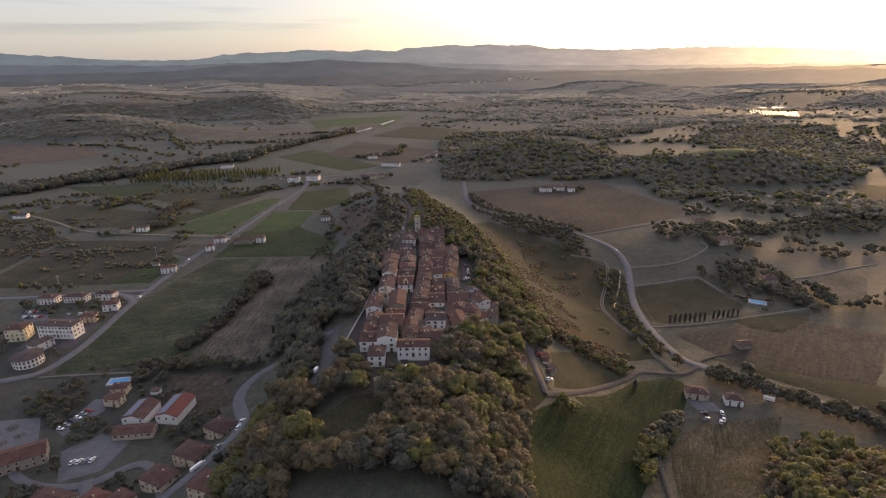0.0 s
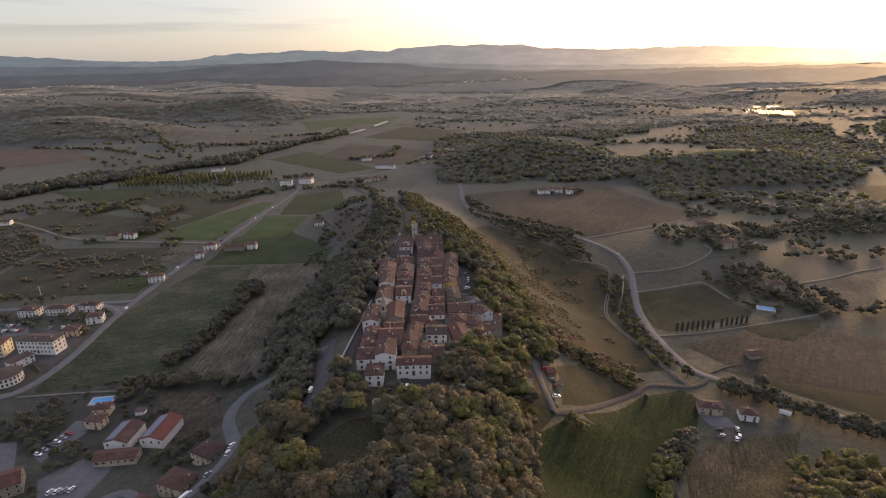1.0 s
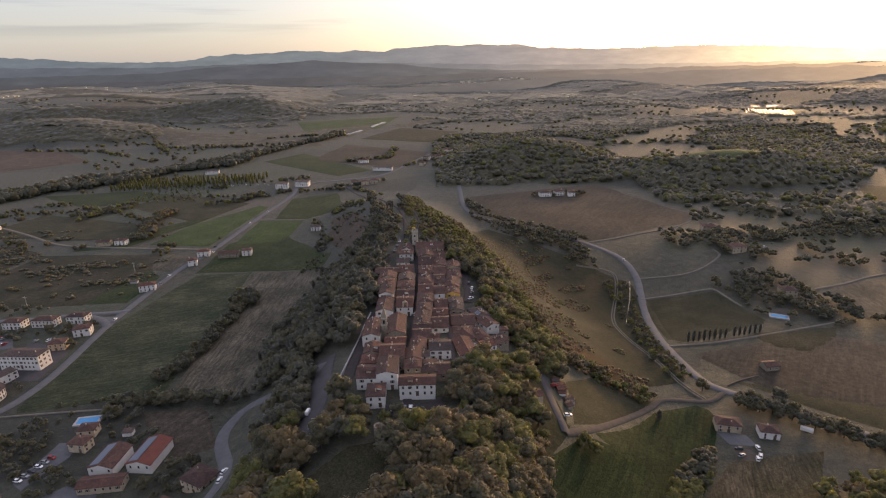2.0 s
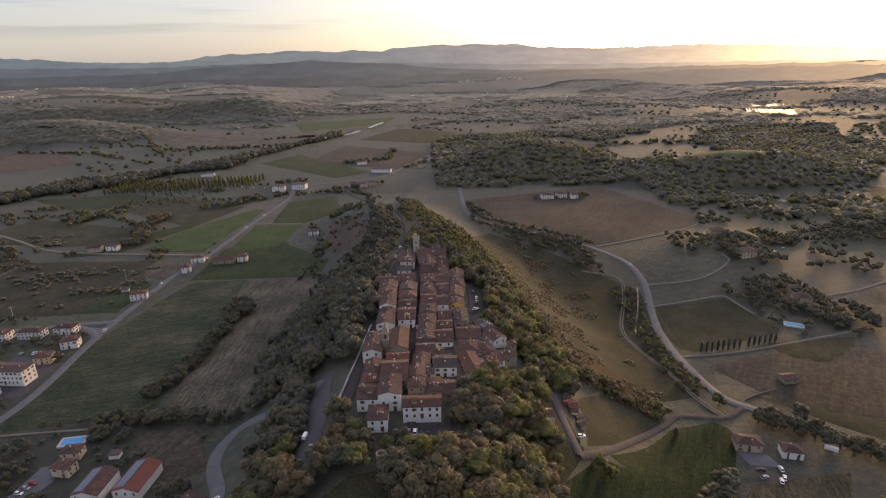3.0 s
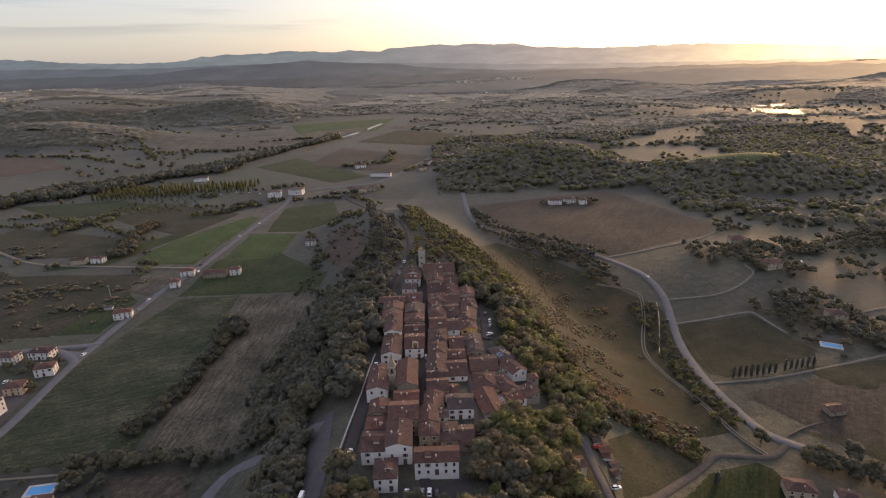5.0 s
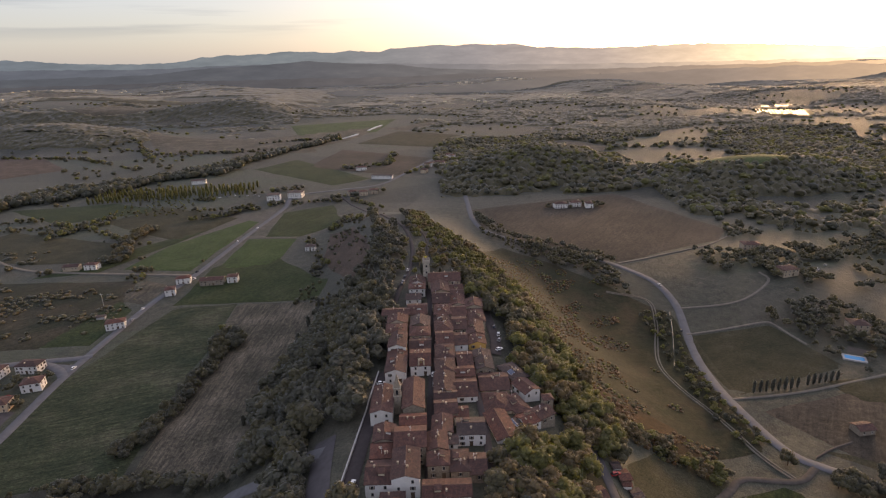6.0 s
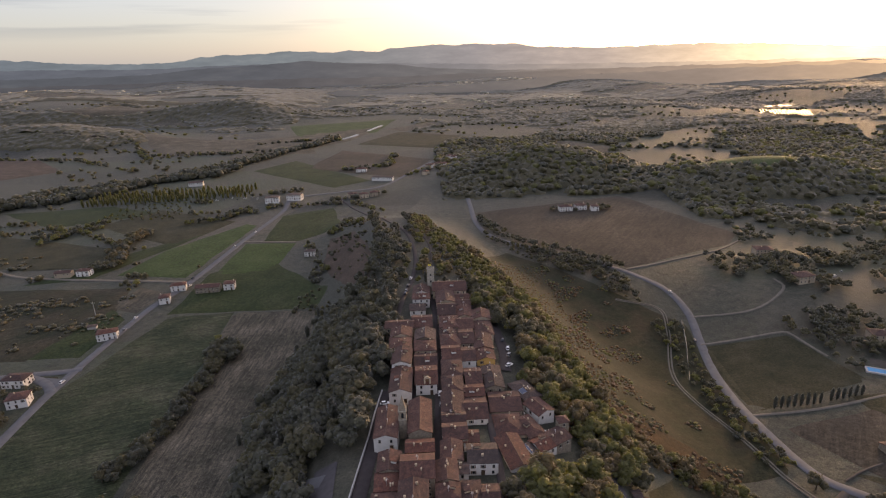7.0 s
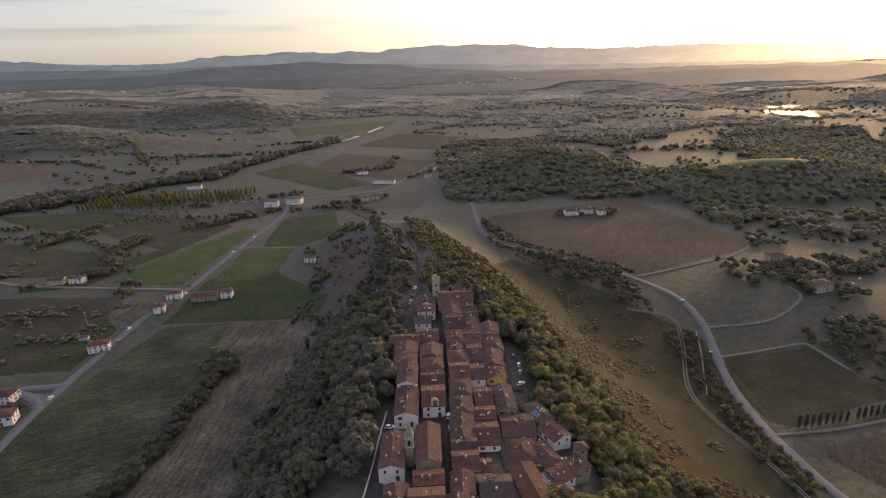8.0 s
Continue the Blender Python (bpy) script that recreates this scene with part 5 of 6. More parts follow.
def solar_farm():
    for i in range(16):
        x, y = 902 + i * 6.8, 1650 - i * 3.6
        ob = thing("solar_array", pose(x, y, gz(x, y) + 1.5, 0, 0, -25), "long row of glass solar panels on metal stands", "solar array", "solar farm rows")
        bm = bmesh.new()
        vs = box(bm, -1.1, 1.1, -45, 45, -0.08, 0.08)
        bmesh.ops.transform(bm, matrix=pose(0, 0, 2.0, 2, 4, 0), verts=vs)
        part("panel", bm, PANEL, ob)
        bm = bmesh.new()
        for k in range(10):
            box(bm, -0.12, 0.12, -42 + 9.3 * k - 0.12, -42 + 9.3 * k + 0.12, -4.0, 1.95)
        part("stand", bm, PANEL_FRAME, ob)


    for i in range(7):
        x, y = 1060 + i * 17, 1880 + i * 4
        ob = thing("solar_array", pose(x, y, gz(x, y) + 1.5, 0, 0, -25), "broad bank of glass solar panels on metal stands", "solar array", "solar farm rows")
        bm = bmesh.new()
        vs = box(bm, -7.0, 7.0, -30, 30, -0.08, 0.08)
        bmesh.ops.transform(bm, matrix=pose(0, 0, 2.0, 2, 2, 0), verts=vs)
        part("panel", bm, PANEL, ob)
        bm = bmesh.new()
        for k in range(6):
            box(bm, -0.12, 0.12, -27 + 10.6 * k - 0.12, -27 + 10.6 * k + 0.12, -4.0, 1.95)
        part("stand", bm, PANEL_FRAME, ob)


solar_farm()


def distant_village(x0, x1, y0, y1, n, label, seed):
    """Pale houses of a far town, too small to tell apart."""
    r = random.Random(seed)
    bm = bmesh.new()
    for _ in range(n):
        x, y = r.uniform(x0, x1), r.uniform(y0, y1)
        w, d, h, z = r.uniform(8, 17), r.uniform(7, 11), r.uniform(5, 8), gz(x, y)
        box(bm, x - w / 2, x + w / 2, y - d / 2, y + d / 2, z - 2, z + h)
        prism(bm, [(x - w / 2, y - d / 2 - 0.5, z + h), (x - w / 2, y + d / 2 + 0.5, z + h), (x - w / 2, y, z + h + d * 0.2)], (w, 0, 0))
    me = bpy.data.meshes.new("distant_village")
    bm.to_mesh(me)
    bm.free()
    me.materials.append(WALLS[4])
    tagged(new("distant_village", me), label, "village", kind="stuff")


distant_village(-2750, -1500, 3250, 3750, 26, "scatter of pale houses of a far hill town", 1)
distant_village(-2350, -1950, 2700, 2800, 12, "row of pale sheds on a far plateau", 2)
distant_village(180, 560, 3350, 3700, 24, "pale houses of a far valley town", 3)
distant_village(420, 900, 2250, 2500, 8, "pale houses strewn on far hills", 4)
distant_village(-700, 300, 2350, 2900, 9, "lone pale farms on the far plain", 5)


def greenhouse(x, y, turn):
    root = thing("greenhouse", pose(x, y, gz(x, y), 0, 0, turn), "low arched greenhouse catching the evening sun", "greenhouse", "greenhouses")
    bm = bmesh.new()
    n = 10
    prism(bm, [(-14, 4.5 * math.cos(math.pi * i / n), 4.0 * math.sin(math.pi * i / n)) for i in range(n + 1)], (28, 0, 0))
    part("cover", bm, PANEL, root)
    bm = bmesh.new()
    box(bm, -14.2, 14.2, -4.7, 4.7, -1, 0.4)
    part("base", bm, CONCRETE, root)


for i in range(5):
    greenhouse(712 + i * 17, 950 + (i % 3) * 9, 12)

# sheds and clutter on the terrace below the eastern lane, trailer by the farmhouses
block(58.5, 287.0, 4.5, 6.0, 2.4, 8, WALLS[2], ROOF_RED, "small stone shed with a rusty red roof on the terrace", name="shed", category="shed", sides="", chimneys=0, hip=False, pitch=0.2, group="sheds on the terrace")
block(61.5, 279.5, 4.0, 4.5, 2.2, 14, CONCRETE, ROOF_GREY, "low grey shed with a sheet roof on the terrace", name="shed", category="shed", sides="", chimneys=0, hip=False, pitch=0.12, group="sheds on the terrace")
block(56.6, 291.6, 3.2, 3.6, 2.0, 4, WALLS[1], ROOF_GREY, "little white hut with a flat grey roof on the terrace", name="shed", category="shed", sides="", chimneys=0, hip=False, pitch=0.1, group="sheds on the terrace")
block(58.6, 283.2, 3.4, 3.0, 1.9, -6, WALLS[1], ROOF_RED, "little whitewashed hut with a red roof on the terrace", name="shed", category="shed", sides="", chimneys=0, hip=False, pitch=0.15, group="sheds on the terrace")
block(60.2, 275.0, 3.0, 3.8, 2.0, 20, WALLS[2], ROOF, "little stone hut with a brown roof on the terrace", name="shed", category="shed", sides="", chimneys=0, hip=False, pitch=0.2, group="sheds on the terrace")
block(41.0, 268.0, 6.5, 6.0, 3.2, 12, WALLS[0], ROOF, "small ochre cottage among trees below the village", sides="s", chimneys=1, hip=False)


def trailer(x, y, turn):
    root = thing("trailer", pose(x, y, gz(x, y), 0, 0, turn), "long white box trailer parked on grass", "trailer")
    bm = bmesh.new()
    vs = box(bm, -3.0, 3.0, -1.1, 1.1, 0.7, 2.6)
    bmesh.ops.bevel(bm, geom=bm.edges[:], offset=0.12, segments=2, affect="EDGES")
    part("body", bm, WALLS[1], root)
    for wx in (-0.5, 0.5):
        for wy in (-0.95, 0.95):
            bm = bmesh.new()
            bmesh.ops.create_cone(bm, segments=14, radius1=0.36, radius2=0.36, depth=0.24, cap_ends=True, matrix=pose(wx, wy, 0.36, 90, 0, 0))
            part("wheel", bm, RUBBER, root)


trailer(190.5, 278.5, -35)


ribbon("track", [(111, 238), (107, 229), (105, 215), (103.5, 204), (100, 186)], 3.0, GRAVEL, "short gravel path beside a row of trees")

# ---- cars ----
PAINTS = {
    "white": plain("white_car_paint", (0.75, 0.75, 0.74), 0.25, 0.03, 1.0),
    "grey": plain("grey_car_paint", (0.28, 0.29, 0.30), 0.25, 0.03, 1.0),
    "dark": plain("dark_car_paint", (0.04, 0.045, 0.055), 0.2, 0.03, 1.0),
    "red": plain("red_car_paint", (0.35, 0.03, 0.025), 0.25, 0.03, 1.0),
}


def loft(bm, sections):
    """A skin through closed sections, capped at both ends."""
    vs = [[bm.verts.new(p) for p in s] for s in sections]
    n = len(vs[0])
    for a, b in zip(vs, vs[1:]):
        for i in range(n):
            bm.faces.new((a[i], a[(i + 1) % n], b[(i + 1) % n], b[i]))
    bm.faces.new(vs[0][::-1])
    bm.faces.new(vs[-1])


def car_body(paint):
    bm = bmesh.new()
    secs = []
    for x, w, z0, z1 in ((-2.1, 0.68, 0.4, 0.72), (-1.95, 0.82, 0.28, 0.86), (-0.9, 0.88, 0.24, 0.92), (0.9, 0.88, 0.24, 0.90), (1.8, 0.84, 0.26, 0.78), (2.12, 0.66, 0.36, 0.62)):
        secs.append([(x, -w, z0), (x, w, z0), (x, w, z1 - 0.1), (x, w * 0.86, z1), (x, -w * 0.86, z1), (x, -w, z1 - 0.1)])
    loft(bm, secs)
    box(bm, -1.35, 0.3, -0.6, 0.6, 1.40, 1.46)
    bmesh.ops.recalc_face_normals(bm, faces=bm.faces[:])
    body = bpy.data.meshes.new("body")
    bm.to_mesh(body)
    body.materials.append(paint)
    bm.free()
    return body


def car_shared():
    bm = bmesh.new()
    loft(bm, [[(x, -w, 0.86), (x, w, 0.86), (x, w * k, z), (x, -w * k, z)] for x, w, z, k in ((-1.9, 0.78, 0.92, 0.98), (-1.35, 0.78, 1.4, 0.78), (0.3, 0.78, 1.4, 0.78), (1.05, 0.78, 0.92, 0.98))])
    bmesh.ops.recalc_face_normals(bm, faces=bm.faces[:])
    cab = bpy.data.meshes.new("window_band")
    bm.to_mesh(cab)
    cab.materials.append(GLASS)
    bm.free()
    bm = bmesh.new()
    bmesh.ops.create_cone(bm, segments=14, radius1=0.32, radius2=0.32, depth=0.22, cap_ends=True, matrix=pose(0, 0, 0, 90, 0, 0))
    wheel = bpy.data.meshes.new("wheel")
    bm.to_mesh(wheel)
    wheel.materials.append(RUBBER)
    bm.free()
    return cab, wheel


CAB, WHEEL = car_shared()
CAR_KINDS = {}


def car(x, y, turn, colour, lift=0.75):
    m = pose(x, y, gz(x, y) + lift, 0, 0, turn)
    if colour in CAR_KINDS:
        return copy_thing(CAR_KINDS[colour], m)
    root = thing("car", m, "%s hatchback car parked on asphalt" % colour, "car", "parked cars")
    part("body", car_body(PAINTS[colour]), None, root)
    part("window_band", CAB, None, root)
    for wx in (-1.3, 1.3):
        for wy in (-0.78, 0.78):
            part("wheel", WHEEL, None, root, m=pose(wx, wy, 0.32))
    CAR_KINDS[colour] = root
    return root


COLOURS = ("white", "grey", "dark", "white", "grey", "red")
for i in range(4):
    car(-186 + i * 3.0, 227 + i * 0.5, 80, ("white", "white", "grey", "white")[i])
for i in range(6):
    car(-209.5 + i * 1.2, 254 + i * 3.2, -10, COLOURS[i])
for i in range(3):
    car(-296 + i * 9.2, 398 + i * 0.3, 85, COLOURS[(i * 2 + 1) % 6])
for i in range(10):
    car(-335 + (i % 5) * 3.0 + (i // 5) * 7.0, 403 - (i // 5) * 9.0 + (i % 2) * 0.4, 80, COLOURS[(i * 5 + 2) % 6])
for cx, cy, ct, cc in ((-105, 242, 70, "white"), (-104, 234, 85, "white"), (-108, 220, 60, "grey"), (-252, 500, 78, "grey"), (-240, 600, 80, "dark"), (-256, 430, 85, "white"), (-222, 740, 85, "white"), (-230, 690, 85, "white"),
                        (-50, 266, 80, "white"), (-44.5, 334, 5, "white"), (18.5, 383, 80, "white"), (18.0, 376, 70, "grey"), (16.5, 365, 30, "white"), (17, 392, 80, "dark"), (-19.3, 340, 88, "white"), (-19.0, 331, 88, "grey"), (25.5, 313, 160, "white"), (2.0, 276, 80, "white")):
    car(cx, cy, ct, cc)
for i in (0, 1, 3, 6):
    car(-38.6 + i * 0.5, 456 + i * 4.6, 80, ("dark", "grey", "white", "dark")[i % 4])
for i in range(2):
    car(-61.0 - i * 0.05, 236 + i * 4.6, 5, COLOURS[(i * 3 + 1) % 6])
for i in (0, 7):
    car(57.5 - i * 0.35, 266 + i * 3.0, 5 + 9 * (i % 3), COLOURS[(i * 5) % 6])
for cx, cy, ct, cc in ((152.5, 258, 65, "white"), (155, 260, 60, "white"), (146, 261, 20, "grey"), (157, 266, 80, "white"), (147, 266, 160, "dark")):
    car(cx, cy, ct, cc)
for cx, cy, ct, cc in ((316, 539, 20, "white"), (311, 523, 75, "white"), (330, 549, 40, "grey"), (-247, 553.5, 84, "grey"), (-236, 583, 82, "white"), (-253.5, 520, 80, "white"), (168, 470, 70, "dark"), (179, 540, 100, "white")):
    car(cx, cy, ct, cc)
for i in range(8):
    car(-322 + i * 9.5, 902 + (i % 3) * 5.0, 20 + 35 * (i % 4), ("white", "grey", "white", "dark")[i % 4])
for i in range(5):
    car(-27 + i * 2.7, 243.5, 88, COLOURS[(i * 2) % 6])


def camper(x, y, turn, label, size=0.8, stretch=1.0, name="camper_van", category="camper van"):
    root = thing(name, pose(x, y, gz(x, y) + 0.75, 0, 0, turn) @ Matrix.Diagonal((size * stretch, size, size, 1)), label, category)
    bm = bmesh.new()
    loft(bm, [[(x_ * 0.85, -w * 0.85, 0.35), (x_ * 0.85, w * 0.85, 0.35), (x_ * 0.85, w * 0.85, z - 0.2), (x_ * 0.85, w * 0.76, z), (x_ * 0.85, -w * 0.76, z), (x_ * 0.85, -w * 0.85, z - 0.2)] for x_, w, z in ((-3.3, 1.05, 2.5), (1.2, 1.1, 2.6), (2.0, 1.05, 2.3), (2.3, 1.0, 1.4), (3.2, 0.9, 1.1))])
    part("body", bm, PAINTS["white"], root)
    bm = bmesh.new()
    box(bm, 1.72, 1.98, -0.7, 0.7, 1.4, 2.0)
    part("windscreen", bm, GLASS, root)
    for wx in (-1.8, 1.9):
        for wy in (-0.8, 0.8):
            part("wheel", WHEEL, None, root, m=pose(wx, wy, 0.36, 0, 0, 0))


camper(-66, 250, 82, "white camper van parked under the village")
camper(-115.0, 210.6, 61, "long white coach parked by the hill road", 0.72, 2.0, "coach", "coach")


def utility_pole(x, y, h):
    root = thing("utility_pole", pose(x, y, gz(x, y)), "pale metal utility pole standing on the heath", "utility pole")
    bm = bmesh.new()
    bmesh.ops.create_cone(bm, segments=8, radius1=0.25, radius2=0.14, depth=h, cap_ends=True, matrix=Matrix.Translation((0, 0, h / 2)))
    part("pole", bm, PANEL_FRAME, root)
    bm = bmesh.new()
    box(bm, -1.6, 1.6, -0.1, 0.1, h - 1.2, h - 1.0)
    part("crossarm", bm, PANEL_FRAME, root)


utility_pole(-290, 530, 12)
utility_pole(-340, 455, 12)

# ---- trees ----
def leaf_cloud(seed, blobs, count, size, flat=1.0):
    """Leaf clumps: small folded tufts strewn over the skin of several rounded masses. Returns vertices and triangles as arrays."""
    r = np.random.RandomState(seed)
    weights = np.array([b[3] ** 2 for b in blobs])
    pick = r.choice(len(blobs), count, p=weights / weights.sum())
    c = np.array([b[:3] for b in blobs])[pick]
    rad = np.array([b[3] for b in blobs])[pick]
    d = r.normal(size=(count, 3))
    d /= np.linalg.norm(d, axis=1)[:, None]
    d[:, 2] = np.where(d[:, 2] < -0.45, -d[:, 2], d[:, 2])
    p = c + d * (rad * r.uniform(0.72, 1.1, count))[:, None] * np.array([1, 1, flat])
    nrm = d + r.normal(size=(count, 3)) * 0.2
    nrm /= np.linalg.norm(nrm, axis=1)[:, None]
    u = np.cross(nrm, r.normal(size=(count, 3)))
    u /= np.linalg.norm(u, axis=1)[:, None]
    v = np.cross(nrm, u)
    s = size * r.uniform(0.6, 1.35, count)[:, None]
    k = s * r.uniform(0.15, 0.5, (count, 1))
    quad = np.stack([p + u * s - nrm * k, p + v * s * 0.8 + nrm * k * 0.3, p - u * s - nrm * k, p - v * s * 0.8 + nrm * k * 0.3], 1)
    verts = quad.reshape(-1, 3)
    i = np.arange(count)[:, None] * 4
    tris = np.concatenate([i + np.array([[0, 1, 3]]), i + np.array([[1, 2, 3]])])
    return verts, tris


ICO = None


def core(blobs, shrink=0.84):
    """Dense inner masses that stop the light between the leaf clumps."""
    global ICO
    if ICO is None:
        bm = bmesh.new()
        bmesh.ops.create_icosphere(bm, subdivisions=1, radius=1)
        bm.verts.ensure_lookup_table()
        ICO = np.array([v.co[:] for v in bm.verts]), np.array([[v.index for v in f.verts] for f in bm.faces])
        bm.free()
    vs, fs, o = [], [], 0
    for j, b in enumerate(blobs):
        w = 1 + 0.16 * np.sin(ICO[0][:, :1] * 5 + j) * np.cos(ICO[0][:, 1:2] * 4 + 2 * j)
        vs.append(ICO[0] * w * b[3] * shrink + np.array(b[:3]))
        fs.append(ICO[1] + o)
        o += len(ICO[0])
    return np.concatenate(vs), np.concatenate(fs)


def joined(*parts_):
    vs, fs, o = [], [], 0
    for v, f in parts_:
        vs.append(v)
        fs.append(f + o)
        o += len(v)
    return np.concatenate(vs), np.concatenate(fs)


def fast_mesh(name, verts, tris, mat):
    me = bpy.data.meshes.new(name)
    me.vertices.add(len(verts))
    me.vertices.foreach_set("co", np.ascontiguousarray(verts, dtype=np.float32).ravel())
    me.loops.add(len(tris) * 3)
    me.loops.foreach_set("vertex_index", np.ascontiguousarray(tris, dtype=np.int32).ravel())
    me.polygons.add(len(tris))
    me.polygons.foreach_set("loop_start", np.arange(0, len(tris) * 3, 3, dtype=np.int32))
    me.materials.append(mat)
    me.update(calc_edges=True)
    return me


def broad_blobs(seed):
    """Masses of a broadleaf crown one unit high: a wide, uneven dome on several limbs."""
    r = random.Random(seed)
    out = [(0, 0, 0.62, 0.30)]
    n = r.randint(6, 8)
    for i in range(n):
        a = 2 * math.pi * i / n + r.uniform(-0.4, 0.4)
        q = r.uniform(0.20, 0.36)
        out.append((q * math.cos(a), q * math.sin(a), r.uniform(0.36, 0.74), r.uniform(0.15, 0.24)))
    out.append((r.uniform(-0.1, 0.1), r.uniform(-0.1, 0.1), 0.84, r.uniform(0.14, 0.2)))
    return out


def spire_blobs(seed, slim=0.09):
    r = random.Random(seed)
    return [(r.uniform(-0.015, 0.015), r.uniform(-0.015, 0.015), 0.1 + 0.085 * i, slim * (0.75 + 0.5 * math.sin(math.pi * min(1, (i + 1.6) / 10))) * (1 if i < 8 else 0.65 if i < 9 else 0.35)) for i in range(10)]


def trunk_mesh(seed, limbs, name="trunk"):
    """Tapered trunk with limbs running up into the crown; one unit high."""
    r = random.Random(seed)
    bm = bmesh.new()

    def limb(a, b, ra, rb):
        a, b = Vector(a), Vector(b)
        q = (b - a).to_track_quat("Z", "Y").to_matrix().to_4x4()
        bmesh.ops.create_cone(bm, segments=6, radius1=ra, radius2=rb, depth=(b - a).length, cap_ends=True, matrix=Matrix.Translation((a + b) / 2) @ q)

    limb((0, 0, -0.06), (0, 0, 0.42), 0.038, 0.026)
    limb((0, 0, 0.4), (r.uniform(-0.03, 0.03), 0, 0.8), 0.026, 0.008)
    for i in range(limbs):
        a = 2 * math.pi * i / limbs + r.uniform(-0.4, 0.4)
        limb((0, 0, r.uniform(0.26, 0.42)), (0.27 * math.cos(a), 0.27 * math.sin(a), r.uniform(0.5, 0.68)), 0.018, 0.006)
    me = bpy.data.meshes.new(name)
    bm.to_mesh(me)
    bm.free()
    me.materials.append(BARK)
    return me


BROAD = [joined(leaf_cloud(s, broad_blobs(s), 700, 0.044), core(broad_blobs(s))) for s in range(7)]
SPARE = [joined(leaf_cloud(s + 40, broad_blobs(s), 320, 0.060), core(broad_blobs(s))) for s in range(7)]
SPIRE = [joined(leaf_cloud(s, spire_blobs(s), 260, 0.035), core(spire_blobs(s), 0.8)) for s in range(3)]
POPLAR = [joined(leaf_cloud(s, spire_blobs(s, 0.13), 220, 0.05), core(spire_blobs(s, 0.13), 0.8)) for s in range(3)]


def low_clump(seed, tufts=34, size=0.17):
    r = np.random.RandomState(seed)
    b = [(0, 0, 0.45, 0.42), (r.uniform(-0.3, 0.3), r.uniform(-0.3, 0.3), 0.4, 0.33), (r.uniform(-0.35, 0.35), r.uniform(-0.35, 0.35), 0.35, 0.3)]
    return joined(leaf_cloud(seed, b, tufts, size), core(b[:1], 0.95))


LOW = [low_clump(s) for s in range(6)]
FAR = [low_clump(s, 15, 0.24) for s in range(6)]
MID = [joined(leaf_cloud(s + 80, broad_blobs(s), 150, 0.085), core(broad_blobs(s)[:6], 0.86)) for s in range(7)]


def dist_line(x, y, pts):
    best = 1e9
    for (ax, ay), (bx, by) in zip(pts, pts[1:]):
        vx, vy = bx - ax, by - ay
        t = max(0, min(1, ((x - ax) * vx + (y - ay) * vy) / (vx * vx + vy * vy)))
        best = min(best, math.hypot(x - ax - t * vx, y - ay - t * vy))
    return best


CLEAR_LINES = [
    ([(-66, 300), (-65, 280), (-63, 258), (-64, 243), (-65, 231)], 8.0),
    ([(-96, 300), (-113, 304), (-121, 292), (-120, 276), (-109, 253), (-104, 236), (-106, 222), (-116, 209), (-130, 194), (-150, 170)], 11.5),
    ([(-43, 420), (-40, 452), (-35, 480), (-33, 530), (-38, 586), (-48, 635), (-70, 690)], 4.5),
    ([(-21, 480), (-21, 556), (-27, 598)], 3.5),
    ([(52, 252), (49, 272), (48, 290)], 8.0),
    ([(57, 264), (56, 280), (55, 292)], 5.0),
    ([(165, 316), (151, 308), (127, 311), (118, 305), (95, 287), (66, 262), (54, 254)], 5.0),
    ([(-55, 262), (-49, 312), (-46, 345)], 7.0),
    ([(-4, 282), (7, 281), (9, 284)], 5.5),
    ([(16, 358), (18.5, 380), (16.5, 402)], 7.0),
]


def free(x, y, r=2.5):
    for fx, fy, fr in FOOTPRINTS:
        if math.hypot(x - fx, y - fy) < fr + r or math.hypot(x - fx, y + 6.0 - fy) < fr:
            return False
    for pts, w in CLEAR_LINES:
        if dist_line(x, y, pts) < w:
            return False
    return True


def in_clearing(x, y):
    return ((x + 42) / 19) ** 2 + ((y - 203) / 23) ** 2 < 1 or ((x + 15) / 16) ** 2 + ((y - 244) / 6) ** 2 < 1 or (-60 < x < -8 and y < 176)


def hill_wood(x, y):
    """True where the ridge's flanks and its southern end are wooded."""
    xl, xr = np.interp(y, YS, RIDGE_LEFT), np.interp(y, YS, RIDGE_RIGHT)
    wob = 8 * noise.noise(Vector((x * 0.02, y * 0.02, 7)))
    if in_clearing(x, y):
        return False
    if ((x - 24) / 17) ** 2 + ((y - 297) / 9) ** 2 < 1:
        return False
    if y < 250:
        return -84 + wob < x < float(np.interp(y, (165, 212, 235, 250), (30, 30, 40, 48))) + wob
    if x < xl - 4 + (9 if 350 < y < 440 else 0):
        reach = np.interp(y, (440, 500, 560, 640), (62, 36, 20, 12))
        return xl - x < reach + wob and not (y < 305 and x < -88)
    if x > xr + 2:
        reach = np.interp(y, (250, 270, 300, 340, 420, 520, 640, 700), (72, 58, 64, 58, 48, 44, 32, 25))
        return x - xr < reach + wob
    return 478 < y < 640 and noise.noise(Vector((x * 0.06, y * 0.06, 17))) > -0.05


trees_rng = random.Random(11)
spots = []


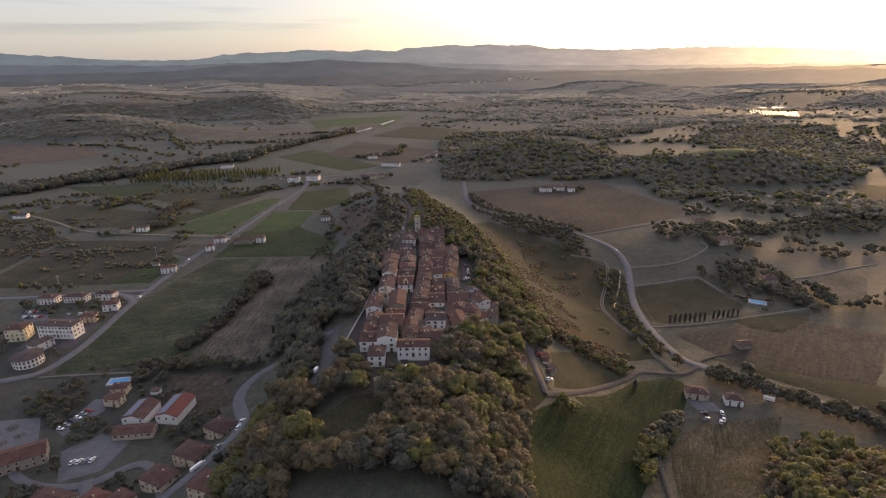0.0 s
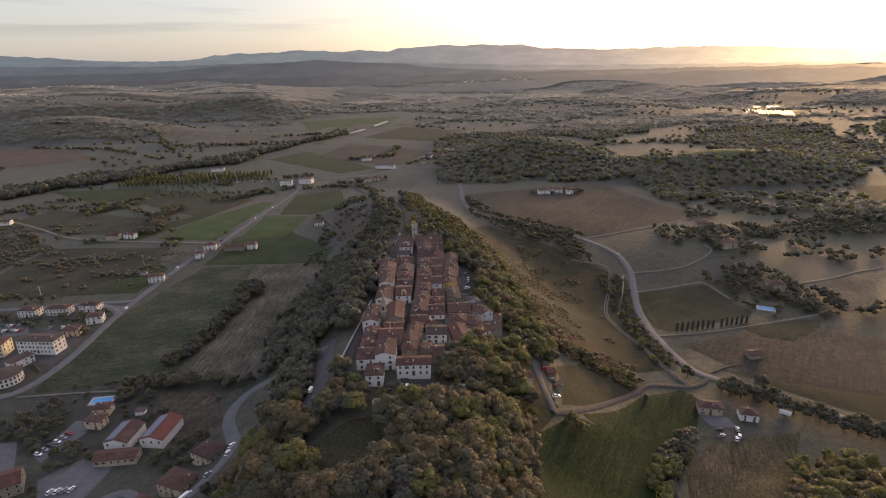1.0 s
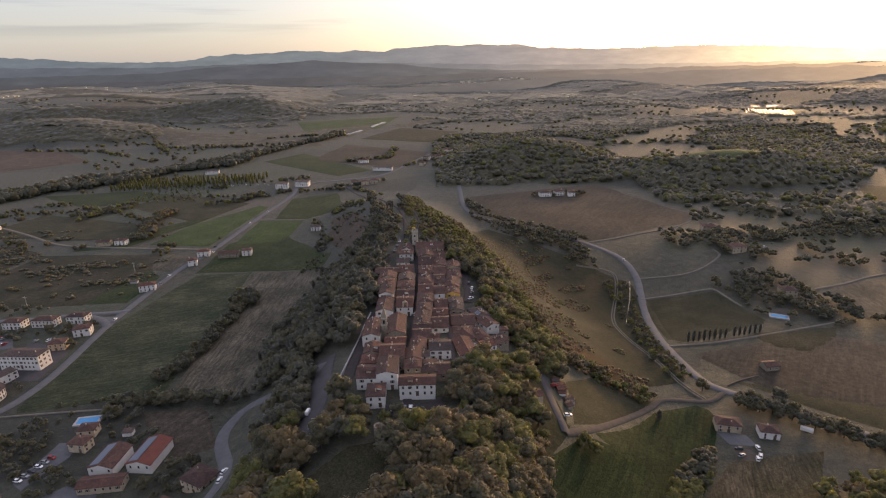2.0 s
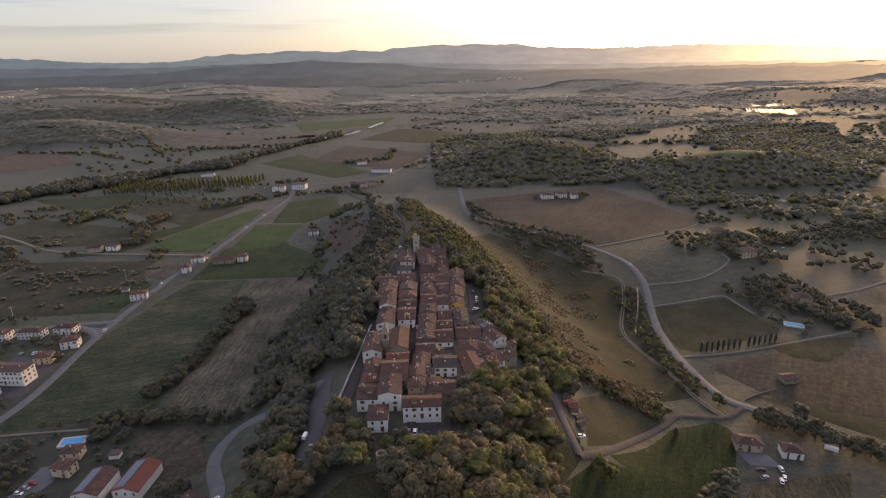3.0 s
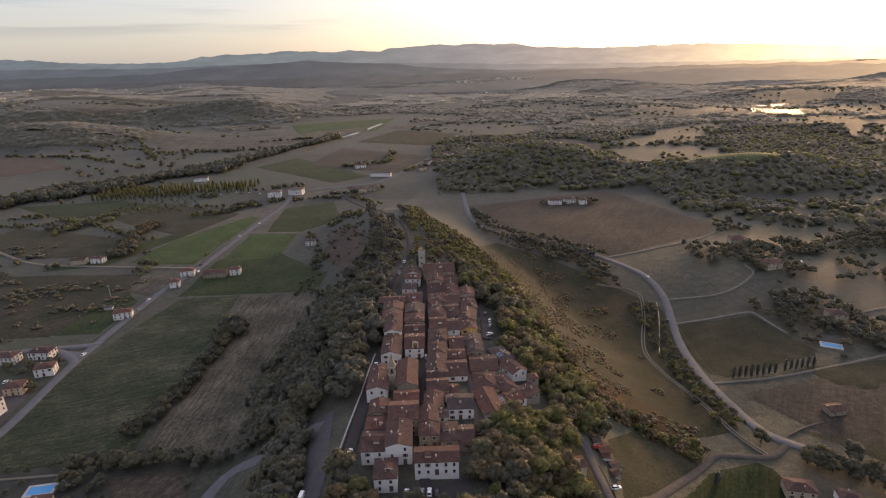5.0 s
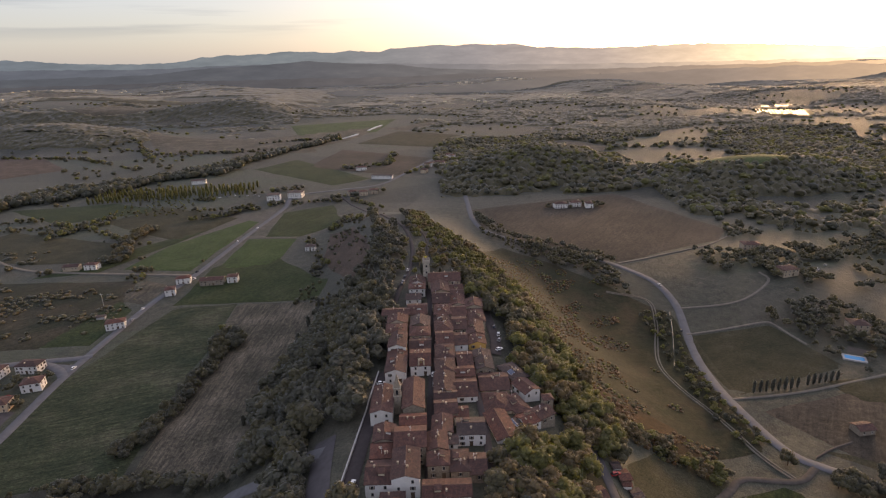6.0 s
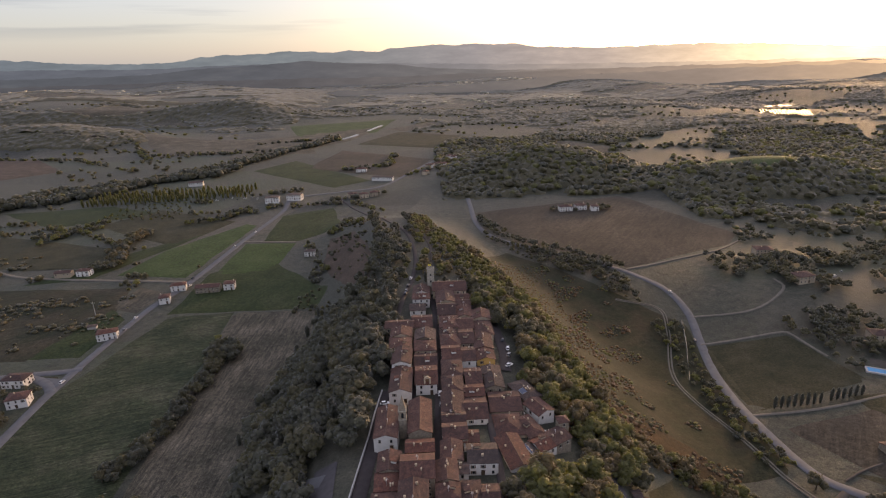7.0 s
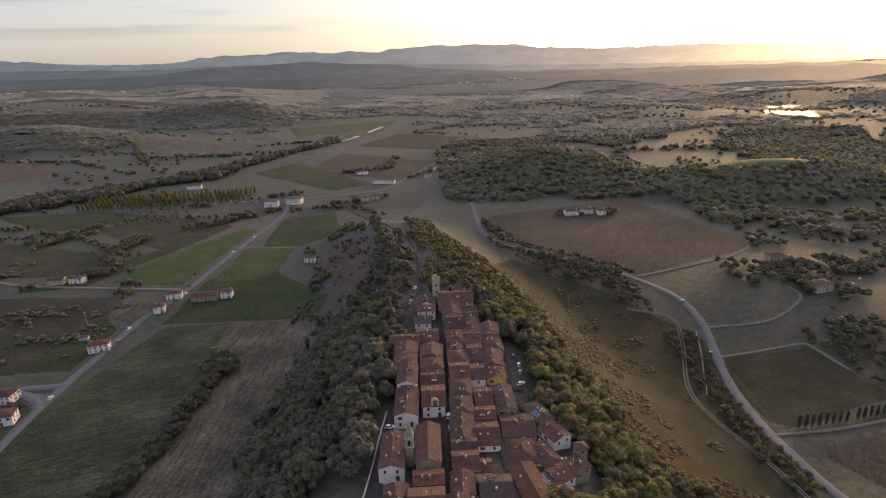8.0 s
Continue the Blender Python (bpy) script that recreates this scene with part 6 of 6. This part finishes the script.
def scatter(x0, x1, y0, y1, gap, test, size, kinds, tries):
    """Spots (x, y, height, kind) no closer than gap to one another."""
    cells = {}
    for _ in range(tries):
        x, y = trees_rng.uniform(x0, x1), trees_rng.uniform(y0, y1)
        if not test(x, y):
            continue
        c = (int(x // gap), int(y // gap))
        if any(math.hypot(x - qx, y - qy) < gap for i in (-1, 0, 1) for j in (-1, 0, 1) for qx, qy in cells.get((c[0] + i, c[1] + j), ())):
            continue
        cells.setdefault(c, []).append((x, y))
        tall = trees_rng.uniform(*size) * (0.62 if abs(x) < 80 and (465 < y < 720 or 232 < y < 250) else 1.0)
        spots.append((x, y, tall, trees_rng.choice(kinds)))


def turned(verts, x, y, z, h, a, wide=1.0):
    ca, sa = math.cos(a) * h * wide, math.sin(a) * h * wide
    out = np.empty_like(verts)
    out[:, 0] = verts[:, 0] * ca - verts[:, 1] * sa + x
    out[:, 1] = verts[:, 0] * sa + verts[:, 1] * ca + y
    out[:, 2] = verts[:, 2] * h + z
    return out


LEAVES = {"bracken": BRACKEN, "oak": LEAF, "dark": LEAF_DARK, "warm": LEAF_WARM, "light": LEAF_LIGHT, "cypress": LEAF_CYP, "poplar": LEAF_LIGHT}
TREE_WORDS = {"oak": "green oak tree on the hillside", "dark": "dark evergreen oak on the wooded slope", "warm": "broad tree with warm ochre leaves", "light": "pale green leafy tree on the slope", "cypress": "tall slim dark cypress tree", "poplar": "slender pale green poplar"}
TRUNKS = [trunk_mesh(s, 5) for s in range(3)]
STEM = trunk_mesh(9, 2)
CROWNS = {}


def crown_of(kind, i):
    key = (kind, i)
    if key not in CROWNS:
        src = SPIRE[i % 3] if kind == "cypress" else POPLAR[i % 3] if kind == "poplar" else BROAD[i]
        CROWNS[key] = fast_mesh("crown", src[0], src[1], LEAVES[kind])
    return CROWNS[key]


def plant(x, y, h, kind, group="", girth=1.0):
    i = trees_rng.randrange(7)
    wide = girth if kind in ("cypress", "poplar") else trees_rng.uniform(0.95, 1.3)
    root = thing("cypress" if kind == "cypress" else "tree", pose(x, y, gz(x, y), 0, 0, trees_rng.uniform(0, 360)) @ Matrix.Diagonal((h * wide, h * wide, h, 1)), TREE_WORDS[kind], "tree", group)
    part("trunk", STEM if kind in ("cypress", "poplar") else TRUNKS[i % 3], None, root)
    part("crown", crown_of(kind, i), None, root)


def wood(name, items, bank, label, leaf_of=LEAVES, spread=1.0):
    """Many trees of one kind of leaf joined as one mesh."""
    kinds = sorted({k for *_, k in items})
    for kind in kinds:
        bits = []
        for x, y, h, k in items:
            if k == kind:
                src = bank[trees_rng.randrange(len(bank))] if k not in ("cypress", "poplar") else (SPIRE if k == "cypress" else POPLAR)[trees_rng.randrange(3)]
                wide = trees_rng.uniform(0.95, 1.35) * spread if k not in ("cypress", "poplar") else 1.35 if k == "cypress" else 1.0
                h *= 1.25 if k == "cypress" else 1.0
                bits.append((turned(src[0], x, y, gz(x, y) - 0.02 * h, h, trees_rng.uniform(0, 6.28), wide), src[1]))
        v, f = joined(*bits)
        ob = new(name, fast_mesh(name, v, f, leaf_of[kind]))
        tagged(ob, label, "woodland", kind="stuff")


# hillside wood
def flank_left(x, y):
    return x < -40 and hill_wood(x, y) and free(x, y)


def flank_right(x, y):
    return x >= -40 and hill_wood(x, y) and free(x, y)


# warm and light kinds put sunlit crowns into the leaf colour
scatter(-130, 40, 165, 250, 5.6, lambda x, y: hill_wood(x, y) and free(x, y), (9, 15.5), ["oak", "dark", "oak", "warm", "oak", "warm", "light", "light"], 7000)
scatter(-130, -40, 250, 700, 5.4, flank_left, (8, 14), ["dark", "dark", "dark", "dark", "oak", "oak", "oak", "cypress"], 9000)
# east flank's sunlit look is put into lighter leaf kinds than the west
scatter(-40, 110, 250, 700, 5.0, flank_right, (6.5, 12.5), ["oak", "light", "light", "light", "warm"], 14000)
near_spots = [s for s in spots if s[1] < 250]
rest = [s for s in spots if s[1] >= 250]
for s in near_spots[160:]:
    rest.append(s)
for x, y, h, k in near_spots[:160]:
    plant(x, y, h, k, "trees on the southern end of the ridge")
wood("hillside_wood", rest, SPARE, "dense mixed wood covering the flanks of the village ridge")

# ---- woods and hedges of the valley ----
def wood_share(x, y, steep):
    """How densely wooded the open country is, 0 to 1: slopes and hilltops wooded, plain and plateaux open."""
    n = noise.noise(Vector((x * 0.0035, y * 0.0055, 2))) + 0.5 * noise.noise(Vector((x * 0.012, y * 0.02, 5))) + 0.3 * noise.noise(Vector((x * 0.045, y * 0.06, 13)))
    if x < -420:
        if swell(x, y, -1000, 1560, 430, 220, 1) > 0.2 + 0.15 * noise.noise(Vector((x * 0.02, y * 0.02, 3))):
            return 1.0
        if y < 1430:
            return 0.0
        v = 0.8 * n + 2.6 * min(steep, 0.25) - (0.22 if y < 2650 else -0.15)
    elif x < -60 + 0.02 * (y - 1000):
        v = -1.0 if y < 1950 else n + 0.02
    elif y < 860 and x < 300:
        return 0.0
    elif swell(x, y, 170, 1010, 210, 150, 1) + swell(x, y, 470, 900, 270, 130, 1) > 0.10 + 0.08 * noise.noise(Vector((x * 0.03, y * 0.03, 3))):
        return 1.0
    else:
        v = n + (0.02 if y < 1700 else 0.14) + swell(x, y, 330, 1270, 260, 260, 0.45)
    return float(smooth(v / 0.14))


PLOT_BOXES = [(min(p[0] for p in q), max(p[0] for p in q), min(p[1] for p in q), max(p[1] for p in q)) for q in PLOTS]


def on_plot(x, y):
    for pts, (bx0, bx1, by0, by1) in zip(PLOTS, PLOT_BOXES):
        if not (bx0 < x < bx1 and by0 < y < by1):
            continue
        side = 0
        for (ax, ay), (bx, by) in zip(pts, pts[1:] + pts[:1]):
            c = (bx - ax) * (y - ay) - (by - ay) * (x - ax)
            s = 1 if c > 0 else -1
            if side == 0:
                side = s
            elif s != side:
                side = None
                break
        if side is not None:
            return True
    return False


def off_road(x, y, r=3.0):
    for pts, w in LANES:
        if dist_line(x, y, pts) < w / 2 + r:
            return False
    return True


def open_spot(x, y, r=2.0):
    return free(x, y, r) and off_road(x, y) and not on_plot(x, y)


def canopy(x0, x1, y0, y1, cell, crown, tall, leaf, label, seed):
    """The closed leaf roof of a distant wood: crown beside crown, rough with leaf clumps, falling to the ground at its rims."""
    r = np.random.RandomState(seed)
    X, Y = np.meshgrid(np.arange(x0, x1, cell), np.arange(y0, y1, cell))
    X, Y = X + r.uniform(-0.38, 0.38, X.shape) * cell, Y + r.uniform(-0.38, 0.38, X.shape) * cell
    Z = height(X, Y)
    steep = np.hypot(height(X + 4, Y) - Z, height(X, Y + 4) - Z) / 4
    ny, nx = X.shape
    share = np.array([wood_share(x, y, q) for x, y, q in zip(X.ravel(), Y.ravel(), steep.ravel())]).reshape(ny, nx)
    rough = r.uniform(-0.5, 0.5, X.shape)
    top = np.full(X.shape, -0.6)
    for j, i in zip(*np.nonzero(share > 0.12)):
        x, y = X[j, i], Y[j, i]
        if on_plot(x, y) or not free(x, y, 3):
            share[j, i] = 0.0
            continue
        d = noise.voronoi(Vector((x / crown, y / crown, 0.5 * seed)))[0][0]
        size = 0.8 + 0.5 * noise.noise(Vector((x * 0.02, y * 0.02, seed)))
        top[j, i] = tall * size * (0.25 + 0.75 * share[j, i]) * (1.1 - (1.9 if cell < 8 else 1.1) * min(d, 0.62) ** 2) + rough[j, i] * (1.5 if cell < 8 else 1.0)
    keep = share > 0.12
    quad = keep[:-1, :-1].astype(int) + keep[1:, :-1] + keep[:-1, 1:] + keep[1:, 1:]
    k = np.arange(nx * ny).reshape(ny, nx)
    a, c, d, e = (q[quad >= 1] for q in (k[:-1, :-1], k[:-1, 1:], k[1:, 1:], k[1:, :-1]))
    tris = np.concatenate([np.stack([a, c, d], 1), np.stack([a, d, e], 1)])
    used, flat = np.unique(tris, return_inverse=True)
    verts = np.stack([X.ravel(), Y.ravel(), (Z + top).ravel()], 1)[used]
    tagged(new("distant_wood", fast_mesh("distant_wood", verts, flat.reshape(-1, 3), leaf)), label, "woodland", kind="stuff")


canopy(0, 1150, 620, 1500, 3.2, 8.5, 8.0, LEAF, "wooded hills across the valley", 1)
canopy(-1480, -540, 1330, 1500, 4.5, 9.0, 8.0, LEAF, "wooded round hill at the edge of the plain", 4)
canopy(-1950, 1950, 1500, 2300, 6.0, 12.0, 8.0, LEAF, "woods on the scarp and hills beyond the plain", 2)
canopy(-2950, 3050, 2300, 3900, 12.0, 24.0, 7.0, LEAF, "far woods on rolling country", 3)
# lone trees of the open country
spots = []
scatter(-950, 1150, 620, 1500, 13, lambda x, y: not (-330 < x < 300 and y < 860) and not (-420 < x < 20) and not on_plot(x, y) and noise.noise(Vector((x * 0.01, y * 0.014, 21))) > 0.12, (4, 8), ["oak", "light", "dark"], 6000)
scatter(-1700, 1900, 1500, 2300, 22, lambda x, y: not (-480 < x < -60 and y < 1950) and not on_plot(x, y) and noise.noise(Vector((x * 0.008, y * 0.012, 23))) > 0.15, (5, 8), ["oak", "light"], 6000)
wood("distant_trees", spots, LOW, "lone trees and hedge lines of the open country", spread=1.4)

spots = []
scatter(0, 1150, 640, 1400, 10.0, lambda x, y: wood_share(x, y, 0.1) > 0.45 and not on_plot(x, y) and free(x, y, 3), (7.5, 11.5), ["oak", "dark", "oak", "light"], 30000)
wood("distant_trees", spots, FAR, "crowns standing out of the woods across the valley", spread=1.25)

spots = []
RIVER_TREES = [(-760, 800), (-660, 840), (-560, 960), (-420, 1080), (-372, 1190), (-270, 1400), (-236, 1500)]
scatter(-800, -120, 780, 1500, 6.5, lambda x, y: dist_line(x, y, RIVER_TREES) < (34 if y < 1130 else 12) * (0.85 + 0.8 * noise.noise(Vector((x * 0.012, y * 0.012, 6)))) and free(x, y, 2), (9, 17), ["dark", "dark", "oak", "dark"], 20000)
for k in range(4):
    for i in range(36):
        x, y = -505 + i * 6.2 + 2 * (k % 2) + trees_rng.uniform(-0.8, 0.8), 892 + k * 15 + i * 0.9 + trees_rng.uniform(-1, 1)
        if free(x, y) and trees_rng.random() < 0.88:
            spots.append((x, y, trees_rng.uniform(9, 14), "poplar"))
wood("riverside_wood", spots, LOW, "belt of dark trees and poplars along the river")

# valley bushes and hedgerows on the western side
spots = []
HEDGES = [[(-600, 520), (-470, 560), (-330, 520)], [(-640, 640), (-430, 700), (-300, 690)], [(-560, 800), (-400, 830), (-250, 830)], [(-480, 600), (-380, 560), (-290, 580)], [(-430, 760), (-350, 700), (-310, 640)], [(-700, 700), (-560, 760), (-420, 780)], [(-600, 470), (-420, 470), (-330, 455)], [(-150, 545), (-120, 600), (-150, 690)], [(-240, 860), (-120, 860), (-80, 800)]]
scatter(-800, -60, 440, 900, 4.6, lambda x, y: (min(dist_line(x, y, q) for q in HEDGES) < 5 + 5 * noise.noise(Vector((x * 0.02, y * 0.02, 1))) or noise.noise(Vector((x * 0.022, y * 0.03, 9))) > 0.40) and open_spot(x, y), (2.5, 7), ["dark", "oak", "oak", "light"], 26000)
scatter(-132, -66, 500, 705, 4.5, lambda x, y: noise.noise(Vector((x * 0.06, y * 0.06, 27))) > 0.12 and free(x, y, 1), (1.5, 4.5), ["dark", "oak"], 2500)
wood("hedgerow", spots, LOW, "hedgerows and scattered bushes on the valley floor")

# the grove round the lane farms, orchard rows and a field hedge of single shrubs
spots = []
scatter(-380, -325, 625, 755, 4.6, lambda x, y: min(dist_line(x, y, [(-349, 745), (-357, 697), (-346, 668)]) - 7, dist_line(x, y, [(-347, 634), (-333, 642), (-341, 668)]) - 6) < 0 and free(x, y, 0.5), (5, 10), ["warm", "oak", "dark"], 2500)
scatter(-480, -240, 700, 860, 4.4, lambda x, y: min(dist_line(x, y, [(-455, 721), (-441, 758), (-425, 800)]), dist_line(x, y, [(-316, 787), (-280, 798), (-258, 842)])) < 5 + 3 * noise.noise(Vector((x * 0.05, y * 0.05, 2))) and free(x, y, 1), (3.5, 8), ["oak", "dark", "light"], 5000)
scatter(-440, -345, 810, 905, 8.0, lambda x, y: off_road(x, y, 1), (2.5, 4.5), ["oak", "light"], 400)
scatter(-560, -355, 1325, 1345, 12.0, lambda x, y: abs(y - 1334) < 5 and trees_rng.random() < 0.5, (5, 9), ["dark", "oak"], 300)
wood("grove_trees", spots, MID, "grove, orchard rows and field shrubs round valley farms")

# tree lines between the fields of the plain
spots = []
FIELD_TREES = [[(-610, 1322), (-390, 1320), (-283, 1373), (-218, 1492)], [(-82, 1000), (-12, 1091), (73, 1215)], [(-152, 874), (-76, 914)], [(-786, 1558), (-701, 1464), (-593, 1272)], [(-410, 1443), (-303, 1475)], [(-164, 1094), (-90, 1127), (-86, 1239)], [(-303, 912), (-219, 945)], [(-930, 1330), (-752, 1300), (-560, 1150)]]
scatter(-950, 90, 860, 1570, 7.5, lambda x, y: min(dist_line(x, y, q) for q in FIELD_TREES) < 5 + 8 * noise.noise(Vector((x * 0.012, y * 0.012, 8))) and free(x, y, 2) and off_road(x, y, 2), (5, 9.5), ["dark", "oak", "dark", "light"], 30000)
wood("field_trees", spots, LOW, "irregular tree lines between fields on the plain", spread=1.2)

# low bushes of the heath
spots = []
scatter(-690, -270, 452, 680, 3.4, lambda x, y: free(x, y, 1) and off_road(x, y) and noise.noise(Vector((x * 0.012, y * 0.03, 31))) + 0.5 * noise.noise(Vector((x * 0.08, y * 0.08, 2))) > 0.16 and not (y > 590 and x > -420), (1.0, 3.4), ["oak", "dark", "oak", "warm"], 14000)
wood("heath_bushes", spots, FAR, "low bushes strewn over brown heath", spread=1.7)

# bracken and seedling bushes on the slope below the wood
spots = []
scatter(34, 128, 312, 600, 2.2, lambda x, y: free(x, y, 0) and off_road(x, y, 1) and noise.noise(Vector((x * 0.05, y * 0.05, 41))) > np.interp(x - 0.02 * (y - 400), (40, 62, 85, 128), (-0.9, -0.5, -0.05, 0.42)), (0.6, 2.0), ["bracken", "bracken", "bracken", "light", "oak"], 42000)
wood("bracken_bushes", spots, FAR, "low rust-brown bracken and seedling bushes on the slope", spread=1.6)

# the bushy hedge between crop and stubble
spots = []
scatter(-190, -155, 335, 462, 4.0, lambda x, y: dist_line(x, y, [(-179, 342), (-171, 372), (-166, 408), (-164, 445)]) < 5.0 + 1.5 * noise.noise(Vector((x * 0.1, y * 0.1, 3))), (5, 9), ["dark", "oak"], 1500)
scatter(-176, -150, 440, 468, 4.4, lambda x, y: math.hypot(x + 162, y - 454) < 9, (9, 12), ["dark", "oak"], 300)
for x, y, h, k in spots:
    plant(x, y, h, k, "bushy trees of the field hedge")

# gardens and trees below the ridge
spots = []
scatter(-250, -98, 170, 322, 4.8, lambda x, y: open_spot(x, y, 2.0) and noise.noise(Vector((x * 0.03, y * 0.03, 4))) > 0.02 and not hill_wood(x, y), (2.5, 7), ["dark", "oak", "dark", "oak"], 4000)
scatter(-345, -262, 335, 450, 7.0, lambda x, y: open_spot(x, y, 0.5) and noise.noise(Vector((x * 0.04, y * 0.04, 6))) > 0.0, (3, 7), ["dark", "oak"], 1200)
scatter(-200, -100, 284, 324, 4.2, lambda x, y: dist_line(x, y, [(-196, 317), (-150, 318), (-113, 315), (-124, 292)]) < 4 and free(x, y, 0.5), (5, 9.5), ["dark", "oak"], 1600)
garden = spots
for x, y, h, k in garden[:50]:
    plant(x, y, h, k, "garden trees below the ridge")
wood("garden_trees", garden[50:], MID, "garden trees and shrubs between the houses")

# eastern valley: roadside belts, the wooded knoll, villa gardens, scrub on the slope
spots = []
ROAD_E = [(157, 400), (155, 381), (158, 332), (173, 313), (203, 289), (242, 255), (300, 212)]
scatter(120, 320, 200, 420, 3.9, lambda x, y: 4.5 < dist_line(x, y, ROAD_E) < 12 and off_road(x, y, 1.5) and free(x, y, 1) and noise.noise(Vector((x * 0.04, y * 0.04, 8))) > (-0.5 if x < 240 and y < 322 and y < 312 - (x - 165) * 0.65 else 0.45), (5.5, 9.5), ["dark", "oak"], 40000)
scatter(98, 300, 120, 262, 5.0, lambda x, y: swell(x, y, 180, 140, 100, 110, 1) > 0.03 and x > np.interp(y, (120, 194, 216, 247, 264), (118, 138, 154, 180, 197)) + 4 * noise.noise(Vector((x * 0.08, y * 0.08, 5))), (5, 10), ["light", "oak", "warm", "light"], 6000)
scatter(95, 140, 195, 262, 4.5, lambda x, y: dist_line(x, y, [(127, 260), (119, 249), (105, 235), (93, 215), (88, 196)]) < 4.5, (6, 10), ["light", "oak", "dark"], 900)
scatter(130, 172, 335, 500, 3.6, lambda x, y: off_road(x, y, 1.2) and 136 + (y - 340) * 0.06 < x < np.interp(y, (330, 381, 425, 466, 500), (155, 152, 156, 164, 172)), (2.5, 5), ["oak", "light", "dark"], 700)
scatter(60, 150, 440, 760, 5.2, lambda x, y: open_spot(x, y) and x > np.interp(y, YS, RIDGE_RIGHT) + 30 and noise.noise(Vector((x * 0.03, y * 0.03, 12))) > (0.12 if y < 540 else -0.1), (3, 8), ["dark", "oak", "oak"], 6000)
scatter(40, 170, 590, 770, 4.6, lambda x, y: dist_line(x, y, [(28, 790), (35, 741), (49, 690), (81, 654), (138, 598), (160, 585)]) < 13 and off_road(x, y, 1.5) and not on_plot(x, y), (5, 9), ["dark", "oak"], 4000)
scatter(235, 560, 395, 720, 6.5, lambda x, y: open_spot(x, y) and noise.noise(Vector((x * 0.014, y * 0.014, 3))) + 0.4 * noise.noise(Vector((x * 0.06, y * 0.06, 3))) > 0.2, (4, 9), ["dark", "oak", "oak"], 8000)
for cx, cy, rx, ry in ((275, 463, 28, 26), (298, 426, 22, 32), (294, 556, 20, 40), (330, 580, 40, 20)):
    scatter(cx - rx, cx + rx, cy - ry, cy + ry, 5.0, lambda x, y: ((x - cx) / rx) ** 2 + ((y - cy) / ry) ** 2 < 1 + 0.6 * noise.noise(Vector((x * 0.05, y * 0.05, 2))) and noise.noise(Vector((x * 0.07, y * 0.07, 19))) > -0.12 and open_spot(x, y, 1.5), (4, 10), ["dark", "oak", "dark"], 700)
scatter(130, 205, 760, 810, 5.0, lambda x, y: free(x, y, 0.5) and dist_line(x, y, [(140, 785), (195, 785)]) > 4 and ((x - 168) / 36) ** 2 + ((y - 786) / 17) ** 2 < 1 and y > 780, (4, 7), ["dark", "oak"], 500)
east = spots
for x, y, h, k in east[:55]:
    plant(x, y, h, k, "trees along the eastern road and knoll")
wood("valley_trees", east[55:], MID, "scattered trees, scrub and copses in the eastern valley")

# the tongue of trees below the bracken slope
spots = []
scatter(44, 126, 296, 345, 3.6, lambda x, y: dist_line(x, y, [(46, 338), (70, 324), (92, 320), (116, 311)]) < 5.5 and free(x, y, 0), (4, 7.5), ["oak", "light", "warm"], 1500)
wood("hillside_wood", spots, SPARE, "tongue of leafy trees between bracken and meadow")

# cypress rows and single cypresses
for i in range(8):
    plant(174 + i * 3.85, 384.6 + i * 0.1, trees_rng.uniform(9.0, 11.0), "cypress", "cypress row on the drive")
for i in range(6):
    plant(208 + i * 4.0, 386.6 + i * 0.5, trees_rng.uniform(8.0, 10.0), "cypress", "cypress row on the drive")
for x, y, h in ((-123, 393, 11), (-115, 412, 13), (-112.5, 416, 12), (-112, 448, 12), (-111, 477, 11), (-108, 506, 10), (-122, 371, 9), (-124, 361, 8), (-103.5, 376, 14), (-105, 330, 12), (-97, 352, 11), (-60, 470, 13), (-12, 470, 9), (-25, 478, 10), (-100, 400, 9), (116, 292, 9), (-126, 262, 8), (-96, 200, 9)):
    plant(x, y, h, "cypress", "single cypresses", 1.5)
